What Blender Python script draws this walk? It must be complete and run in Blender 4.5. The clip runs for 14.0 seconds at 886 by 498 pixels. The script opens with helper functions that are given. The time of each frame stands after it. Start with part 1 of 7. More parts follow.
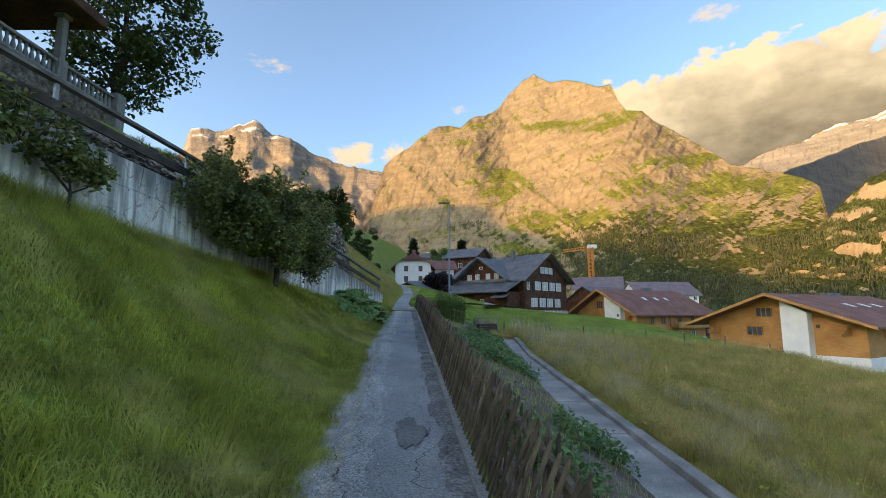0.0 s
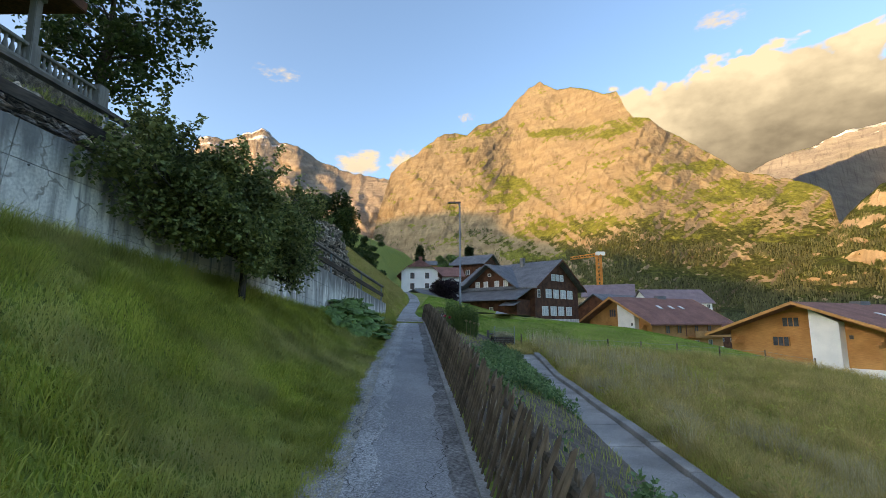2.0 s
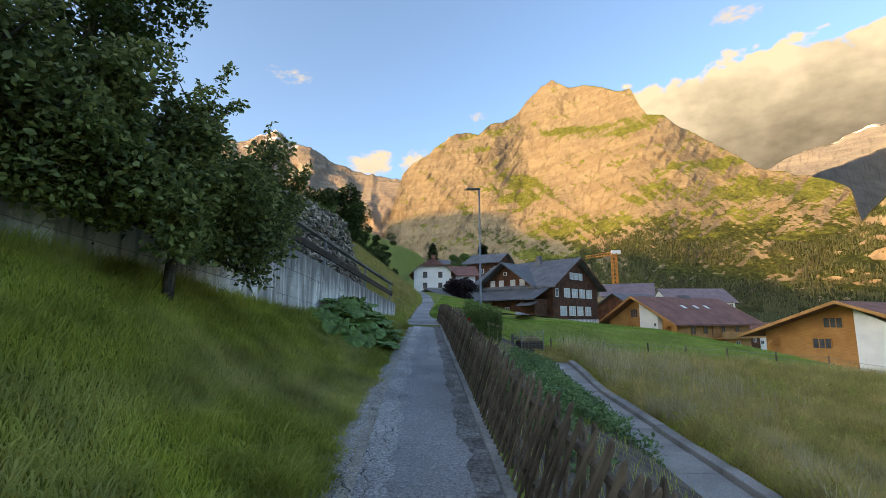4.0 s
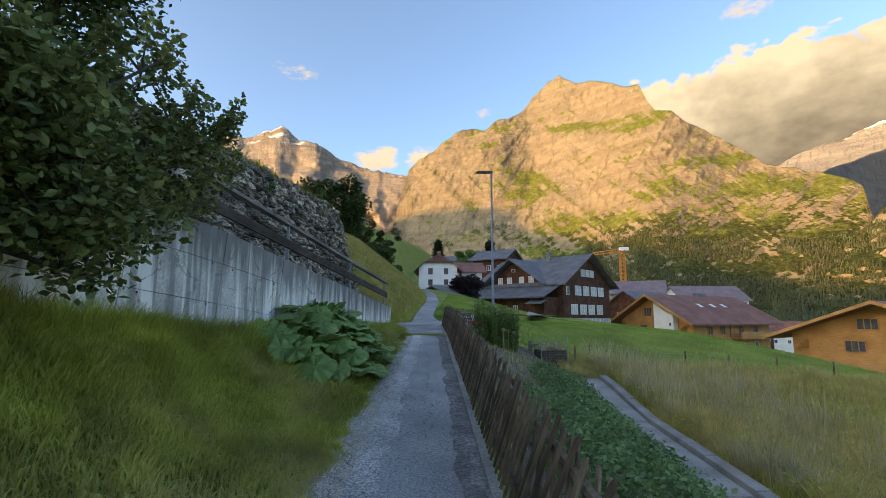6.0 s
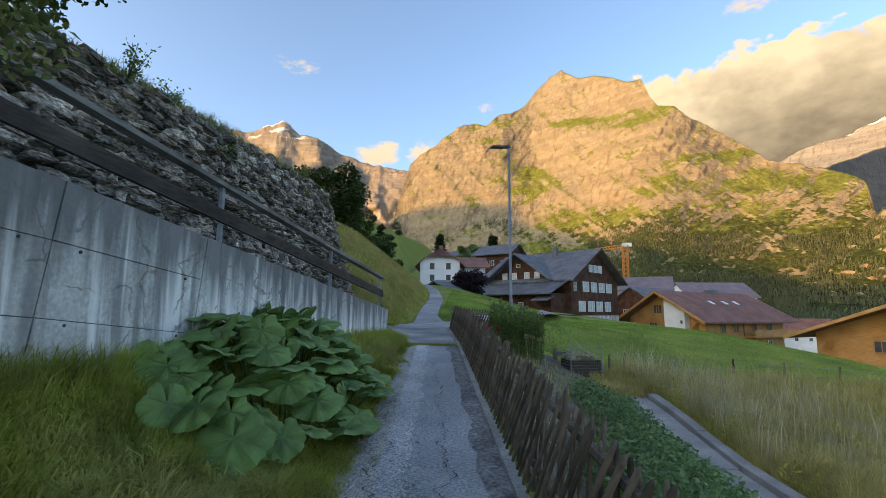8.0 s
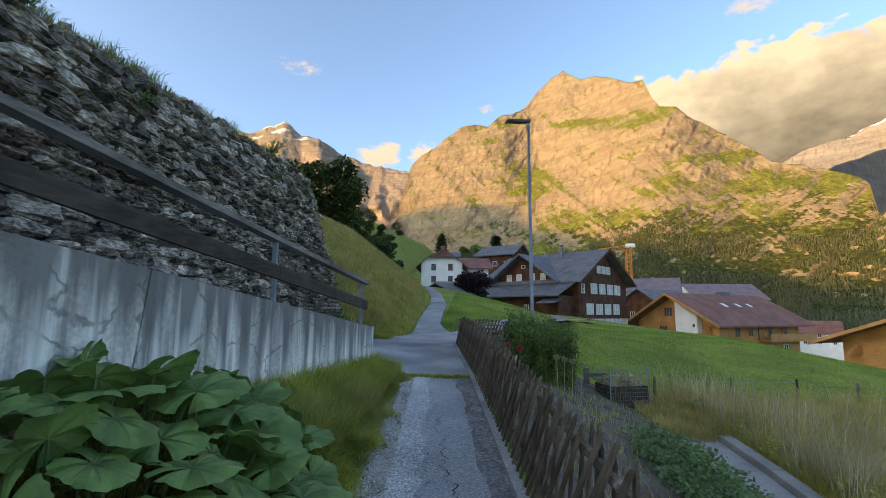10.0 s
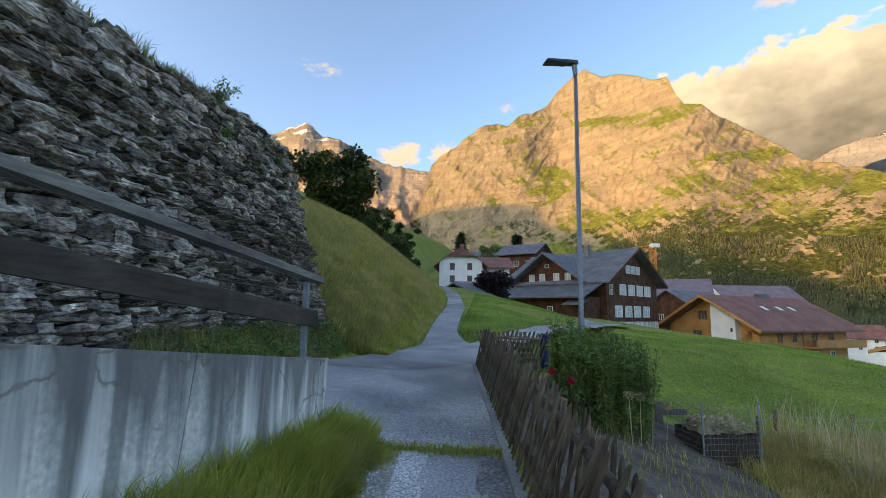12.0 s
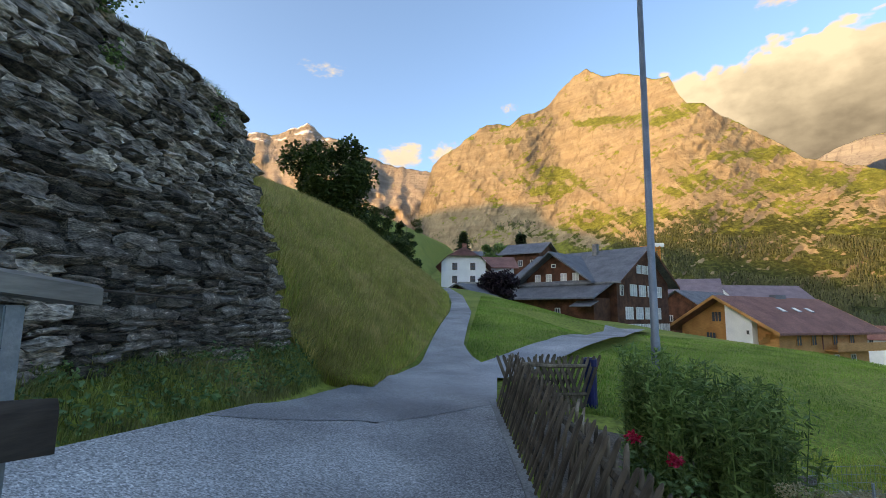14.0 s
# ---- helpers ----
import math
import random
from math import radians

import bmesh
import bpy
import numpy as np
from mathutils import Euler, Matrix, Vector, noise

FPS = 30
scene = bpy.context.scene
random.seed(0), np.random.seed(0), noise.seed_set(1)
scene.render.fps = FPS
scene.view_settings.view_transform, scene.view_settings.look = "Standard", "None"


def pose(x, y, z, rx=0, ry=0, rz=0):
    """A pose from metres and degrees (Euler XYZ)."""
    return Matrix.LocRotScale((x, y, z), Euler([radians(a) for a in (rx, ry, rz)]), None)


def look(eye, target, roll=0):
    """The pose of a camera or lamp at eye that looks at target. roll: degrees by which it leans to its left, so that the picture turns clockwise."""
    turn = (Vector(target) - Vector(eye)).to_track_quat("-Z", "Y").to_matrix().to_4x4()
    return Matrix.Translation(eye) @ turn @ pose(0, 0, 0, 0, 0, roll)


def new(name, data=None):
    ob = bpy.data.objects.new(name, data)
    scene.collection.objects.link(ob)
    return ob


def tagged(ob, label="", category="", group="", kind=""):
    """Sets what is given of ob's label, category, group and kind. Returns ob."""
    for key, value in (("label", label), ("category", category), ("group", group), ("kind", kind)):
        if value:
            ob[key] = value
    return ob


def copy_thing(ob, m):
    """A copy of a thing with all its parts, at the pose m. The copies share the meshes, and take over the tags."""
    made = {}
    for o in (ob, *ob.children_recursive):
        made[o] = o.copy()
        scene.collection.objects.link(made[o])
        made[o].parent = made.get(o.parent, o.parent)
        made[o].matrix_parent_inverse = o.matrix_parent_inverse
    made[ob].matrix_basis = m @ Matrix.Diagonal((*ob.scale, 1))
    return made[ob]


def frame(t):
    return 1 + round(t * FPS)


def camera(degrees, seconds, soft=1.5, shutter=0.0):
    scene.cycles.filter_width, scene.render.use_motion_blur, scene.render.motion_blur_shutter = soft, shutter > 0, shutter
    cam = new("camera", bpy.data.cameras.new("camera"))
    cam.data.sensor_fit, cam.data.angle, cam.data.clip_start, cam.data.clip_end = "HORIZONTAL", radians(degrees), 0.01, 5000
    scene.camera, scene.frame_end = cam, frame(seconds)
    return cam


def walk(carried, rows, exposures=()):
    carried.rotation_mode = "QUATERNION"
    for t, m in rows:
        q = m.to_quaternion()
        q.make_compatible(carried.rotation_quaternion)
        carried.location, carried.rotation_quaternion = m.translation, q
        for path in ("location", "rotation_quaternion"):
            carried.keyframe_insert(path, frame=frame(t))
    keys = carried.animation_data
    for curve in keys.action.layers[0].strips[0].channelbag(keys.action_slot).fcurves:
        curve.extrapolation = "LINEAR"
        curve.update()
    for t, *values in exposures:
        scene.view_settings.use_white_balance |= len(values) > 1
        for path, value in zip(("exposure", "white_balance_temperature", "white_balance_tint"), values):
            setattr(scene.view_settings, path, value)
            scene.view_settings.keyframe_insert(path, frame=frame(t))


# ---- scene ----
cam = camera(85.6, 14.0, soft=0.6)
PATH = [
    (0, (0.351, -2.977, 1.26), (0.349, -0.994, 1.526), -0.2),
    (0.5, (0.32, -2.335, 1.336), (0.321, -0.353, 1.609), 0.0),
    (1, (0.239, -1.631, 1.385), (0.237, 0.349, 1.668), 0.0),
    (1.5, (0.173, -0.947, 1.419), (0.159, 1.031, 1.711), -0.1),
    (2, (0.133, -0.259, 1.46), (0.105, 1.719, 1.756), -0.1),
    (2.5, (0.012, 0.54, 1.448), (-0.036, 2.516, 1.748), -0.1),
    (3, (-0.065, 1.275, 1.469), (-0.127, 3.251, 1.769), -0.2),
    (5.5, (-0.266, 5.236, 1.813), (-0.364, 7.213, 2.097), 0.1),
    (6, (-0.307, 6.01, 1.896), (-0.411, 7.988, 2.177), 0.1),
    (6.5, (-0.377, 6.871, 1.94), (-0.485, 8.849, 2.216), 0.2),
    (7, (-0.403, 7.68, 1.989), (-0.512, 9.658, 2.258), 0.2),
    (7.5, (-0.567, 8.454, 2.039), (-0.678, 10.433, 2.304), 0.3),
    (8, (-0.724, 9.123, 2.112), (-0.832, 11.103, 2.374), 0.3),
    (10.5, (-1.007, 13.094, 2.458), (-1.126, 15.072, 2.727), 0.4),
    (11, (-1.025, 14.033, 2.498), (-1.171, 16.009, 2.77), 0.5),
    (11.5, (-1.069, 14.883, 2.534), (-1.244, 16.858, 2.802), 0.7),
    (12, (-1.109, 15.735, 2.603), (-1.304, 17.708, 2.868), 0.8),
    (12.5, (-1.235, 16.513, 2.702), (-1.438, 18.485, 2.966), 0.8),
    (13, (-1.339, 17.227, 2.793), (-1.545, 19.198, 3.057), 0.8),
    (13.5, (-1.381, 18.01, 2.779), (-1.589, 19.98, 3.048), 0.7),
    (14, (-1.475, 18.779, 2.857), (-1.677, 20.751, 3.123), 0.7),
]
walk(cam, [(t, look(eye, target, roll)) for t, eye, target, roll in PATH], exposures=((0, 2.82, 10700, 8), (7, 2.84, 10700, 10), (14, 2.86, 10700, 10)))

# ---- world, sun, exposure ----
SUN_AZ, SUN_EL = -118.0, 6.0
to_sun = Vector((math.sin(radians(SUN_AZ)) * math.cos(radians(SUN_EL)), math.cos(radians(SUN_AZ)) * math.cos(radians(SUN_EL)), math.sin(radians(SUN_EL))))
world = bpy.data.worlds.new("world")
scene.world = world
world.use_nodes = True
wn = world.node_tree.nodes
sky = wn.new("ShaderNodeTexSky")
sky.sky_type, sky.sun_disc = "NISHITA", False
sky.sun_elevation, sky.sun_rotation = radians(SUN_EL), radians(SUN_AZ)
sky.altitude, sky.air_density, sky.dust_density, sky.ozone_density = 1000, 0.55, 5.5, 2.8
world.node_tree.links.new(sky.outputs[0], wn["Background"].inputs[0])
wn["Background"].inputs[1].default_value = 0.15
sun = new("sun", bpy.data.lights.new("sun", "SUN"))
sun.data.energy, sun.data.angle, sun.data.color = 1.5, radians(0.6), (1.0, 0.55, 0.20)
sun.matrix_world = look(to_sun * 100, (0, 0, 0))


# ---- materials ----
def mat(name, c1, c2, scale=3.0, rough=0.9, bump=0.3, fine=40.0, c3=None, fine_amount=0.35, metal=0.0, stretch=(1, 1, 1), spec=0.3, dist=0.02, fine_stretch=None):
    m = bpy.data.materials.new(name)
    m.use_nodes = True
    n, l = m.node_tree.nodes, m.node_tree.links
    b = n["Principled BSDF"]
    tc = n.new("ShaderNodeTexCoord")
    mp = n.new("ShaderNodeMapping")
    mp.inputs["Scale"].default_value = stretch
    l.new(tc.outputs["Object"], mp.inputs[0])
    mp2 = mp
    if fine_stretch:
        mp2 = n.new("ShaderNodeMapping")
        mp2.inputs["Scale"].default_value = fine_stretch
        l.new(tc.outputs["Object"], mp2.inputs[0])
    big = n.new("ShaderNodeTexNoise")
    big.inputs["Scale"].default_value, big.inputs["Detail"].default_value = scale, 6
    l.new(mp.outputs[0], big.inputs[0])
    ramp = n.new("ShaderNodeValToRGB")
    e = ramp.color_ramp.elements
    e[0].position, e[1].position = 0.36, 0.64
    e[0].color, e[1].color = (*c1, 1), (*c2, 1)
    if c3:
        k = e.new(0.74)
        k.color = (*c3, 1)
    l.new(big.outputs[0], ramp.inputs[0])
    small = n.new("ShaderNodeTexNoise")
    small.inputs["Scale"].default_value, small.inputs["Detail"].default_value = fine, 4
    l.new(mp2.outputs[0], small.inputs[0])
    mr = n.new("ShaderNodeMapRange")
    mr.inputs[1].default_value, mr.inputs[2].default_value = 0.3, 0.7
    mr.inputs[3].default_value, mr.inputs[4].default_value = 1 - fine_amount, 1 + fine_amount
    l.new(small.outputs[0], mr.inputs[0])
    mul = n.new("ShaderNodeVectorMath")
    mul.operation = "MULTIPLY"
    l.new(ramp.outputs[0], mul.inputs[0])
    l.new(mr.outputs[0], mul.inputs[1])
    l.new(mul.outputs[0], b.inputs["Base Color"])
    b.inputs["Roughness"].default_value, b.inputs["Metallic"].default_value = rough, metal
    b.inputs["Specular IOR Level"].default_value = spec
    if bump:
        bp = n.new("ShaderNodeBump")
        bp.inputs["Strength"].default_value, bp.inputs["Distance"].default_value = bump, dist
        l.new(small.outputs[0], bp.inputs["Height"])
        l.new(bp.outputs[0], b.inputs["Normal"])
    return m


def leaf_mat(name, c1, c2, rough=0.5, through_light=0.35, dry=None, patch=0.9):
    """Leaves and blades: colour varies from leaf to leaf, some light comes through."""
    m = bpy.data.materials.new(name)
    m.use_nodes = True
    n, l = m.node_tree.nodes, m.node_tree.links
    b, out = n["Principled BSDF"], n["Material Output"]
    g = n.new("ShaderNodeNewGeometry")
    ramp = n.new("ShaderNodeValToRGB")
    e = ramp.color_ramp.elements
    e[0].color, e[1].color = (*c1, 1), (*c2, 1)
    l.new(g.outputs["Random Per Island"], ramp.inputs[0])
    tc = n.new("ShaderNodeTexCoord")
    big = n.new("ShaderNodeTexNoise")
    big.inputs["Scale"].default_value, big.inputs["Detail"].default_value = patch, 5
    l.new(tc.outputs["Object"], big.inputs[0])
    mr = n.new("ShaderNodeMapRange")
    mr.inputs[1].default_value, mr.inputs[2].default_value, mr.inputs[3].default_value, mr.inputs[4].default_value = 0.3, 0.7, 0.6, 1.35
    l.new(big.outputs[0], mr.inputs[0])
    mul = n.new("ShaderNodeVectorMath")
    mul.operation = "MULTIPLY"
    leafcol = ramp.outputs[0]
    if dry:
        dn = n.new("ShaderNodeTexNoise")
        dn.inputs["Scale"].default_value, dn.inputs["Detail"].default_value = 0.7, 4
        l.new(tc.outputs["Object"], dn.inputs[0])
        dm = n.new("ShaderNodeMapRange")
        dm.inputs[1].default_value, dm.inputs[2].default_value, dm.inputs[4].default_value = 0.48, 0.70, 0.85
        l.new(dn.outputs[0], dm.inputs[0])
        dx = n.new("ShaderNodeMix")
        dx.data_type = "RGBA"
        l.new(dm.outputs[0], dx.inputs[0])
        l.new(leafcol, dx.inputs[6])
        dx.inputs[7].default_value = (*dry, 1)
        leafcol = dx.outputs[2]
    l.new(leafcol, mul.inputs[0])
    l.new(mr.outputs[0], mul.inputs[1])
    l.new(mul.outputs[0], b.inputs["Base Color"])
    b.inputs["Roughness"].default_value = rough
    b.inputs["Specular IOR Level"].default_value = 0.3
    tr = n.new("ShaderNodeBsdfTranslucent")
    l.new(mul.outputs[0], tr.inputs[0])
    mix = n.new("ShaderNodeMixShader")
    mix.inputs[0].default_value = through_light
    l.new(b.outputs[0], mix.inputs[1])
    l.new(tr.outputs[0], mix.inputs[2])
    l.new(mix.outputs[0], out.inputs[0])
    return m


def rock_mat(name, rock1, rock2, green, forest, snow_from=9e9, green_slope=0.62, forest_top=380.0, snow_amount=0.5, high=0.0, patchy=0.8, bump=0.6):
    """Mountain: banded rock, meadow on the gentler ledges, forest at the foot, snow high up."""
    m = bpy.data.materials.new(name)
    m.use_nodes = True
    n, l = m.node_tree.nodes, m.node_tree.links
    b = n["Principled BSDF"]
    b.inputs["Roughness"].default_value, b.inputs["Specular IOR Level"].default_value = 0.95, 0.1
    g = n.new("ShaderNodeNewGeometry")
    sep, sepn = n.new("ShaderNodeSeparateXYZ"), n.new("ShaderNodeSeparateXYZ")
    l.new(g.outputs["Position"], sep.inputs[0])
    l.new(g.outputs["Normal"], sepn.inputs[0])

    def tex(scale, stretch=(1, 1, 1), detail=8, rough=0.6, tilt=0.0):
        mp = n.new("ShaderNodeMapping")
        mp.inputs["Scale"].default_value = stretch
        mp.inputs["Rotation"].default_value = (0, radians(tilt), 0)
        l.new(g.outputs["Position"], mp.inputs[0])
        t = n.new("ShaderNodeTexNoise")
        t.inputs["Scale"].default_value, t.inputs["Detail"].default_value, t.inputs["Roughness"].default_value = scale, detail, rough
        l.new(mp.outputs[0], t.inputs[0])
        return t.outputs[0]

    def math_node(op, a, c, clamp=False):
        t = n.new("ShaderNodeMath")
        t.operation, t.use_clamp = op, clamp
        for i, v in enumerate((a, c)):
            if isinstance(v, (int, float)):
                t.inputs[i].default_value = v
            else:
                l.new(v, t.inputs[i])
        return t.outputs[0]

    def ramp01(v, lo, hi):
        t = n.new("ShaderNodeMapRange")
        t.interpolation_type = "SMOOTHSTEP"
        l.new(v, t.inputs[0])
        t.inputs[1].default_value, t.inputs[2].default_value = lo, hi
        return t.outputs[0]

    def mix(f, a, c):
        t = n.new("ShaderNodeMix")
        t.data_type = "RGBA"
        l.new(f, t.inputs[0])
        for i, v in ((6, a), (7, c)):
            if isinstance(v, tuple):
                t.inputs[i].default_value = (*v, 1)
            else:
                l.new(v, t.inputs[i])
        return t.outputs[2]

    strata = tex(0.009, (0.5, 0.5, 3.0), tilt=9.0, rough=0.7)
    col = mix(ramp01(strata, 0.34, 0.66), rock1, rock2)
    streak = tex(0.03, (1.2, 1.2, 0.22), tilt=-28.0)
    dark = tuple(c * 0.66 for c in rock1)
    col = mix(math_node("MULTIPLY", ramp01(streak, 0.50, 0.70), 0.75), col, dark)
    chalk = tex(0.02, (1.0, 1.0, 0.5), tilt=35.0)
    col = mix(math_node("MULTIPLY", ramp01(chalk, 0.60, 0.74), 0.45), col, tuple(min(c * 1.45, 0.8) for c in rock2))
    patch = tex(0.0045, (1, 1, 2.4), tilt=10.0)
    fine = tex(0.05)
    ledge = math_node("ADD", sepn.outputs[2], math_node("MULTIPLY", math_node("SUBTRACT", patch, 0.5), patchy))
    ledge = math_node("ADD", ledge, math_node("MULTIPLY", math_node("SUBTRACT", fine, 0.5), 0.45))
    ledge = math_node("ADD", ledge, math_node("MULTIPLY", math_node("SUBTRACT", streak, 0.5), 0.35))
    ledge = math_node("ADD", ledge, math_node("MULTIPLY", sep.outputs[2], -high))
    turf = ramp01(ledge, green_slope - 0.05, green_slope + 0.07)
    col = mix(turf, col, mix(ramp01(fine, 0.35, 0.65), green, tuple(c * 1.7 for c in green)))
    ft = math_node("ADD", sep.outputs[2], math_node("MULTIPLY", math_node("SUBTRACT", patch, 0.5), 900.0))
    ft = math_node("ADD", ft, math_node("MULTIPLY", math_node("SUBTRACT", fine, 0.5), 300.0))
    wood = math_node("MULTIPLY", ramp01(ft, forest_top + 50, forest_top - 50), turf)
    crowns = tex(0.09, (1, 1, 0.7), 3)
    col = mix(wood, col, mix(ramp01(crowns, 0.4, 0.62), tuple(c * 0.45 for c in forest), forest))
    sn = math_node("ADD", sep.outputs[2], math_node("MULTIPLY", math_node("SUBTRACT", tex(0.006, (1, 1, 2.2)), 0.5), 900.0))
    sn = math_node("MULTIPLY", ramp01(sn, snow_from, snow_from + 60), ramp01(sepn.outputs[2], 0.45, 0.62))
    col = mix(math_node("MULTIPLY", sn, snow_amount), col, (0.75, 0.76, 0.8))
    l.new(col, b.inputs["Base Color"])
    bp = n.new("ShaderNodeBump")
    bp.inputs["Strength"].default_value, bp.inputs["Distance"].default_value = bump, 12.0
    l.new(math_node("ADD", math_node("ADD", fine, streak), math_node("MULTIPLY", strata, 0.8)), bp.inputs["Height"])
    l.new(bp.outputs[0], b.inputs["Normal"])
    return m


def vary_pieces(m, lo, hi):
    """Makes each separate piece of a material a little lighter or darker."""
    n, l = m.node_tree.nodes, m.node_tree.links
    b = n["Principled BSDF"]
    src = b.inputs["Base Color"].links[0].from_socket
    g, o = n.new("ShaderNodeNewGeometry"), n.new("ShaderNodeObjectInfo")
    s = n.new("ShaderNodeMath")
    s.operation = "ADD"
    l.new(g.outputs["Random Per Island"], s.inputs[0])
    l.new(o.outputs["Random"], s.inputs[1])
    f = n.new("ShaderNodeMath")
    f.operation = "FRACT"
    l.new(s.outputs[0], f.inputs[0])
    r = n.new("ShaderNodeMapRange")
    r.inputs[3].default_value, r.inputs[4].default_value = lo, hi
    l.new(f.outputs[0], r.inputs[0])
    v = n.new("ShaderNodeVectorMath")
    v.operation = "MULTIPLY"
    l.new(src, v.inputs[0])
    l.new(r.outputs[0], v.inputs[1])
    l.new(v.outputs[0], b.inputs["Base Color"])


def concrete_mat(name):
    """Old formwork concrete: blotches, dark run-off, pale lime streaks and slanting dark cracks."""
    m = mat(name, (0.53, 0.495, 0.45), (0.77, 0.73, 0.67), 1.3, 0.88, 0.35, 30, c3=(0.83, 0.79, 0.73), fine_amount=0.2, dist=0.01)
    n, l = m.node_tree.nodes, m.node_tree.links
    b = n["Principled BSDF"]
    src = b.inputs["Base Color"].links[0].from_socket
    tc = n.new("ShaderNodeTexCoord")

    def layer(stretch, turn, scale, lo, hi, col, amount, detail=7, dist=0.0):
        nonlocal src
        mp = n.new("ShaderNodeMapping")
        mp.inputs["Scale"].default_value = stretch
        mp.inputs["Rotation"].default_value = (radians(turn), 0, 0)
        mp.inputs["Location"].default_value = (0, stretch[1] + turn, 0)
        l.new(tc.outputs["Object"], mp.inputs[0])
        t = n.new("ShaderNodeTexNoise")
        t.inputs["Scale"].default_value, t.inputs["Detail"].default_value, t.inputs["Distortion"].default_value = scale, detail, dist
        l.new(mp.outputs[0], t.inputs[0])
        v = t.outputs[0]
        if lo < 0:
            d = n.new("ShaderNodeMath")
            d.operation = "SUBTRACT"
            l.new(v, d.inputs[0])
            d.inputs[1].default_value = 0.5
            a = n.new("ShaderNodeMath")
            a.operation = "ABSOLUTE"
            l.new(d.outputs[0], a.inputs[0])
            v = a.outputs[0]
        r = n.new("ShaderNodeMapRange")
        r.inputs[1].default_value, r.inputs[2].default_value = (lo, hi) if lo >= 0 else (hi, 0.0)
        r.inputs[4].default_value = amount
        l.new(v, r.inputs[0])
        mx = n.new("ShaderNodeMix")
        mx.data_type = "RGBA"
        l.new(r.outputs[0], mx.inputs[0])
        l.new(src, mx.inputs[6])
        mx.inputs[7].default_value = (*col, 1)
        src = mx.outputs[2]

    layer((1, 0.6, 0.9), 0, 1.3, 0.50, 0.66, (0.26, 0.25, 0.24), 0.5)
    layer((1, 3.2, 0.22), 5, 2.2, 0.48, 0.60, (0.19, 0.18, 0.17), 0.65)
    layer((1, 2.8, 0.13), 7, 1.8, 0.52, 0.59, (0.88, 0.84, 0.78), 0.95)
    # dirty water run down from the coping, whose line falls along y
    sep = n.new("ShaderNodeSeparateXYZ")
    l.new(tc.outputs["Object"], sep.inputs[0])
    slope = n.new("ShaderNodeMath")
    slope.operation = "MULTIPLY_ADD"
    l.new(sep.outputs[1], slope.inputs[0])
    slope.inputs[1].default_value = 0.095
    l.new(sep.outputs[2], slope.inputs[2])
    mp = n.new("ShaderNodeMapping")
    mp.inputs["Scale"].default_value = (1, 4.0, 0.3)
    l.new(tc.outputs["Object"], mp.inputs[0])
    t = n.new("ShaderNodeTexNoise")
    t.inputs["Scale"].default_value, t.inputs["Detail"].default_value = 1.6, 7
    l.new(mp.outputs[0], t.inputs[0])
    runs = n.new("ShaderNodeMath")
    runs.operation = "MULTIPLY_ADD"
    l.new(t.outputs[0], runs.inputs[0])
    runs.inputs[1].default_value = 1.9
    l.new(slope.outputs[0], runs.inputs[2])
    r = n.new("ShaderNodeMapRange")
    r.inputs[1].default_value, r.inputs[2].default_value, r.inputs[4].default_value = 4.5, 5.0, 0.85
    l.new(runs.outputs[0], r.inputs[0])
    mx = n.new("ShaderNodeMix")
    mx.data_type = "RGBA"
    l.new(r.outputs[0], mx.inputs[0])
    l.new(src, mx.inputs[6])
    mx.inputs[7].default_value = (0.14, 0.135, 0.13, 1)
    src = mx.outputs[2]
    # hairline crackle in patches
    wob = n.new("ShaderNodeTexNoise")
    wob.inputs["Scale"].default_value, wob.inputs["Detail"].default_value = 2.5, 5
    l.new(tc.outputs["Object"], wob.inputs[0])
    add = n.new("ShaderNodeVectorMath")
    add.operation = "MULTIPLY_ADD"
    l.new(wob.outputs["Color"], add.inputs[0])
    add.inputs[1].default_value = (0.5, 0.5, 0.5)
    l.new(tc.outputs["Object"], add.inputs[2])
    vo = n.new("ShaderNodeTexVoronoi")
    vo.feature = "DISTANCE_TO_EDGE"
    vo.inputs["Scale"].default_value = 1.6
    l.new(add.outputs[0], vo.inputs["Vector"])
    cr = n.new("ShaderNodeMapRange")
    cr.inputs[1].default_value, cr.inputs[2].default_value, cr.inputs[3].default_value, cr.inputs[4].default_value = 0.005, 0.024, 1.0, 0.0
    l.new(vo.outputs["Distance"], cr.inputs[0])
    pm = n.new("ShaderNodeMapRange")
    pm.inputs[1].default_value, pm.inputs[2].default_value, pm.inputs[4].default_value = 0.58, 0.46, 0.65
    l.new(t.outputs[0], pm.inputs[0])
    am = n.new("ShaderNodeMath")
    am.operation = "MULTIPLY"
    l.new(cr.outputs[0], am.inputs[0])
    l.new(pm.outputs[0], am.inputs[1])
    mc = n.new("ShaderNodeMix")
    mc.data_type = "RGBA"
    l.new(am.outputs[0], mc.inputs[0])
    l.new(src, mc.inputs[6])
    mc.inputs[7].default_value = (0.16, 0.13, 0.105, 1)
    src = mc.outputs[2]
    l.new(src, b.inputs["Base Color"])
    return m


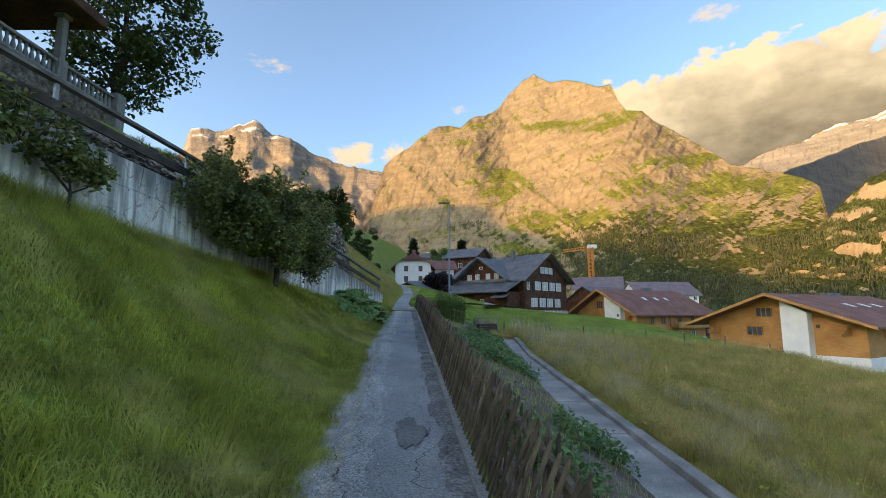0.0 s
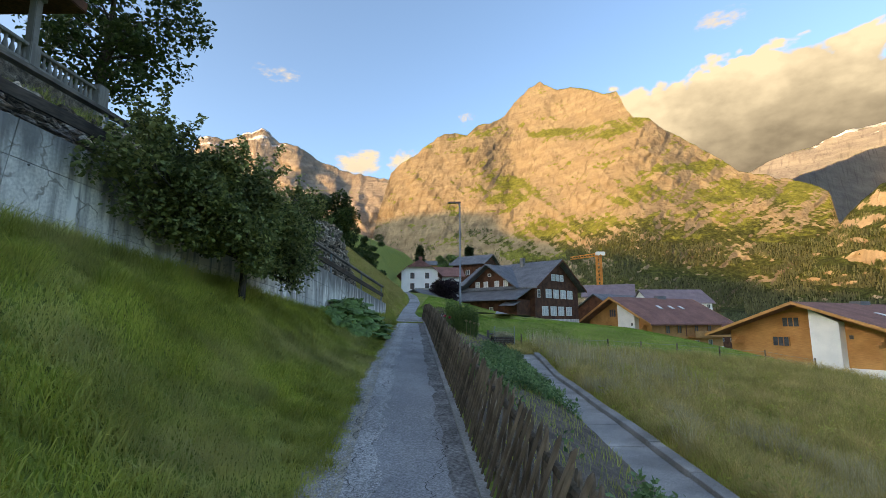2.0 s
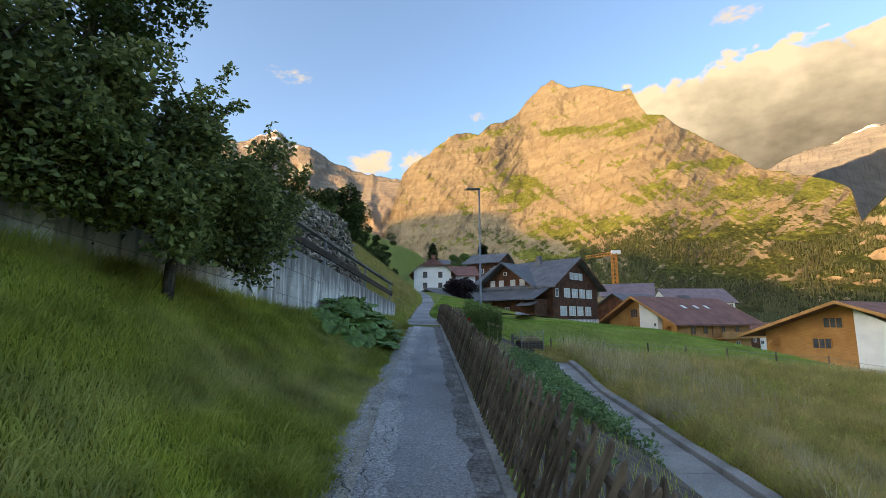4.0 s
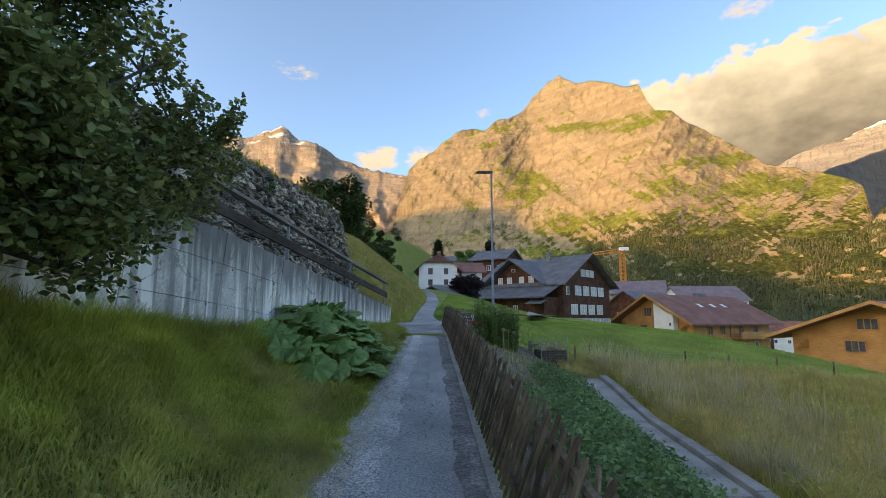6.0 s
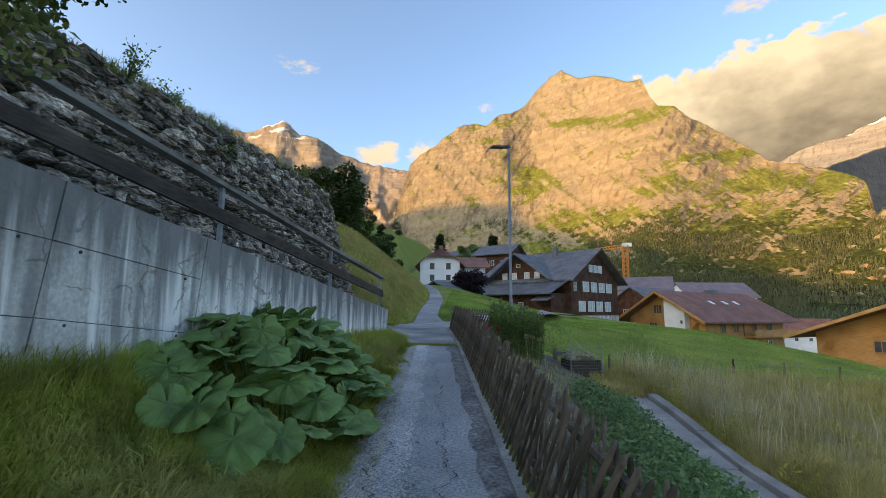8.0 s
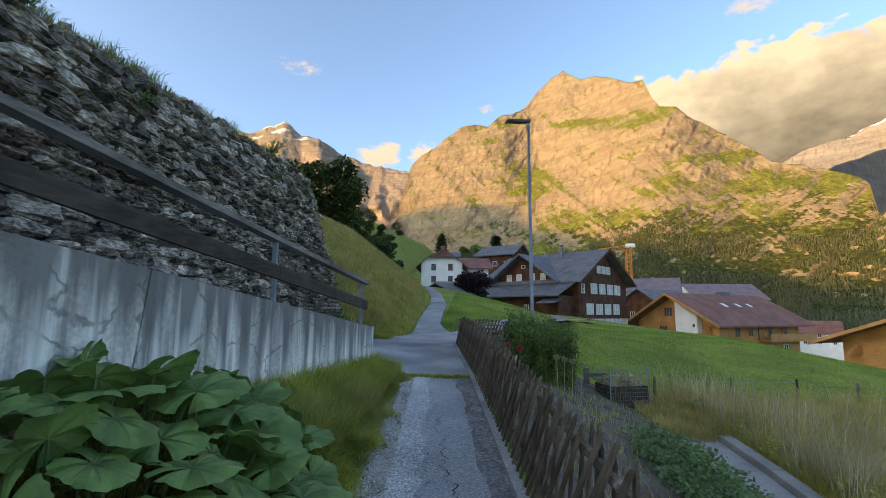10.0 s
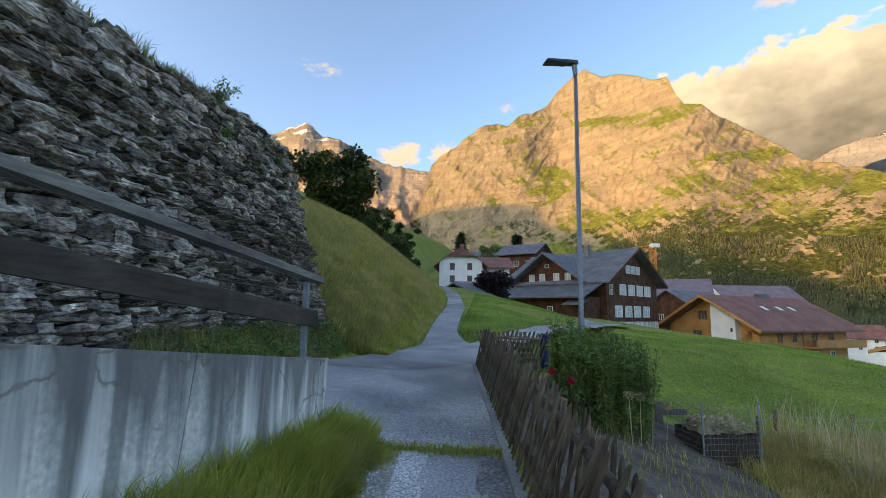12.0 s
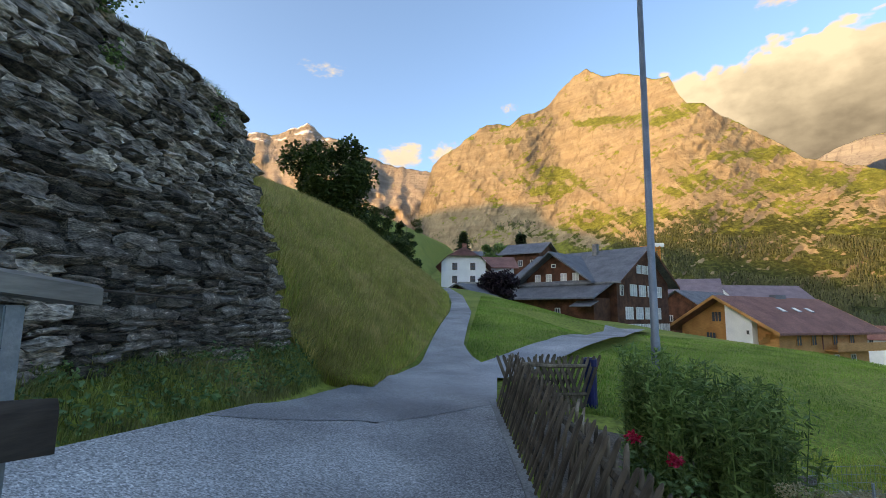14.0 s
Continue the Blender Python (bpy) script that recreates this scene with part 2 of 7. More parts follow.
def asphalt_mat(name, c1, c2, c3, stones):
    """Worn asphalt: broad stains, grain, and pale and dark stone chips."""
    m = mat(name, c1, c2, 0.8, 0.85, 0.9, 45, c3=c3, fine_amount=0.38, dist=0.01)
    n, l = m.node_tree.nodes, m.node_tree.links
    b = n["Principled BSDF"]
    src = b.inputs["Base Color"].links[0].from_socket
    tc = n.new("ShaderNodeTexCoord")
    v = n.new("ShaderNodeTexVoronoi")
    v.inputs["Scale"].default_value = 85.0
    l.new(tc.outputs["Object"], v.inputs["Vector"])
    sep = n.new("ShaderNodeSeparateColor")
    l.new(v.outputs["Color"], sep.inputs[0])
    r = n.new("ShaderNodeMapRange")
    r.inputs[1].default_value, r.inputs[2].default_value, r.inputs[3].default_value, r.inputs[4].default_value = 0, 1, 1 - stones * 0.8, 1 + stones
    l.new(sep.outputs[0], r.inputs[0])
    st = n.new("ShaderNodeTexNoise")
    st.inputs["Scale"].default_value, st.inputs["Detail"].default_value = 0.35, 5
    l.new(tc.outputs["Object"], st.inputs[0])
    sr = n.new("ShaderNodeMapRange")
    sr.inputs[1].default_value, sr.inputs[2].default_value, sr.inputs[3].default_value, sr.inputs[4].default_value = 0.35, 0.65, 0.72, 1.15
    l.new(st.outputs[0], sr.inputs[0])
    for s in (r, sr):
        mul = n.new("ShaderNodeVectorMath")
        mul.operation = "MULTIPLY"
        l.new(src, mul.inputs[0])
        l.new(s.outputs[0], mul.inputs[1])
        src = mul.outputs[0]
    l.new(src, b.inputs["Base Color"])
    return m


M = {}
M["soil_grass"] = mat("soil_grass", (0.15, 0.19, 0.03), (0.25, 0.27, 0.05), 0.25, 0.95, 0.6, 9, fine_amount=0.4, dist=0.06)
M["asphalt"] = asphalt_mat("asphalt", (0.27, 0.27, 0.275), (0.37, 0.365, 0.365), (0.44, 0.435, 0.43), 0.16)
M["asphalt_dark"] = asphalt_mat("asphalt_dark", (0.27, 0.26, 0.26), (0.38, 0.37, 0.365), (0.43, 0.42, 0.41), 0.25)
M["asphalt_stain"] = asphalt_mat("asphalt_stain", (0.15, 0.145, 0.14), (0.22, 0.215, 0.21), (0.26, 0.255, 0.25), 0.16)
M["gravel"] = asphalt_mat("gravel", (0.32, 0.31, 0.305), (0.48, 0.47, 0.455), (0.56, 0.55, 0.53), 0.55)
M["asphalt_edge"] = mat("asphalt_edge", (0.16, 0.15, 0.145), (0.28, 0.27, 0.26), 3.5, 0.92, 1.0, 28, c3=(0.38, 0.37, 0.35), fine_amount=0.5, dist=0.03)
M["verge"] = mat("verge", (0.30, 0.27, 0.22), (0.48, 0.43, 0.36), 5, 0.95, 1.0, 60, fine_amount=0.5, dist=0.02)
M["soil"] = mat("soil", (0.10, 0.078, 0.062), (0.19, 0.15, 0.12), 2.5, 0.98, 0.9, 30, fine_amount=0.4, dist=0.03)
M["concrete"] = concrete_mat("concrete")
M["concrete_core"] = mat("concrete_core", (0.12, 0.12, 0.12), (0.2, 0.2, 0.2), 3, 0.9, 0.4, 40)
M["concrete_strip"] = mat("concrete_strip", (0.23, 0.225, 0.215), (0.37, 0.355, 0.34), 1.3, 0.9, 0.5, 45, c3=(0.50, 0.48, 0.46), fine_amount=0.3)
M["stone"] = mat("stone", (0.12, 0.098, 0.08), (0.36, 0.305, 0.25), 3.4, 0.85, 1.0, 13, c3=(0.85, 0.76, 0.64), fine_amount=0.75, dist=0.05, fine_stretch=(1, 1, 2.6))
M["gap_dark"] = mat("gap_dark", (0.035, 0.033, 0.03), (0.08, 0.075, 0.07), 4, 0.98, 0.8, 20)
M["picket"] = mat("picket", (0.085, 0.062, 0.043), (0.20, 0.155, 0.11), 3, 0.9, 0.6, 30, c3=(0.50, 0.45, 0.38), fine_amount=0.4, fine_stretch=(1, 1, 0.15), dist=0.01)
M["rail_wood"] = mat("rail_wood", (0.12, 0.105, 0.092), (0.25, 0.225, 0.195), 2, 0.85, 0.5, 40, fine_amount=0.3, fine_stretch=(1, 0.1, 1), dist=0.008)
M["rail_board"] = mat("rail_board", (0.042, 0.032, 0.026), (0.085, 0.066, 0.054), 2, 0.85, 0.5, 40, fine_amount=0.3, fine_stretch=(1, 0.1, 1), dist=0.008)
M["galvanised"] = mat("galvanised", (0.20, 0.25, 0.28), (0.28, 0.33, 0.36), 8, 0.55, 0.15, 60, metal=0.5, fine_amount=0.12)
M["lamp_grey"] = mat("lamp_grey", (0.16, 0.19, 0.22), (0.22, 0.25, 0.28), 4, 0.5, 0.1, 60, metal=0.5, fine_amount=0.1)
M["lamp_head"] = mat("lamp_head", (0.06, 0.06, 0.065), (0.10, 0.10, 0.11), 4, 0.5, 0.1, 60, metal=0.3, fine_amount=0.1)
M["dark_timber"] = mat("dark_timber", (0.062, 0.024, 0.014), (0.13, 0.052, 0.03), 0.9, 0.85, 0.4, 7, fine_amount=0.45, fine_stretch=(1, 1, 6), dist=0.03)
M["orange_timber"] = mat("orange_timber", (0.42, 0.195, 0.07), (0.54, 0.27, 0.105), 0.6, 0.7, 0.3, 6, fine_amount=0.22, fine_stretch=(0.3, 0.3, 5), dist=0.02)
M["slate_roof"] = mat("slate_roof", (0.10, 0.105, 0.12), (0.15, 0.16, 0.175), 0.7, 0.7, 0.5, 5, fine_amount=0.3, dist=0.03)
M["brown_roof"] = mat("brown_roof", (0.18, 0.08, 0.065), (0.25, 0.115, 0.095), 0.5, 0.8, 0.5, 5, fine_amount=0.28, dist=0.03)
M["purple_roof"] = mat("purple_roof", (0.17, 0.13, 0.15), (0.22, 0.17, 0.19), 0.5, 0.8, 0.4, 5, fine_amount=0.2)
M["white_plaster"] = mat("white_plaster", (0.72, 0.73, 0.74), (0.82, 0.82, 0.82), 0.6, 0.9, 0.15, 12, fine_amount=0.06)
M["window_white"] = mat("window_white", (0.70, 0.70, 0.68), (0.80, 0.80, 0.78), 3, 0.6, 0.1, 30, fine_amount=0.05)
M["glass"] = mat("glass", (0.05, 0.06, 0.075), (0.09, 0.10, 0.12), 0.8, 0.2, 0.0, 5, spec=0.3, fine_amount=0.2)
M["curtain"] = mat("curtain", (0.42, 0.43, 0.44), (0.62, 0.62, 0.60), 1.2, 0.6, 0.0, 9, fine_amount=0.25)
M["pink_plaster"] = mat("pink_plaster", (0.52, 0.38, 0.32), (0.60, 0.45, 0.38), 0.6, 0.9, 0.1, 12, fine_amount=0.08)
M["crane"] = mat("crane", (0.45, 0.16, 0.03), (0.55, 0.21, 0.05), 0.5, 0.6, 0.1, 5, fine_amount=0.15)
M["bark"] = mat("bark", (0.045, 0.038, 0.03), (0.10, 0.085, 0.07), 5, 0.95, 0.9, 25, fine_amount=0.4, fine_stretch=(1, 1, 0.25), dist=0.03)
M["blue"] = mat("blue", (0.008, 0.012, 0.06), (0.014, 0.02, 0.10), 4, 0.4, 0.1, 30, fine_amount=0.15)
M["wire"] = mat("wire", (0.20, 0.24, 0.22), (0.30, 0.33, 0.30), 20, 0.5, 0.0, 40, metal=0.5, fine_amount=0.1)
M["compost"] = mat("compost", (0.05, 0.035, 0.03), (0.10, 0.07, 0.055), 8, 0.98, 0.9, 40, fine_amount=0.5, dist=0.03)
M["lawn_blade"] = leaf_mat("lawn_blade", (0.27, 0.33, 0.05), (0.56, 0.54, 0.13), dry=(0.60, 0.52, 0.22), patch=1.6, through_light=0.45)
M["meadow_blade"] = leaf_mat("meadow_blade", (0.25, 0.23, 0.055), (0.62, 0.49, 0.19), dry=(0.70, 0.52, 0.24), patch=2.2, through_light=0.45)
M["cut_lawn"] = leaf_mat("cut_lawn", (0.12, 0.24, 0.03), (0.27, 0.40, 0.08), patch=0.5)
M["verge_blade"] = leaf_mat("verge_blade", (0.10, 0.15, 0.03), (0.32, 0.32, 0.10), dry=(0.34, 0.26, 0.14), patch=2.0)
M["apple_leaf"] = leaf_mat("apple_leaf", (0.06, 0.09, 0.03), (0.30, 0.34, 0.12))
vary_pieces(M["stone"], 0.35, 1.75)
vary_pieces(M["picket"], 0.6, 1.4)
M["maple_leaf"] = leaf_mat("maple_leaf", (0.025, 0.05, 0.015), (0.075, 0.11, 0.03))
M["hedge_leaf"] = leaf_mat("hedge_leaf", (0.075, 0.145, 0.038), (0.21, 0.31, 0.095))
M["garden_leaf"] = leaf_mat("garden_leaf", (0.07, 0.15, 0.05), (0.20, 0.32, 0.13))
M["butterbur_leaf"] = leaf_mat("butterbur_leaf", (0.065, 0.15, 0.038), (0.18, 0.30, 0.085), through_light=0.25, patch=6.0)
M["conifer"] = leaf_mat("conifer", (0.024, 0.042, 0.02), (0.055, 0.082, 0.034))
# evening sun put into the colour: a yellower copy of conifer
M["sunlit_spruce"] = leaf_mat("sunlit_spruce", (0.032, 0.045, 0.018), (0.066, 0.08, 0.03))
M["purple_leaf"] = leaf_mat("purple_leaf", (0.018, 0.010, 0.016), (0.045, 0.025, 0.035))
M["red_petal"] = leaf_mat("red_petal", (0.55, 0.02, 0.05), (0.75, 0.05, 0.13))
M["dry_leaf"] = leaf_mat("dry_leaf", (0.34, 0.27, 0.13), (0.60, 0.55, 0.36))
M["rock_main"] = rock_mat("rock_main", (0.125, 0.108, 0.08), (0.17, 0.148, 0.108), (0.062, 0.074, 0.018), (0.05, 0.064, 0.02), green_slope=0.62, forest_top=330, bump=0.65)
M["rock_far"] = rock_mat("rock_far", (0.15, 0.135, 0.115), (0.22, 0.195, 0.165), (0.11, 0.12, 0.05), (0.055, 0.075, 0.025), snow_from=1380, green_slope=0.92, forest_top=100, snow_amount=0.6)
M["rock_glacier"] = rock_mat("rock_glacier", (0.11, 0.112, 0.115), (0.16, 0.16, 0.158), (0.12, 0.13, 0.05), (0.05, 0.07, 0.03), snow_from=1430, green_slope=0.98, forest_top=100, snow_amount=0.6)
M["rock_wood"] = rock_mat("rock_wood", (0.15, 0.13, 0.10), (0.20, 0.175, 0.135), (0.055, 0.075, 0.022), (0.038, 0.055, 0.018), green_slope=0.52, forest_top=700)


# ---- mesh helpers ----
def mesh_object(name, verts, faces, material, parent=None, label="", smooth=False):
    me = bpy.data.meshes.new(name)
    me.from_pydata(verts, [], faces)
    me.materials.append(material)
    if smooth:
        me.polygons.foreach_set("use_smooth", [True] * len(me.polygons))
    me.update()
    ob = new(name, me)
    if parent:
        ob.parent = parent
    if label:
        tagged(ob, label)
    return ob


def part(name, bm, material, parent=None, label="", smooth=False):
    me = bpy.data.meshes.new(name)
    bm.normal_update()
    bm.to_mesh(me)
    bm.free()
    me.materials.append(material)
    if smooth:
        me.polygons.foreach_set("use_smooth", [True] * len(me.polygons))
    ob = new(name, me)
    if parent:
        ob.parent = parent
    if label:
        tagged(ob, label)
    return ob


def big_mesh(name, co, faces, material, parent=None, smooth=False):
    """A mesh from numpy arrays: co (n, 3); faces (m, 3) or (m, 4)."""
    me = bpy.data.meshes.new(name)
    k = faces.shape[1]
    me.vertices.add(len(co))
    me.vertices.foreach_set("co", np.ascontiguousarray(co, dtype=np.float32).ravel())
    me.loops.add(faces.size)
    me.loops.foreach_set("vertex_index", np.ascontiguousarray(faces, dtype=np.int32).ravel())
    me.polygons.add(len(faces))
    me.polygons.foreach_set("loop_start", np.arange(0, faces.size, k, dtype=np.int32))
    me.polygons.foreach_set("loop_total", np.full(len(faces), k, dtype=np.int32))
    me.polygons.foreach_set("use_smooth", np.full(len(faces), smooth, dtype=bool))
    me.materials.append(material)
    me.update(calc_edges=True)
    ob = new(name, me)
    if parent:
        ob.parent = parent
    return ob


def empty(name, m=None):
    ob = new(name)
    if m is not None:
        ob.matrix_world = m
    return ob


def add_box(bm, x0, x1, y0, y1, z0, z1, m=None):
    vs = [bm.verts.new(Vector(c) if m is None else m @ Vector(c)) for c in (
        (x0, y0, z0), (x1, y0, z0), (x1, y1, z0), (x0, y1, z0), (x0, y0, z1), (x1, y0, z1), (x1, y1, z1), (x0, y1, z1))]
    for f in ((0, 3, 2, 1), (4, 5, 6, 7), (0, 1, 5, 4), (1, 2, 6, 5), (2, 3, 7, 6), (3, 0, 4, 7)):
        bm.faces.new([vs[i] for i in f])
    return vs


def box_bm(x0, x1, y0, y1, z0, z1, bevel=0.0, m=None):
    bm = bmesh.new()
    add_box(bm, x0, x1, y0, y1, z0, z1, m)
    if bevel:
        bmesh.ops.bevel(bm, geom=list(bm.edges), offset=bevel, segments=2, affect="EDGES")
    return bm


def add_tube(bm, points, radii, sides=8):
    """A tapered tube through the points, closed at both ends."""
    rings = []
    for i, p in enumerate(points):
        p = Vector(p)
        a = Vector(points[max(i - 1, 0)])
        c = Vector(points[min(i + 1, len(points) - 1)])
        q = (c - a).to_track_quat("Z", "Y")
        rings.append([bm.verts.new(p + q @ Vector((math.cos(2 * math.pi * k / sides) * radii[i], math.sin(2 * math.pi * k / sides) * radii[i], 0))) for k in range(sides)])
    for r, s in zip(rings, rings[1:]):
        for k in range(sides):
            bm.faces.new((r[k], r[(k + 1) % sides], s[(k + 1) % sides], s[k]))
    bm.faces.new(rings[0][::-1])
    bm.faces.new(rings[-1])


def curve_through(v, pts):
    return float(np.interp(v, [p[0] for p in pts], [p[1] for p in pts]))


def smooth01(v, lo, hi):
    t = min(max((v - lo) / (hi - lo), 0.0), 1.0)
    return t * t * (3 - 2 * t)


def blend(a, b, f):
    return a + (b - a) * f


# ---- the lie of the land ----
def path_z(y):
    return curve_through(y, ((-40, -3.3), (-10, -1.0), (20, 1.34), (26, 1.52), (31, 1.62), (36, 2.35), (60, 5.0), (100, 7.6), (200, 14)))


def path_left(y):
    return curve_through(y, ((-40, 2.6), (0, -0.58), (10, -1.45), (20, -2.05), (28, -3.45), (33, -3.3), (41, -3.4), (51, -4.35), (70, -8), (110, -17)))


def path_right(y):
    return curve_through(y, ((-40, 4.1), (26.2, -1.4), (30, -1.35), (31.5, -1.95), (33, -2.3), (41, -2.4), (51, -3.4), (70, -7), (110, -16)))


def fence_x(y):
    return 0.78 - 0.083 * y


def wall_x(y):
    return -4.42 + 0.129 * (y - 5.81)


def wall_top(y):
    return curve_through(y, ((-20, 5.0), (2.4, 3.72), (5.2, 3.62), (12, 3.04), (20, 2.16)))


def wall_base(y):
    return curve_through(y, ((-20, 4.2), (2.5, 2.85), (5.4, 2.48), (7.1, 2.3), (12, 1.7), (20, 1.55)))


def ramp_z(y):
    return curve_through(y, ((-20, 4.9), (5, 3.5), (12, 2.9), (20, 2.05), (22, 1.9), (25.5, 1.62), (30, 1.6)))


def stone_top(y):
    return curve_through(y, ((-20, 3.9), (4, 4.3), (7.5, 4.75), (14.5, 5.5), (18.3, 5.95), (21.5, 6.22), (25, 6.55), (27, 6.5)))


def stone_x(z):
    return -4.96 - 0.27 * (z - 2.3)


def strip_z(y):
    return curve_through(y, ((-30, -3.2), (0, -1.5), (11, -0.95), (18.5, -0.62), (21, -0.28), (23.5, -0.05), (25, 0.04), (28, 0.12)))


def meadow_z(x, y):
    return -0.35 - 0.08 * (x - 9.4) + 0.1 * (y - 28.5) - 0.10 * max(x - 20, 0) * smooth01(y, 18, 28)


def lawn_z(x, y):
    z = 1.35 - 0.072 * (x - 2) + 0.028 * (y - 27)
    drop = smooth01(x, 14, 34) * max(0.0, y - 52) * 0.11 + max(0.0, x - 13) * 0.10 * (1 - 0.75 * smooth01(y, 34, 52))
    return max(z - drop - 0.17 * max(x - 19, 0), -14.0)


def right_z(x, y):
    u = x - path_right(y)
    # garden and strip
    s = strip_z(y)
    z = blend(path_z(y) - 0.06, s, min(max((x - fence_x(y) - 0.1) / max(3.2 - fence_x(y), 0.5), 0), 1)) if x < 3.2 else s
    if x > 4.3:
        z = blend(s, meadow_z(x, y), smooth01(x, 4.3, 7.5))
    far = lawn_z(x, y)
    far = blend(path_z(y) - 0.04, far, smooth01(u, 0.2, 7.0 if y < 45 else 12.0))
    f = smooth01(y, 24.5, blend(28.0, 34.0, smooth01(x, 0.5, 4))) if x < 4 else smooth01(y, 26.5, blend(35.0, 40.0, smooth01(x, 4, 10)))
    z = blend(z, far, f)
    return z


def hill_z(x, y):
    d = max(path_left(y) - x, 0.0)
    z = path_z(y) + 0.78 * min(d, 6.5) + 0.42 * min(max(d - 6.5, 0), 25) + 0.30 * min(max(d - 31.5, 0), 700)
    return z + 0.1 * min(max(y - 70, 0), 500) * smooth01(d, 2, 30)


def left_z(x, y):
    w = wall_x(y)
    pl = path_left(y)
    near = blend(path_z(y) - 0.02, wall_base(y), smooth01((pl - x) / max(pl - w, 0.3), 0.0, 1.15) if x > w else 1.0)
    if x < w - 0.05:
        near = min(wall_base(y), ramp_z(y) - 0.25)
    top = stone_top(y) - 0.12
    behind = top + 0.40 * max(-6.35 - x, 0) + 0.14 * max(-14 - x, 0)
    near = blend(near, behind, min(max((-5.6 - x) / 0.7, 0), 1))
    # junction between the end of the concrete wall and the end of the stone wall
    road = path_z(y) + min(max((-2.2 - x) / 2.0, 0), 1) * max(0.0, ramp_z(y) - path_z(y)) - 0.04
    road = blend(road, 2.3, smooth01(-x, 4.25, 5.0))
    road = blend(road, behind, min(max((-5.6 - x) / 0.7, 0), 1))
    z = blend(near, road, smooth01(y, 19.9, 20.6))
    return blend(z, hill_z(x, y), smooth01(y, 26.8, 29.5))


def ground_z(x, y):
    pl, pr = path_left(y), path_right(y)
    if x < pl:
        z = left_z(x, y)
    elif x > pr:
        z = right_z(x, y)
    else:
        z = path_z(y) - 0.05
    r = math.hypot(x, y)
    if x > pr:
        z = blend(z, -16.0, smooth01(y - 0.25 * x, 110, 260))
    if x > pl and y > 100:
        rise = curve_through(y, ((100, 7.6), (140, 12.5), (200, 23), (260, 29), (420, 22), (700, 0)))
        z = blend(z, rise, (1 - smooth01(x, -8, 34)) * smooth01(y, 100, 130))
    if y < -12:
        z = blend(z, -2 + max(-x, 0) * 0.25, smooth01(-y, 12, 60))
    if r > 500:
        z = blend(z, -25.0, smooth01(r, 500, 1100))
    return z


def spaced(lo, hi, step, far_lo, far_hi, grow=1.13):
    core = list(np.arange(lo, hi, step))
    a, s = [lo], step
    while a[-1] > far_lo:
        s *= grow
        a.append(a[-1] - s)
    b, s = [core[-1]], step
    while b[-1] < far_hi:
        s *= grow
        b.append(b[-1] + s)
    return a[:0:-1] + core + b[1:]


gx = spaced(-7.2, 5.6, 0.16, -4800, 4800)
gy = spaced(-4.0, 33.0, 0.25, -4800, 4800)
gv = [(x, y, ground_z(x, y) + (0.05 * noise.noise(Vector((x * 0.9, y * 0.9, 0))) if x > 5 or x < path_left(y) - 0.3 else 0)) for y in gy for x in gx]
nx = len(gx)
gf = [(j * nx + i, j * nx + i + 1, (j + 1) * nx + i + 1, (j + 1) * nx + i) for j in range(len(gy) - 1) for i in range(nx - 1)]
ground = tagged(mesh_object("ground", gv, gf, M["soil_grass"], smooth=True), "grassy alpine hillside with short green turf", "ground", kind="structure")


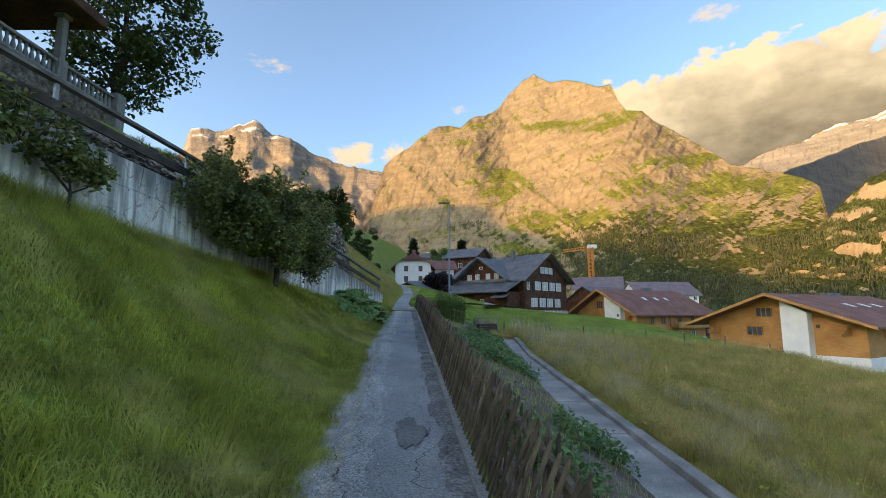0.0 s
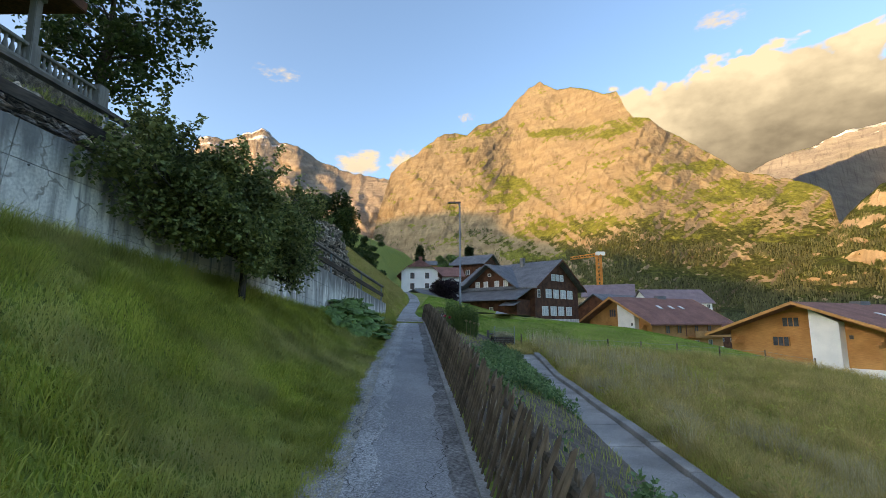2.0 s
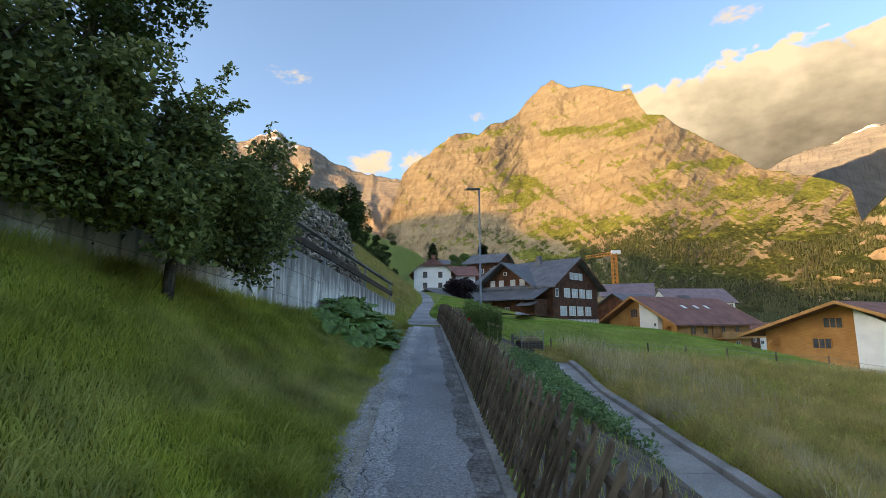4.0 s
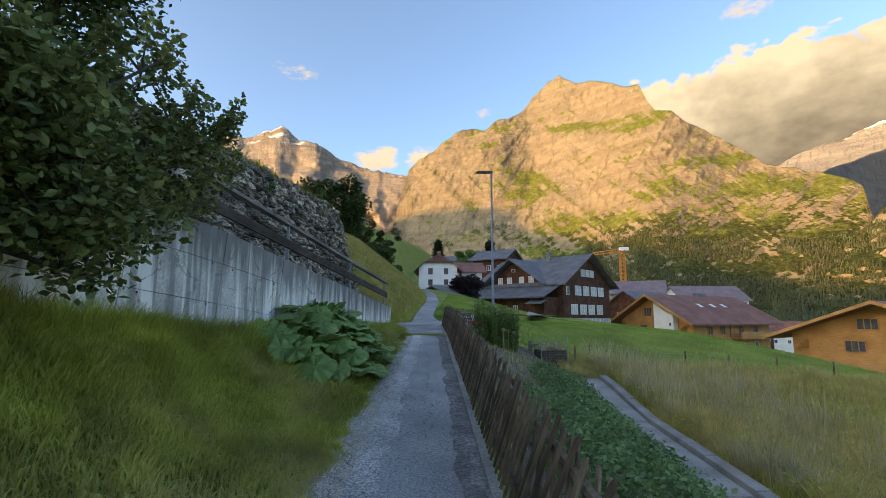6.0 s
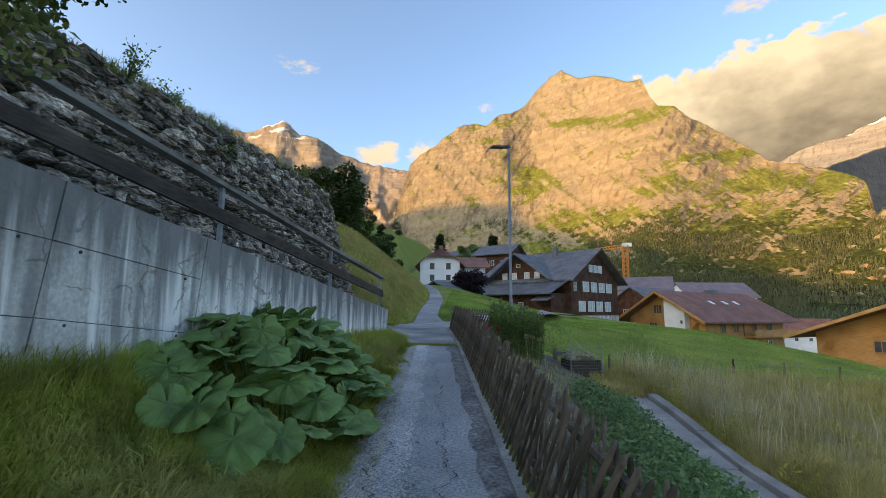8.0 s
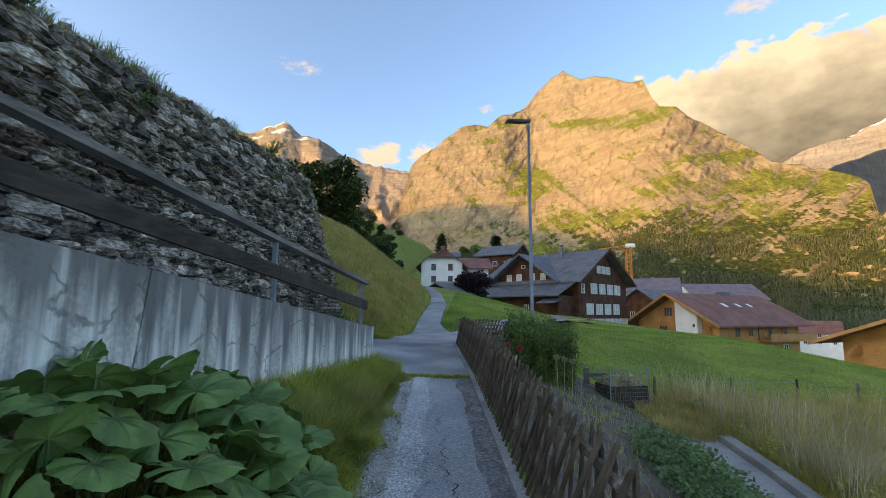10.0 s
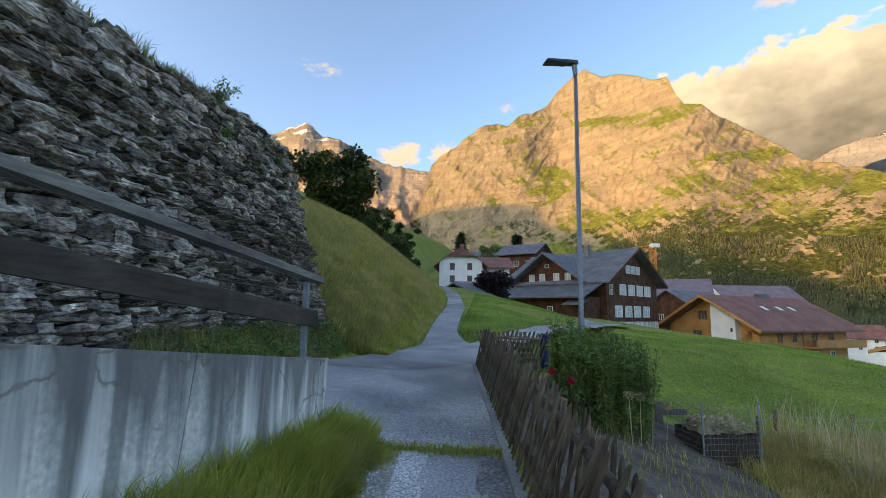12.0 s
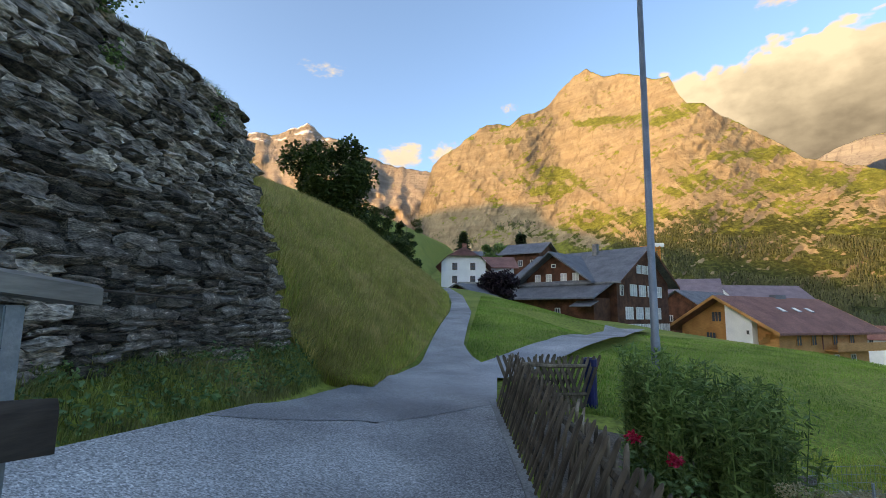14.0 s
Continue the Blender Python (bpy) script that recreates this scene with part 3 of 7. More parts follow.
# ---- mountains ----
def mountain(name, label, ridge, r_foot, r_top, material, seed, profile, az0, az1, n_az, n_s, relief, foot_z=-30.0, slant=0.0):
    verts, faces = [], []
    ss = [1.22 * k / (n_s - 1) for k in range(n_s)]
    for i in range(n_az):
        az = az0 + (az1 - az0) * i / (n_az - 1)
        jag = 0.22 * noise.fractal(Vector((az * 0.8, seed, 0)), 0.8, 2.1, 6)
        top = max(curve_through(az, ridge) + jag, 0.5)
        broad = sum(curve_through(az + d, ridge) for d in (-6, -4.5, -3, -1.5, 0, 1.5, 3, 4.5, 6)) / 9
        for s in ss:
            ws = s + (0.10 * noise.noise(Vector((az * 0.11, s * 2.0, seed + 2))) + 0.035 * noise.noise(Vector((az * 0.5, s * 5.0, seed + 3)))) * (1 if s < 1 else 0) * min((1 - min(s, 1)) * 8, 1) * min(s * 6, 1)
            a = curve_through(min(max(ws, 0), 1.0), profile)
            ledge = 0.035 * noise.noise(Vector((az * 0.10, s * 9 + az * 0.06, seed + 5)))
            a = min(max(a + ledge * (1 if 0.1 < s < 0.97 else 0), 0), 1.0)
            r = r_foot + (r_top - r_foot) * s
            e = math.sin(math.pi * min(s, 1.0))
            ed = blend(broad, top, a ** 5) * a
            g1 = noise.ridged_multi_fractal(Vector((az * 0.16 + 0.10 * ed, ed * 0.10, seed)), 0.9, 2.1, 5, 1.0, 2.0) - 1.0
            g2 = noise.fractal(Vector((az * 0.42 - ed * 0.1, ed * 0.75 + az * 0.16, seed + 9)), 0.75, 2.1, 6)
            g3 = noise.fractal(Vector((az * 0.10, ed * 0.30 - az * 0.05, seed + 14)), 0.9, 2.0, 4)
            r += slant * (az - (az0 + az1) / 2)
            r -= relief * (0.30 + 0.7 * e) * (0.40 * g1 + 0.60 * g2 + 0.70 * g3)
            el = radians(ed)
            z = r * math.tan(el) + foot_z * (1 - min(s / 0.2, 1.0))
            if s > 1:
                z = r * math.tan(radians(top)) * (1 - (s - 1) * 2.2)
            verts.append((0.3 + r * math.sin(radians(az)), -3.0 + r * math.cos(radians(az)), 1.3 + z))
    for i in range(n_az - 1):
        for k in range(n_s - 1):
            p = i * n_s + k
            faces.append((p, p + n_s, p + n_s + 1, p + 1))
    return tagged(mesh_object(name, verts, faces, material, smooth=True), label, "mountain", kind="backdrop")


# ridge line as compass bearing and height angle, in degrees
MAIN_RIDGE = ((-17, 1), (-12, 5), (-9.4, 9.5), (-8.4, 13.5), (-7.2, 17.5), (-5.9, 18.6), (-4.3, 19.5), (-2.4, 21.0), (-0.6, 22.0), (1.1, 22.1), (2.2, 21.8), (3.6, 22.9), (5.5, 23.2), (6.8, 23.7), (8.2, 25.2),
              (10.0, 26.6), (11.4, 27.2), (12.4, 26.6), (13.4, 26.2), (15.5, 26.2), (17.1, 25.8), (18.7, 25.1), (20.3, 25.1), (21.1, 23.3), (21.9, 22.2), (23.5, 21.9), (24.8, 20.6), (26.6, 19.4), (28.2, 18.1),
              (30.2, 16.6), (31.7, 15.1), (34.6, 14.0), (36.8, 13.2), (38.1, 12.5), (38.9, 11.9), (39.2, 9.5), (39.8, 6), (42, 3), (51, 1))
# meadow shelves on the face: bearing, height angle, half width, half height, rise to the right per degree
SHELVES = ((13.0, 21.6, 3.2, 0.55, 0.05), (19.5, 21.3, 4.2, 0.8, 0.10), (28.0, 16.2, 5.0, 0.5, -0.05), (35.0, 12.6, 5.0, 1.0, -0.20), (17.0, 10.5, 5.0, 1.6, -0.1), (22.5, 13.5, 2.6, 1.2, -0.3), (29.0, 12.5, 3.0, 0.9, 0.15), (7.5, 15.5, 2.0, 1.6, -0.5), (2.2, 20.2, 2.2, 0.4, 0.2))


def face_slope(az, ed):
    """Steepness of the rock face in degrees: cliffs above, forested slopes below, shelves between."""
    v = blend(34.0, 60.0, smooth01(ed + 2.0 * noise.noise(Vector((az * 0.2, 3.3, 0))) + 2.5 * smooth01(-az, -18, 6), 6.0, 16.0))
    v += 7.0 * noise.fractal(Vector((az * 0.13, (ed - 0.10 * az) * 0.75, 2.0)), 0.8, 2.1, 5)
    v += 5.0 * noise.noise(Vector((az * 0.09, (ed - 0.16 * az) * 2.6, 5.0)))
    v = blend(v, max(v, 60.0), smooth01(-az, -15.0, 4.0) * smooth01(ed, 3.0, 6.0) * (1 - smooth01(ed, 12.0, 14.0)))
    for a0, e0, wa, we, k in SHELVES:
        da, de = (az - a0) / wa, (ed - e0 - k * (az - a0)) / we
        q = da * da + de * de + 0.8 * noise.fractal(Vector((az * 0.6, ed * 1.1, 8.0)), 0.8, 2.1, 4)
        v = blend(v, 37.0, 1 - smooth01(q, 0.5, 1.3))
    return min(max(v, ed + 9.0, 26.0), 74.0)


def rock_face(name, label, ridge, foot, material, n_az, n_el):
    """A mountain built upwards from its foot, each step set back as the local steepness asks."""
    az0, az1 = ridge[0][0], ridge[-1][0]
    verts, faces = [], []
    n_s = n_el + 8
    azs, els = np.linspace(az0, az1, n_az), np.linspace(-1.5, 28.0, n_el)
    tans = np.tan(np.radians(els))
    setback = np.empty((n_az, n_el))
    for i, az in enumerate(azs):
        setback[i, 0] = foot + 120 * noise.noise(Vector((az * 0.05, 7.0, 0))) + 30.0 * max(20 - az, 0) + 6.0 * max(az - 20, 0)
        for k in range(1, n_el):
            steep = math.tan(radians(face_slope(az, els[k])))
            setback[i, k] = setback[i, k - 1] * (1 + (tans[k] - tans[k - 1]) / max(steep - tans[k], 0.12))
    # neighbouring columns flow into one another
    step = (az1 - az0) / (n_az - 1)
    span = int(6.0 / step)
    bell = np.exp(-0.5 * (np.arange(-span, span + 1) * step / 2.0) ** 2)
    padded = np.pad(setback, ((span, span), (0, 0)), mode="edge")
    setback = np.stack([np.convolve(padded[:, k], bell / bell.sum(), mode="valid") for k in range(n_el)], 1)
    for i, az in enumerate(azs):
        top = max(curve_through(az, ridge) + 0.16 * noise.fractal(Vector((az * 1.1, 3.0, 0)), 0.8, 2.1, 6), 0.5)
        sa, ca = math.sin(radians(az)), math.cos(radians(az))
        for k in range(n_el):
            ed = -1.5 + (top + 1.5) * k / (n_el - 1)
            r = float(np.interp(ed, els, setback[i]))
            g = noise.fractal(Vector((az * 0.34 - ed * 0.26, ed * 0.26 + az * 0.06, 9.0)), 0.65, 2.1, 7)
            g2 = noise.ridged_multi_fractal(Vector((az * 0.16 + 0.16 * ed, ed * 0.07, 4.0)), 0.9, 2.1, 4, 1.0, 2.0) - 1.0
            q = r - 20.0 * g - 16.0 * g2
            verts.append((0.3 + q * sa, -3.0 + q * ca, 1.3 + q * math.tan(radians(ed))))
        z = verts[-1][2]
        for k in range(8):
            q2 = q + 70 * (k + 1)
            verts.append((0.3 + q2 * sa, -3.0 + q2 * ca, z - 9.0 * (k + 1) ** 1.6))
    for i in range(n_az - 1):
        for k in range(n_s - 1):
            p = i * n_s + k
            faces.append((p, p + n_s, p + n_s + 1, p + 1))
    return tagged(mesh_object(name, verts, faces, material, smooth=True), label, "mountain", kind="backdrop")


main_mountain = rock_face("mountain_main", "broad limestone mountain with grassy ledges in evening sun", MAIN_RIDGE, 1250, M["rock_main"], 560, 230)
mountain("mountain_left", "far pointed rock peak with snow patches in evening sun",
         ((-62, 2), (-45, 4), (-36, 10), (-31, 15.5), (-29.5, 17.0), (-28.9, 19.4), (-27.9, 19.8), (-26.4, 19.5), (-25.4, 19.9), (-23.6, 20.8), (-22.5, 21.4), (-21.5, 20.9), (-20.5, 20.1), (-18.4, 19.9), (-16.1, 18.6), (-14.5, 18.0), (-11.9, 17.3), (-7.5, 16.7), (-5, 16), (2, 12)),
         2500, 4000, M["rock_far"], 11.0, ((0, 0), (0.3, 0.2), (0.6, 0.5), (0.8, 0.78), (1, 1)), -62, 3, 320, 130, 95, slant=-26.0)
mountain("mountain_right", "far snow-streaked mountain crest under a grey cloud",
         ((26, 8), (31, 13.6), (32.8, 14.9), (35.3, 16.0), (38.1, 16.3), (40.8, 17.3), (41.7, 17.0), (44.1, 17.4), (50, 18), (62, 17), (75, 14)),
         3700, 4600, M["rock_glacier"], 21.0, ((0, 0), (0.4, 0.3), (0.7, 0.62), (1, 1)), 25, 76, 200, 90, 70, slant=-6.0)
# added spur standing in for shade: its crest follows the right mountain's shadow edge
mountain("mountain_flank", "added grey spur standing for the shaded right mountain flank",
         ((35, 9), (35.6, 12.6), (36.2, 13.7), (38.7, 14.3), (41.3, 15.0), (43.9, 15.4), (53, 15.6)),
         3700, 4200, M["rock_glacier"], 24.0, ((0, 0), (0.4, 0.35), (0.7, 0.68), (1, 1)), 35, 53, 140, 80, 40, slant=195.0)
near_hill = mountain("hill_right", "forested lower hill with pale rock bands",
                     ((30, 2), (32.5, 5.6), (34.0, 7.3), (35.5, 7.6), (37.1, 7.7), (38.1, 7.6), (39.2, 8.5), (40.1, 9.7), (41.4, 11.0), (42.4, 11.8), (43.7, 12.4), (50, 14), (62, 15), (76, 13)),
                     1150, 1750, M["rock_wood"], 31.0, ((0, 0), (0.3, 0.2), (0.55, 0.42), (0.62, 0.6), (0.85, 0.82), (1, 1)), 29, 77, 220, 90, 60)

# the unseen ridge behind the walk that keeps the valley in shade
sh = Vector((to_sun.x, to_sun.y, 0)).normalized()
sl = Vector((-sh.y, sh.x, 0))
rv, rf = [], []
# crest heights worked back from the shadow edge wanted on the far mountain
RIDGE = ((-4000, 960), (-2826, 1068), (-2526, 1098), (-2401, 1121), (-2274, 1130), (-2114, 1131), (-1997, 1124), (-1874, 1094), (-1837, 1031), (-1777, 993), (-1598, 938), (-1483, 905), (-1180, 817), (-1097, 792), (-1069, 805), (-971, 769), (-873, 746), (-778, 715), (-672, 677), (-602, 660), (300, 650), (900, 600), (4000, 560))
for i in range(401):
    q = -4000 + 8000 * i / 400
    h = curve_through(q, RIDGE) + 8 * noise.fractal(Vector((q * 0.004, 1, 2)), 0.9, 2.0, 5)
    for d, f in ((2900, -0.03), (3500, 0.35), (4000, 0.7), (4400, 1.0), (4900, 0.8), (5600, -0.03)):
        rv.append(tuple(sh * d + sl * q + Vector((0, 0, h * f))))
for i in range(400):
    for k in range(5):
        p = i * 6 + k
        rf.append((p, p + 1, p + 7, p + 6))
tagged(mesh_object("mountain_behind", rv, rf, M["rock_wood"]), "unseen ridge behind that shades the valley", "mountain", kind="backdrop")


# ---- leaf and blade helpers ----
rng = np.random.default_rng(7)
HX, HY = np.arange(-22, 40.01, 0.25), np.arange(-8, 75.01, 0.25)
HZ = np.array([[ground_z(x, y) for x in HX] for y in HY])


def heights(x, y):
    fx, fy = np.clip((x - HX[0]) / 0.25, 0, len(HX) - 1.001), np.clip((y - HY[0]) / 0.25, 0, len(HY) - 1.001)
    i, j = fx.astype(int), fy.astype(int)
    u, v = fx - i, fy - j
    return HZ[j, i] * (1 - u) * (1 - v) + HZ[j, i + 1] * u * (1 - v) + HZ[j + 1, i] * (1 - u) * v + HZ[j + 1, i + 1] * u * v


def vnoise(x, y, scale, seed):
    """Smooth value noise between 0 and 1 for arrays."""
    g = np.random.default_rng(seed).random((128, 128))
    fx, fy = x * scale + 500, y * scale + 500
    i, j = np.floor(fx).astype(int), np.floor(fy).astype(int)
    u, v = fx - i, fy - j
    u, v = u * u * (3 - 2 * u), v * v * (3 - 2 * v)
    return (g[j % 128, i % 128] * (1 - u) + g[j % 128, (i + 1) % 128] * u) * (1 - v) + (g[(j + 1) % 128, i % 128] * (1 - u) + g[(j + 1) % 128, (i + 1) % 128] * u) * v


def blades(name, x, y, z, h, w, lean, material, label="", category="grass", lean_dir=None):
    """Many bent grass blades in one mesh: h, w and lean are arrays or numbers."""
    n = len(x)
    h, w, lean = np.broadcast_to(h, n), np.broadcast_to(w, n), np.broadcast_to(lean, n)
    a, d = rng.uniform(0, 2 * np.pi, n), rng.uniform(0, 2 * np.pi, n) if lean_dir is None else rng.normal(lean_dir, 1.5, n)
    sx, sy = np.cos(a) * w / 2, np.sin(a) * w / 2
    lx, ly = np.cos(d) * lean * h, np.sin(d) * lean * h
    co = np.empty((n, 5, 3))
    for k, (f, g, t) in enumerate(((0, 1, 0), (0, -1, 0), (0.35, 0.8, 0.62), (0.35, -0.8, 0.62), (1.0, 0, 1.0))):
        co[:, k, 0], co[:, k, 1], co[:, k, 2] = x + lx * f + sx * g, y + ly * f + sy * g, z + h * t * np.sqrt(np.maximum(1 - 0.45 * (lean * f) ** 2, 0.15)) - (0.03 if k < 2 else 0)
    base = np.arange(n)[:, None] * 5
    tri = np.array([[0, 1, 3], [0, 3, 2], [2, 3, 4]])
    faces = (base[:, :, None] + tri[None]).reshape(-1, 3)
    ob = big_mesh(name, co.reshape(-1, 3), faces, material)
    if label:
        tagged(ob, label, category, kind="stuff")
    return ob


def leaves(name, centres, size, material, parent=None, length=1.6, up=0.3, sideways=None):
    """Many small pointed leaves, each folded along its midrib."""
    n = len(centres)
    size = np.broadcast_to(size, n)[:, None]
    d = rng.normal(size=(n, 3))
    d[:, 2] = d[:, 2] * 0.6 - up * 0.5
    d /= np.linalg.norm(d, axis=1, keepdims=True)
    nrm = rng.normal(size=(n, 3)) + np.array([0, 0, 1.2])
    side = np.cross(d, nrm)
    side /= np.linalg.norm(side, axis=1, keepdims=True) + 1e-9
    nn = np.cross(side, d)
    co = np.empty((n, 6, 3))
    co[:, 0] = centres
    co[:, 1] = centres + d * size * length * 0.4 + side * size * 0.5 + nn * size * 0.15
    co[:, 2] = centres + d * size * length
    co[:, 3] = centres + d * size * length * 0.4 - side * size * 0.5 + nn * size * 0.15
    co[:, 4] = centres + d * size * length * 0.75 + side * size * 0.32 + nn * size * 0.05
    co[:, 5] = centres + d * size * length * 0.75 - side * size * 0.32 + nn * size * 0.05
    base = np.arange(n)[:, None] * 6
    tri = np.array([[0, 1, 4], [0, 4, 2], [0, 2, 5], [0, 5, 3]])
    return big_mesh(name, co.reshape(-1, 3), (base[:, :, None] + tri[None]).reshape(-1, 3), material, parent)


def clump_points(centre, radius, n, squash=1.0, hollow=0.45):
    p = rng.normal(size=(n, 3))
    p /= np.linalg.norm(p, axis=1, keepdims=True)
    p *= (hollow + (1 - hollow) * rng.random((n, 1)) ** 0.5) * radius
    p[:, 2] *= squash
    return p + np.array(centre)


# ---- path, road and kerb ----
def seam_y(x):
    return 25.93 + (x + 1.48) * 0.86


def road_left(y):
    return curve_through(y, ((19.6, -4.35), (24.5, -4.35), (26.4, -4.05), (28.3, -3.46), (30.2, -3.2), (33.9, -3.32), (41, -3.4), (45.6, -3.7), (51, -4.35), (70, -8), (110, -17)))


def sheet(name, rows, material, label, category, smooth=True, kind="structure", parent=None):
    """A surface through rows of points of equal length."""
    k = len(rows[0])
    faces = [(j * k + i, j * k + i + 1, (j + 1) * k + i + 1, (j + 1) * k + i) for j in range(len(rows) - 1) for i in range(k - 1)]
    ob = mesh_object(name, [p for r in rows for p in r], faces, material, parent, smooth=smooth)
    return tagged(ob, label, category, kind=kind)


rows = []
for j in range(131):
    f = j / 130
    row = []
    for i in range(9):
        y0 = -6 + f * 26.5
        u = i / 8
        x = blend(path_left(y0) + 0.03 * noise.noise(Vector((y0 * 3, 1, 0))) - 0.02, fence_x(y0) - 0.10, u)
        row.append((x, y0, path_z(y0) + 0.015 * math.sin(math.pi * u) + 0.008 * noise.noise(Vector((x * 2.5, y0 * 2.5, 3)))))
    rows.append(row)
sheet("pavement", rows, M["asphalt"], "cracked grey asphalt footpath with worn gravel edge", "footpath")


def junction_z(x, y):
    if x > path_right(y) - 0.05:
        return path_z(y) + 0.015
    return max(ground_z(x, y), path_z(y) - 0.02) + 0.045


rows = []
for j in range(25):
    row = []
    for i in range(15):
        u = i / 14
        x = blend(-4.35, fence_x(20) - 0.10, u)
        y1 = seam_y(x)
        y0 = 20.3 if x > -2.7 else 19.9
        y = blend(y0, y1, j / 24)
        x = blend(-4.35, fence_x(y) - 0.09, u)
        row.append((x, y, junction_z(x, y) + 0.006))
    rows.append(row)
sheet("road_1", rows, M["gravel"], "gravelly worn asphalt apron at the lane junction", "road")
rows = []
for j in range(61):
    row = []
    for i in range(13):
        u = i / 12
        f = j / 60
        xs = blend(-4.35, -1.35, u)
        ye = 26 + 34 * f ** 1.2
        y = blend(seam_y(xs), ye, min(f * 3.0, 1.0)) if f < 0.34 else ye
        x = blend(road_left(y), path_right(y) if y > 26.3 else fence_x(y) - 0.02, u)
        row.append((x, y, junction_z(x, y) + 0.012 if y < 31 else path_z(y) + 0.03))
    rows.append(row)
sheet("road_2", rows, M["asphalt_dark"], "dark grey asphalt lane climbing the hillside", "road")
SIDE = ((-1.9, 28.9), (-0.6, 31.3), (0.95, 34.0), (3.1, 39.3), (6.0, 47.0), (10.0, 58.0))
rows = []
for k in range(61):
    t = k / 60 * (len(SIDE) - 1)
    i = min(int(t), len(SIDE) - 2)
    p, q = Vector((*SIDE[i], 0)), Vector((*SIDE[i + 1], 0))
    c = p.lerp(q, t - i)
    d = (q - p).normalized()
    nrm = Vector((d.y, -d.x, 0))
    rows.append([(c.x + nrm.x * w, c.y + nrm.y * w) for w in (-0.78, -0.4, 0, 0.4, 0.78)])
crest = [max(ground_z(*p) for p in r) for r in rows]
crest = [sum(crest[max(k - 8, 0):k + 9]) / len(crest[max(k - 8, 0):k + 9]) for k in range(61)]
rows = [[(x, y, max(crest[k], ground_z(x, y)) + 0.05 + 0.05 * smooth01(k, 6, 22)) for x, y in r] for k, r in enumerate(rows)]
sheet("road_3", rows, M["asphalt"], "pale asphalt side path leading to the dark chalet", "footpath")
# ramp behind the concrete wall
rows = []
for j in range(50):
    y = -8 + 28 * j / 49
    rows.append([(x, y, ramp_z(y) + 0.01) for x in (wall_x(y) - 0.34, blend(wall_x(y) - 0.34, stone_x(ramp_z(y)) - 0.4, 0.5), stone_x(ramp_z(y)) - 0.4)])
sheet("road_4", rows, M["asphalt"], "sloping asphalt ramp between the two walls", "road")

rows, edge_rows, side_rows = [], [], []
for j in range(261):
    y = -6 + 26.2 * j / 260
    w = 0.42 + 0.16 * noise.fractal(Vector((y * 1.1, 3, 0)), 0.9, 2, 4)
    x = path_left(y)
    rows.append([(x - 0.25, y, path_z(y) + 0.01), (x + 0.02, y, path_z(y) + 0.024), (x + 0.16, y, path_z(y) + 0.027)])
    edge_rows.append([(x + 0.13, y, path_z(y) + 0.026), (x + w * 0.7, y, path_z(y) + 0.030), (x + w, y, path_z(y) + 0.015)])
    q = fence_x(y)
    w = 0.30 + 0.085 * noise.fractal(Vector((y * 1.4, 8, 0)), 0.6, 2.4, 6)
    side_rows.append([(q - 0.105, y, path_z(y) + 0.012), (q - 0.2, y, path_z(y) + 0.018), (q - w, y, path_z(y) + 0.022), (q - w - 0.015, y, path_z(y) + 0.012)])
sheet("gravel", edge_rows, M["gravel"], "worn stony band on the asphalt path", "gravel")
sheet("pavement_edge", side_rows, M["asphalt_edge"], "broken dark asphalt strip beside the fence kerb", "footpath")
sheet("gravel_verge", rows, M["verge"], "strip of gravel and dry straw along the path", "gravel")
n = 9000
gy_ = rng.uniform(-4, 20, n)
gx_ = np.interp(gy_, [-40, 0, 10, 20], [2.6, -0.58, -1.45, -2.05]) + rng.uniform(-0.1, 0.6, n) * rng.random(n)
s_ = rng.uniform(0.006, 0.02, n)
ca, sa = np.cos(rng.uniform(0, 6.28, n)) * s_, np.sin(rng.uniform(0, 6.28, n)) * s_
pz = np.interp(gy_, [-10, 20], [-1.0, 1.34]) + 0.022
co = np.stack([np.c_[gx_ - s_, gy_ - s_ * 0.3, pz], np.c_[gx_ + s_ * 0.2, gy_ - s_, pz], np.c_[gx_ + s_, gy_ + s_ * 0.4, pz], np.c_[gx_ - s_ * 0.2, gy_ + s_, pz], np.c_[gx_, gy_, pz + s_ * 0.9]], 1)
faces = (np.arange(n)[:, None, None] * 5 + np.array([[0, 1, 4], [1, 2, 4], [2, 3, 4], [3, 0, 4]])[None]).reshape(-1, 3)
tagged(big_mesh("pebbles", co.reshape(-1, 3), faces, M["gravel"]), "loose grey pebbles on the path edge", "gravel", kind="stuff")

# cracks in the asphalt
bm = bmesh.new()
for x0, y0, y1, wob in ((-0.42, 0.5, 9.0, 0.05), (-1.45, 12.5, 19.3, 0.07), (0.25, 1.0, 6.0, 0.05), (-0.75, 11.0, 18.0, 0.05), (-0.95, 5.5, 11.0, 0.05)):
    y, prev = y0, None
    while y < y1:
        x = x0 - 0.083 * (y - y0) + 3.0 * wob * noise.fractal(Vector((y * 1.1, x0, 0)), 0.35, 2.4, 7)
        wdt = 0.002 + 0.009 * abs(noise.noise(Vector((y * 4, x0, 5))))
        z = path_z(y) + 0.033
        cur = (bm.verts.new((x - wdt, y, z)), bm.verts.new((x + wdt, y, z)))
        if prev:
            bm.faces.new((prev[0], prev[1], cur[1], cur[0]))
        prev = cur
        y += 0.035
tagged(part("asphalt_crack", bm, M["gap_dark"]), "thin dark cracks running along the asphalt path", "crack", kind="stuff")

# old oil stain on the asphalt
bm = bmesh.new()
ring = []
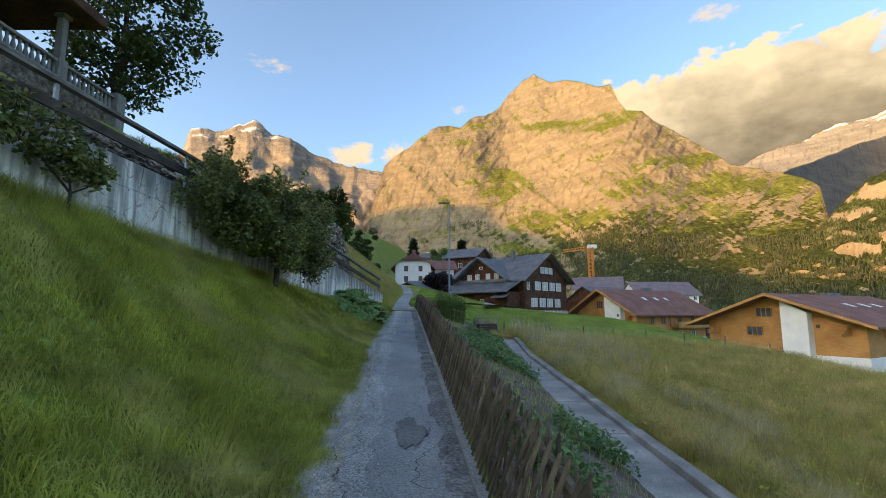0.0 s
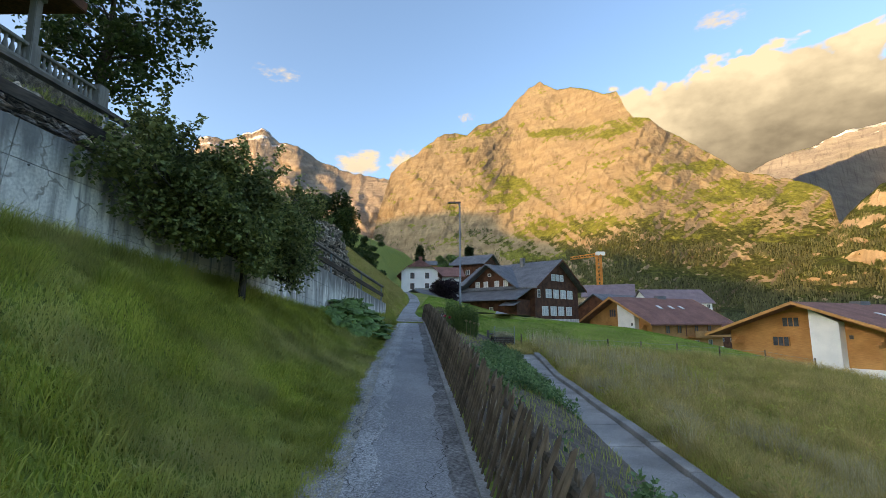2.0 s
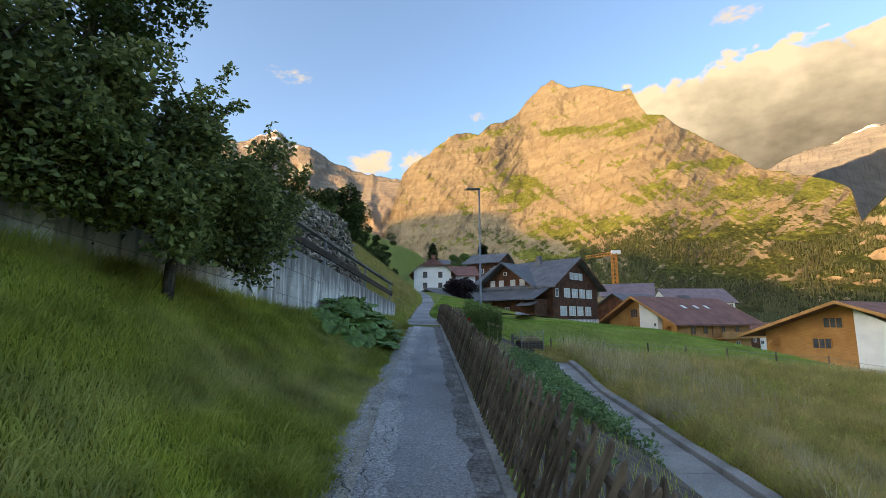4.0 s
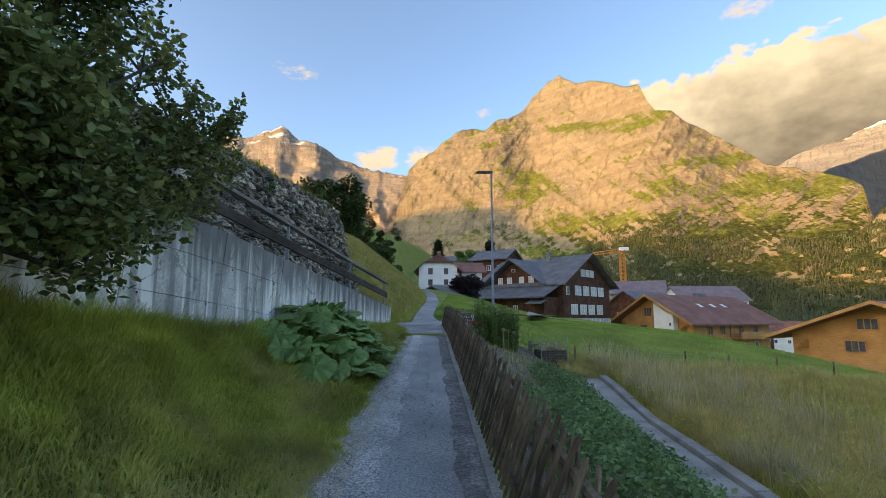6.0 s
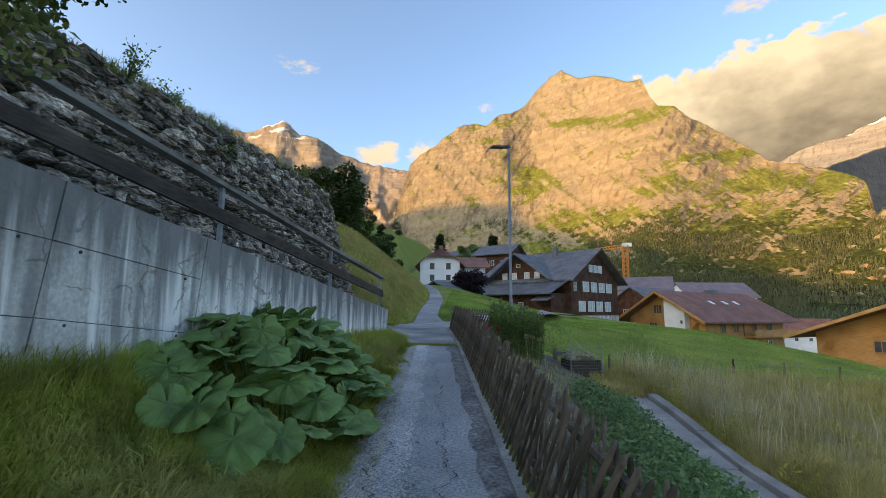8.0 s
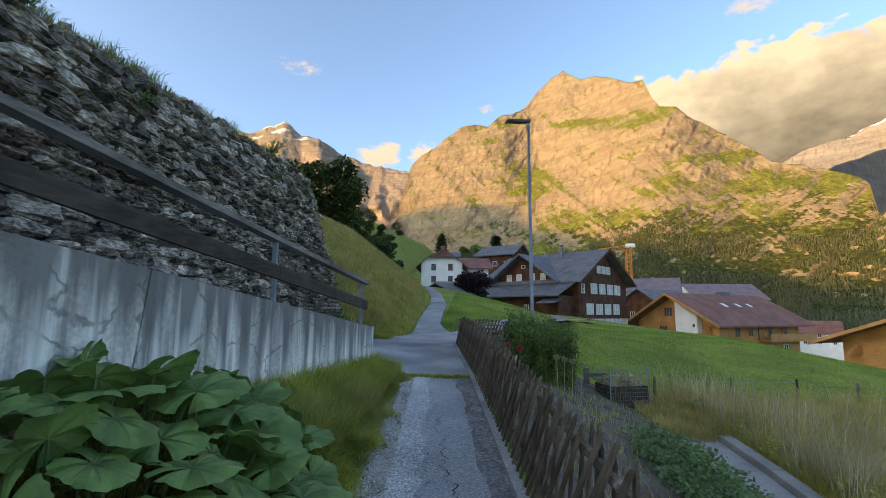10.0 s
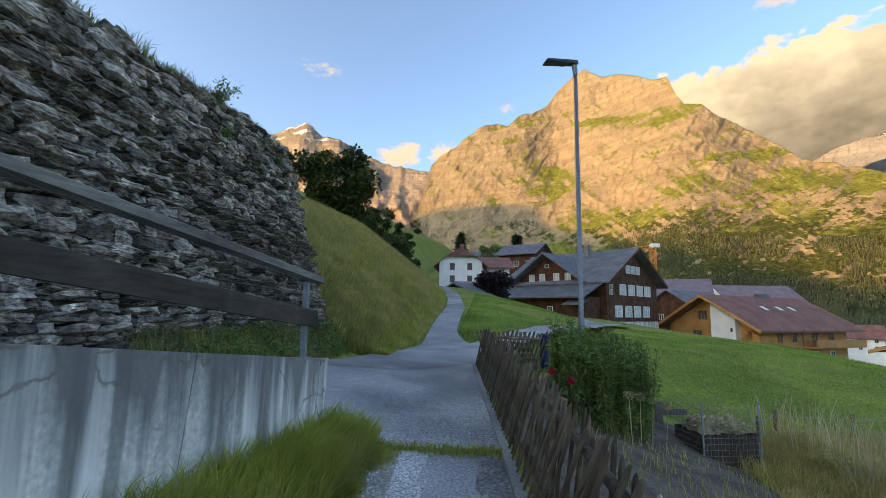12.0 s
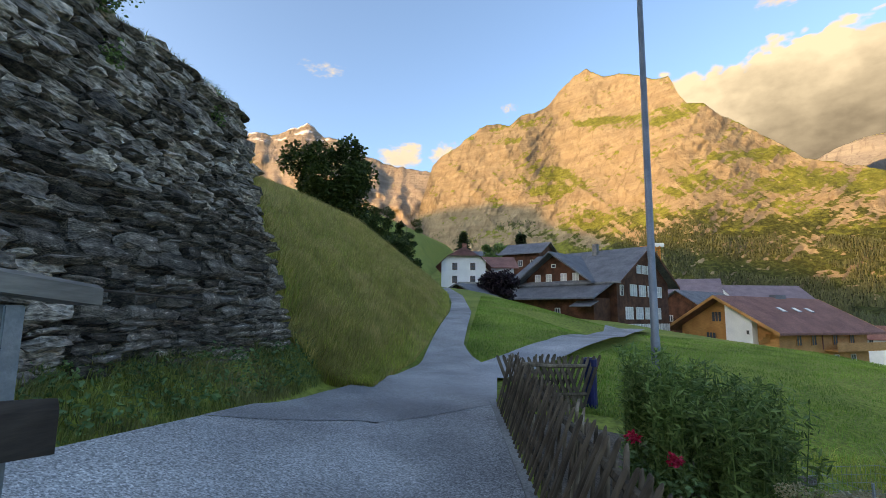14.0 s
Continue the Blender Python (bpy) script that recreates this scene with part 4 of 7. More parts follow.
for k in range(40):
    a = 2 * math.pi * k / 40
    f = 1 + 0.45 * noise.fractal(Vector((math.cos(a) * 1.6, math.sin(a) * 1.6, 4.0)), 0.7, 2.2, 5)
    x, y = -0.04 + 0.15 * f * math.cos(a) - 0.05 * math.sin(a), 2.4 + 0.55 * f * math.sin(a)
    ring.append(bm.verts.new((x, y, path_z(y) + 0.031)))
bm.faces.new(ring)
tagged(part("asphalt_stain", bm, M["asphalt_stain"]), "dark oil stain on the grey asphalt path", "stain", kind="stuff")

# kerb along the fence
kerb = tagged(empty("kerb"), "low concrete edging between path and fence", "kerb", kind="structure")
bm = bmesh.new()
for j in range(64):
    y0, y1 = -6 + j * 0.505, -6 + j * 0.505 + 0.5
    vs = []
    for y in (y0, y1):
        x, z = fence_x(y), path_z(y)
        vs.append([bm.verts.new(p) for p in ((x - 0.11, y, z - 0.1), (x - 0.105, y, z + 0.05), (x - 0.02, y, z + 0.055), (x + 0.02, y, z - 0.2))])
    for k in range(4):
        bm.faces.new((vs[0][k], vs[0][(k + 1) % 4], vs[1][(k + 1) % 4], vs[1][k]))
    bm.faces.new(vs[0][::-1])
    bm.faces.new(vs[1])
part("kerb_stone", bm, M["concrete_strip"], kerb)

# ---- garden strip with its edging ----
strip = tagged(empty("garden_walk"), "narrow concrete garden walk with raised edging", "walkway", kind="structure")
y, k = -6.0, 0
while y < 22.6:
    L = 1.6 if k % 3 else 1.1
    y1 = min(y + L, 22.6)
    bm = bmesh.new()
    v = []
    for yy in (y + 0.006, y1 - 0.006):
        z = strip_z(yy) + 0.05 + 0.012 * math.sin(k * 2.3)
        v.append([bm.verts.new(p) for p in ((3.22, yy, z), (3.98, yy, z - 0.01), (3.98, yy, z - 0.2), (3.22, yy, z - 0.2))])
    for i in range(4):
        bm.faces.new((v[0][i], v[0][(i + 1) % 4], v[1][(i + 1) % 4], v[1][i]))
    bm.faces.new(v[0][::-1])
    bm.faces.new(v[1])
    part("slab", bm, M["concrete_strip"], strip)
    bm = bmesh.new()
    v = []
    for yy in (y + 0.01, y1 - 0.01):
        z = strip_z(yy) + 0.13 + 0.012 * math.cos(k * 1.7)
        v.append([bm.verts.new(p) for p in ((4.02, yy, z - 0.3), (4.02, yy, z - 0.01), (4.04, yy, z), (4.24, yy, z), (4.26, yy, z - 0.3))])
    for i in range(5):
        bm.faces.new((v[0][i], v[0][(i + 1) % 5], v[1][(i + 1) % 5], v[1][i]))
    bm.faces.new(v[0][::-1])
    bm.faces.new(v[1])
    part("edging", bm, M["concrete_strip"], strip)
    y, k = y1, k + 1
# bare garden soil
rows = []
for j in range(60):
    y = -6 + 32.0 * j / 59
    rows.append([(x, y, ground_z(x, y) + 0.03 + 0.04 * noise.fractal(Vector((x * 2, y * 2, 7)), 0.9, 2, 4)) for x in np.linspace(fence_x(y) + 0.12, 3.19, 12)])
sheet("soil", rows, M["soil"], "bare brown garden soil between fence and walk", "soil")

# ---- concrete retaining wall ----
cwall = tagged(empty("wall_concrete"), "streaked grey board-marked concrete retaining wall", "wall", kind="structure")
bm = bmesh.new()
va, n = [], 30
for j in range(n + 1):
    y = -8 + (20.06 + 8) * j / n
    x = wall_x(y)
    va.append([bm.verts.new(p) for p in ((x - 0.02, y, wall_base(y) - 0.6), (x - 0.02, y, wall_top(y)), (x - 0.33, y, wall_top(y)), (x - 0.33, y, wall_base(y) - 0.6))])
for a, b in zip(va, va[1:]):
    for k in range(4):
        bm.faces.new((a[k], a[(k + 1) % 4], b[(k + 1) % 4], b[k]))
bm.faces.new(va[0][::-1])
bm.faces.new(va[-1])
part("core", bm, M["concrete_core"], cwall)
y = -7.6
k = 0
while y < 20.0:
    y1 = min(y + 1.53, 20.1)
    t0, t1 = wall_top(y), wall_top(y1)
    cuts = (0.02, -0.42, -0.95, -2.1) if y < 13.5 else (0.02, -2.1)
    for c in range(len(cuts) - 1):
        bm = bmesh.new()
        v = []
        for yy, tt in ((y + 0.006, t0), (y1 - 0.006, t1)):
            x = wall_x(yy)
            zt, zb = tt + cuts[c], max(tt + cuts[c + 1] + 0.007, wall_base(yy) - 0.5)
            zb = min(zb, zt - 0.02)
            o = 0.003 * math.sin(k * 5.1 + c * 2.2)
            xb = x - 0.345 if c == 0 else x - 0.03
            yb, yt = yy - 0.13 * (tt - zb), yy - 0.13 * (tt - zt)
            v.append([bm.verts.new(p) for p in ((wall_x(yb) + o, yb, zb), (wall_x(yt) + o, yt, zt - 0.003), (wall_x(yt) + o - 0.003, yt, zt), (xb, yt, zt), (xb, yb, zb))])
        for i in range(5):
            bm.faces.new((v[0][i], v[0][(i + 1) % 5], v[1][(i + 1) % 5], v[1][i]))
        bm.faces.new(v[0][::-1])
        bm.faces.new(v[1])
        panel = part("panel", bm, M["concrete"], cwall)
        if c and wall_top((y + y1) / 2) + cuts[c] > wall_base(y) + 0.15:
            for q in (y + 0.22, y1 - 0.22):
                zc = wall_top(q) + cuts[c] - 0.03
                bm = bmesh.new()
                yc = q + 0.13 * (cuts[c] - 0.03)
                add_tube(bm, [(wall_x(yc) - 0.01, yc, zc), (wall_x(yc) + 0.006, yc, zc)], [0.014, 0.012], 8)
                # dark disc, slightly proud of the panel, drawn for each hole
                part("tie_hole", bm, M["gap_dark"], panel)
    y, k = y1, k + 1

# ---- railing on the concrete wall ----
rail = tagged(empty("railing"), "weathered timber handrail on galvanised steel posts", "railing")


def rail_top(y):
    return wall_top(y) + 0.74


POSTS = [19.95, 17.25, 14.25, 11.4, 8.6, 5.9, 3.2, 0.5, -2.2, -4.9]
for y in POSTS:
    x = wall_x(y) - 0.17
    bm = box_bm(x - 0.022, x + 0.022, y - 0.03, y + 0.03, wall_top(y) - 0.05, rail_top(y) - 0.04, 0.004)
    add_box(bm, x - 0.05, x + 0.05, y - 0.06, y + 0.06, wall_top(y) + 0.015, wall_top(y) + 0.03)
    post = part("post", bm, M["galvanised"], rail, "galvanised steel post")
ends = [20.17] + POSTS[1:-1:2] + [-5.6]
for a, b in zip(ends, ends[1:]):
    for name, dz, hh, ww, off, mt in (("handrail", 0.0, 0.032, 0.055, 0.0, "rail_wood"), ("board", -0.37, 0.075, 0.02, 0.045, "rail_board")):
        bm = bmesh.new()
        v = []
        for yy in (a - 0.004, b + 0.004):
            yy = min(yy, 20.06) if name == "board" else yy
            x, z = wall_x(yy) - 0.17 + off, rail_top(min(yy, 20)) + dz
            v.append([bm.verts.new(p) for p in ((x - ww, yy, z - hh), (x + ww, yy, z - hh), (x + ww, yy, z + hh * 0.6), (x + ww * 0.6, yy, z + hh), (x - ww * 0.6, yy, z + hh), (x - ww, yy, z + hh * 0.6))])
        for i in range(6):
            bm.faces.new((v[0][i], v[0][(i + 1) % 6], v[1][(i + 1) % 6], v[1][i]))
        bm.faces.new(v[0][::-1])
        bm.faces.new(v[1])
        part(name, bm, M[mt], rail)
# the far run of thin wire rail along the stone wall
bm = bmesh.new()
add_tube(bm, [(-5.02, 22.0, 3.05), (-5.05, 24.5, 2.98), (-5.06, 26.6, 2.9)], [0.014] * 3, 6)
tagged(part("wall_rod", bm, M["rail_board"]), "thin rusty iron rod fixed along the stone wall", "rod")

# ---- dry stone wall ----
swall = tagged(empty("wall_stone"), "dark dry-stone retaining wall of rough slabs", "wall", kind="structure")
# near-black sheet behind the stones; its colour makes the open gaps dark
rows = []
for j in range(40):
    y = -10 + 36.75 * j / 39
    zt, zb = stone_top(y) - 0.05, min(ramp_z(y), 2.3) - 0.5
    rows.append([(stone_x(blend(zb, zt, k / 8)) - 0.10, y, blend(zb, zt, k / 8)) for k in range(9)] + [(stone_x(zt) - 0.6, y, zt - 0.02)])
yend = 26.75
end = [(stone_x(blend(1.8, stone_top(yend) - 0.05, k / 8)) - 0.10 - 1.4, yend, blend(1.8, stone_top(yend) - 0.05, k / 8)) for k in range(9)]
sheet("backing", rows, M["gap_dark"], "", "", parent=swall, kind="structure")
sheet("backing", [rows[-1][:9], end], M["gap_dark"], "", "", parent=swall, kind="structure")


def stone_shape(seed):
    """A rough flat slab, 1 x 1 x 1, front towards +x, as vertices and triangles."""
    r = random.Random(seed)
    bm = bmesh.new()
    bmesh.ops.create_cube(bm, size=1.0)
    bmesh.ops.subdivide_edges(bm, edges=list(bm.edges), cuts=1, use_grid_fill=True)
    for v in bm.verts:
        p = v.co
        edge = sum(abs(c) > 0.45 for c in p)
        k = (1.0, 1.0, 0.90, 0.78)[edge]
        v.co = Vector((p.x * (1.0 if edge < 2 else 0.86) + r.uniform(-0.14, 0.14), p.y * k + r.uniform(-0.10, 0.10), p.z * k + r.uniform(-0.15, 0.13)))
    bmesh.ops.delete(bm, geom=[f for f in bm.faces if f.calc_center_median().x < -0.4], context="FACES")
    bmesh.ops.triangulate(bm, faces=list(bm.faces))
    bm.normal_update()
    me = bpy.data.meshes.new("stone")
    bm.to_mesh(me)
    bm.free()
    me.materials.append(M["stone"])
    return me


SHAPES = [stone_shape(s) for s in range(14)]
SHAPE_CO = [np.array([v.co[:] for v in me.vertices]) for me in SHAPES]
SHAPE_TRI = [np.array([p.vertices[:] for p in me.polygons]) for me in SHAPES]
rs = random.Random(4)
loose_co, loose_tri, loose_n, single = [], [], 0, 0
lean = Matrix.Rotation(math.atan(0.27), 4, "Y").inverted()


def lay(y, z, w, h, face="side"):
    global loose_n, single
    depth = rs.uniform(0.20, 0.34)
    out = rs.uniform(-0.09, 0.08)
    if face == "side":
        m = Matrix.Translation((stone_x(z) - depth / 2 + 0.06 + out, y, z)) @ lean @ Matrix.Rotation(rs.uniform(-0.10, 0.10), 4, "X") @ Matrix.Diagonal((depth, w, h, 1))
    else:
        m = Matrix.Translation((y, yend - depth / 2 + 0.10 + out, z)) @ Matrix.Rotation(math.pi / 2, 4, "Z") @ Matrix.Rotation(rs.uniform(-0.10, 0.10), 4, "X") @ Matrix.Diagonal((depth, w, h, 1))
    k = rs.randrange(14)
    if face == "side" and y > 22.4 and single < 290 and z < 6.0:
        ob = new("stone", SHAPES[k])
        ob.parent = swall
        ob.matrix_world = m
        single += 1
    else:
        co = np.c_[SHAPE_CO[k], np.ones(len(SHAPE_CO[k]))] @ np.array(m).T
        loose_co.append(co[:, :3])
        loose_tri.append(SHAPE_TRI[k] + loose_n)
        loose_n += len(co)


z = 1.9
while z < 6.45:
    h = rs.choice((0.055, 0.07, 0.085, 0.10, 0.12, 0.16)) * rs.uniform(0.85, 1.15)
    y = -6.0 + rs.uniform(0, 0.4)
    while y < 26.85:
        w = rs.uniform(0.14, 0.55) * (1.3 if h > 0.13 else 1.0)
        hh = h * rs.uniform(0.82, 1.2)
        zz = z + h / 2 + 0.05 * noise.noise(Vector((y * 0.5, z, 2)))
        if ramp_z(min(y, 20)) - 0.35 < zz + (0 if y < 20 else 9) and zz < stone_top(y) - 0.02 and y + w / 2 < 26.9:
            if rs.random() < 0.09 and h > 0.12:
                lay(y + w / 2, zz - hh * 0.24, w, hh * 0.52)
                lay(y + w / 2, zz + hh * 0.26, w * 0.94, hh * 0.5)
            else:
                lay(y + w / 2, zz, w, hh)
        y += w * 1.0
    x = stone_x(z) - 0.05
    while x > stone_x(z) - 1.3:
        w = rs.uniform(0.2, 0.5)
        lay(x - w / 2, z + h / 2, w, h * 1.1, "end")
        x -= w
    z += h * 0.98
tagged(big_mesh("stonework", np.concatenate(loose_co), np.concatenate(loose_tri), M["stone"], swall), kind="stuff")

# ---- picket fence ----
fence = tagged(empty("fence"), "low weathered dark lattice fence of crossed half-round pickets", "fence")


def picket_mesh(length, r):
    bm = bmesh.new()
    prof = [(r * math.cos(a), r * 0.62 * math.sin(a)) for a in (0, math.pi * 0.25, math.pi * 0.5, math.pi * 0.75, math.pi)]
    rings = []
    for z, k in ((0, 0.92), (length * 0.5, 1.0), (length - 0.045, 0.95), (length - 0.012, 0.62), (length, 0.2)):
        rings.append([bm.verts.new((-y * k - 0.0, x * k, z)) for x, y in prof])
    for a, b in zip(rings, rings[1:]):
        for i in range(5):
            bm.faces.new((a[i], a[(i + 1) % 5], b[(i + 1) % 5], b[i]))
    bm.faces.new(rings[0])
    bm.faces.new(rings[-1][::-1])
    bm.normal_update()
    me = bpy.data.meshes.new("picket")
    bm.to_mesh(me)
    bm.free()
    me.materials.append(M["picket"])
    return me


PICKETS = [picket_mesh(0.875 + 0.012 * k, 0.026 + 0.0015 * k) for k in range(4)]
rp = random.Random(9)
FY0, FY1 = -3.6, 26.0
TURN = math.atan(0.083)
back_co, back_tri, back_n = [], [], 0
BACK = [(np.array([v.co[:] for v in me.vertices]), np.array([[p.vertices[0], p.vertices[k], p.vertices[k + 1]] for p in me.polygons for k in range(1, len(p.vertices) - 1)])) for me in PICKETS]
for layer, ang, off, n in ((0, 25.0, -0.03, 205), (1, -25.0, 0.035, 205)):
    for j in range(n):
        y = FY0 + (FY1 + (0.02 if layer == 0 else -0.37) - FY0) * (j + 0.5) / n
        s = rp.uniform(0.96, 1.03)
        m = Matrix.Translation((fence_x(y) + off + rp.uniform(-0.008, 0.008), y, path_z(y) + 0.02 + rp.uniform(-0.02, 0.015))) @ Matrix.Rotation(TURN, 4, "Z") @ Matrix.Rotation(radians(13), 4, "Y") @ Matrix.Rotation(radians(ang + rp.uniform(-2, 2)), 4, "X") @ Matrix.Rotation(radians(rp.uniform(-2, 2)), 4, "Y") @ Matrix.Diagonal((1, 1, s, 1))
        k = rp.randrange(4)
        if layer == 0:
            ob = new("picket", PICKETS[k])
            ob.parent = fence
            ob.matrix_world = m
        else:
            co = np.c_[BACK[k][0], np.ones(len(BACK[k][0]))] @ np.array(m).T
            back_co.append(co[:, :3])
            back_tri.append(BACK[k][1] + back_n)
            back_n += len(co)
tagged(big_mesh("back_picket", np.concatenate(back_co), np.concatenate(back_tri), M["picket"], fence), kind="stuff")
for dz in (0.2, 0.66):
    y = FY0 - 0.3
    while y < FY1:
        y1 = min(y + 2.9, FY1 + 0.12)
        bm = bmesh.new()
        add_tube(bm, [(fence_x(q) + 0.012 + 0.23 * dz, q, path_z(q) + dz) for q in (y, (y + y1) / 2, y1)], [0.03, 0.033, 0.028], 7)
        part("rail", bm, M["picket"], fence)
        y = y1
y = FY0
while y < FY1 + 0.2:
    bm = bmesh.new()
    q = min(y, FY1 + 0.08)
    add_tube(bm, [(fence_x(q) + 0.10, q, path_z(q) - 0.3), (fence_x(q) + 0.10 + 0.19, q, path_z(q) + 0.66)], [0.05, 0.046], 8)
    part("post", bm, M["picket"], fence)
    y += 2.9
# return of the fence at the lane
fence2 = tagged(empty("fence"), "short weathered lattice fence closing the garden", "fence")
RA, RB = Vector((-1.14, 26.19, 0)), Vector((0.0, 26.75, 0))
for layer, ang in ((0, 22), (1, -22)):
    for j in range(12):
        p = RA.lerp(RB, (j + 0.5) / 12)
        ob = new("picket", PICKETS[j % 4])
        ob.parent = fence2
        ob.matrix_world = Matrix.Translation((p.x, p.y + (0.05 if layer else -0.03), ground_z(p.x, p.y) + 0.0)) @ Matrix.Rotation(math.pi / 2 + 0.37, 4, "Z") @ Matrix.Rotation(math.pi, 4, "Z") @ Matrix.Rotation(radians(ang), 4, "X")
for dz in (0.25, 0.68):
    bm = bmesh.new()
    add_tube(bm, [(p.x, p.y, ground_z(p.x, p.y) + dz) for p in (RA, RA.lerp(RB, 0.5), RB)], [0.03] * 3, 7)
    part("rail", bm, M["picket"], fence2)

# ---- street lamp ----
lamp = tagged(empty("street_lamp"), "tall grey street lamp with a flat angled head", "street lamp")
LX, LY, LZ = 0.69, 25.5, ground_z(0.69, 25.5)
bm = bmesh.new()
add_tube(bm, [(LX, LY, LZ - 0.2), (LX, LY, LZ + 1.6), (LX, LY, LZ + 1.62), (LX, LY, 7.74)], [0.062, 0.060, 0.052, 0.038], 14)
part("pole", bm, M["lamp_grey"], lamp, smooth=True)
bm = bmesh.new()
add_tube(bm, [(LX, LY, 7.64), (LX - 0.02, LY - 0.01, 7.84)], [0.05, 0.055], 12)
part("collar", bm, M["lamp_grey"], lamp)
hm = Matrix.Translation((LX + 0.05, LY + 0.02, 7.86)) @ Matrix.Rotation(radians(197), 4, "Z") @ Matrix.Rotation(radians(3), 4, "Y")
bm = bmesh.new()
v = [bm.verts.new(hm @ Vector(p)) for p in ((0, -0.07, 0), (0.75, -0.14, 0.0), (0.75, 0.14, 0.0), (0, 0.07, 0), (0, -0.05, 0.10), (0.72, -0.12, 0.06), (0.72, 0.12, 0.06), (0, 0.05, 0.10))]
for f in ((0, 3, 2, 1), (4, 5, 6, 7), (0, 1, 5, 4), (1, 2, 6, 5), (2, 3, 7, 6), (3, 0, 4, 7)):
    bm.faces.new([v[i] for i in f])
bmesh.ops.bevel(bm, geom=list(bm.edges), offset=0.012, segments=2, affect="EDGES")
head = part("head", bm, M["lamp_head"], lamp, "dark grey flat lamp head")
part("lens", box_bm(0.28, 0.70, -0.09, 0.09, -0.006, 0.004, 0, hm), M["glass"], head)


# ---- houses ----
def window(parent, m, w, h, cols=2, rows=1, frame_mat="window_white", shutters=None, pane="glass"):
    """A window in the xz plane of m, facing -y, origin at its lower middle."""
    bm = bmesh.new()
    t = 0.07
    rings = []
    for y in (-0.10, 0.05):
        for a, lo, hi in ((w / 2 + t, -t, h + t), (w / 2, 0, h)):
            rings.append([bm.verts.new(m @ Vector(p)) for p in ((-a, y, lo), (a, y, lo), (a, y, hi), (-a, y, hi))])
    fo, fi, bo, bi = rings
    for k in range(4):
        q = (k + 1) % 4
        for f in ((fo[k], fo[q], fi[q], fi[k]), (fi[k], fi[q], bi[q], bi[k]), (bo[q], bo[k], bi[k], bi[q]), (fo[q], fo[k], bo[k], bo[q])):
            bm.faces.new(f)
    bmesh.ops.recalc_face_normals(bm, faces=list(bm.faces))
    win = part("window", bm, M[frame_mat], parent)
    for c in range(1, cols):
        x = -w / 2 + w * c / cols
        part("mullion", box_bm(x - 0.03, x + 0.03, -0.08, -0.036, 0, h, 0, m), M[frame_mat], win)
    for r in range(1, rows):
        z = h * r / rows
        part("transom", box_bm(-w / 2, w / 2, -0.075, -0.037, z - 0.02, z + 0.02, 0, m), M[frame_mat], win)
    part("pane", box_bm(-w / 2, w / 2, -0.035, 0.0, 0, h, 0, m), M[pane], win)
    if shutters:
        for sx in (-1, 1):
            a, b = sorted((sx * (w / 2 + t + 0.02), sx * (w / 2 + t + w * 0.5)))
            part("shutter", box_bm(a, b, -0.09, -0.03, -0.03, h + 0.03, 0, m), M[shutters], win)
    return win


def gable_body(bm, x0, x1, y0, y1, z0, eave, peak):
    ym = (y0 + y1) / 2
    a = [bm.verts.new(p) for p in ((x0, y0, z0), (x0, y1, z0), (x0, y1, eave), (x0, ym, peak), (x0, y0, eave))]
    b = [bm.verts.new(p) for p in ((x1, y0, z0), (x1, y1, z0), (x1, y1, eave), (x1, ym, peak), (x1, y0, eave))]
    bm.faces.new(a[::-1])
    bm.faces.new(b)
    for i in range(5):
        bm.faces.new((a[i], a[(i + 1) % 5], b[(i + 1) % 5], b[i]))


def roof_slab(x0, x1, y_low, z_low, y_high, z_high, thick):
    bm = bmesh.new()
    v = [bm.verts.new(p) for p in ((x0, y_low, z_low), (x1, y_low, z_low), (x1, y_high, z_high), (x0, y_high, z_high),
                                   (x0, y_low, z_low + thick), (x1, y_low, z_low + thick), (x1, y_high, z_high + thick), (x0, y_high, z_high + thick))]
    for f in ((0, 3, 2, 1), (4, 5, 6, 7), (0, 1, 5, 4), (1, 2, 6, 5), (2, 3, 7, 6), (3, 0, 4, 7)):
        bm.faces.new([v[i] for i in f])
    bmesh.ops.recalc_face_normals(bm, faces=list(bm.faces))
    return bm


def gable_roof(parent, x0, x1, y0, y1, eave, peak, over, material, thick=0.28, trim=None, over_gable=None):
    ym, og = (y0 + y1) / 2, over if over_gable is None else over_gable
    k = (peak - eave) / (ym - y0)
    made = []
    for yl, sign in ((y0 - over, 1), (y1 + over, -1)):
        made.append(part("roof", roof_slab(x0 - og, x1 + og, yl, eave - k * over + 0.02, ym, peak + 0.02, thick), M[material], parent))
        if trim:
            for xx in (x0 - og - 0.05, x1 + og):
                part("bargeboard", roof_slab(xx, xx + 0.05, yl, eave - k * over - 0.12, ym, peak - 0.12, thick + 0.16), M[trim], parent)
    return made


FRONT, RIGHT, LEFT = Matrix.Identity(4), Matrix.Rotation(math.pi / 2, 4, "Z"), Matrix.Rotation(-math.pi / 2, 4, "Z")


def place(parent, m):
    parent.matrix_world = m
    return parent


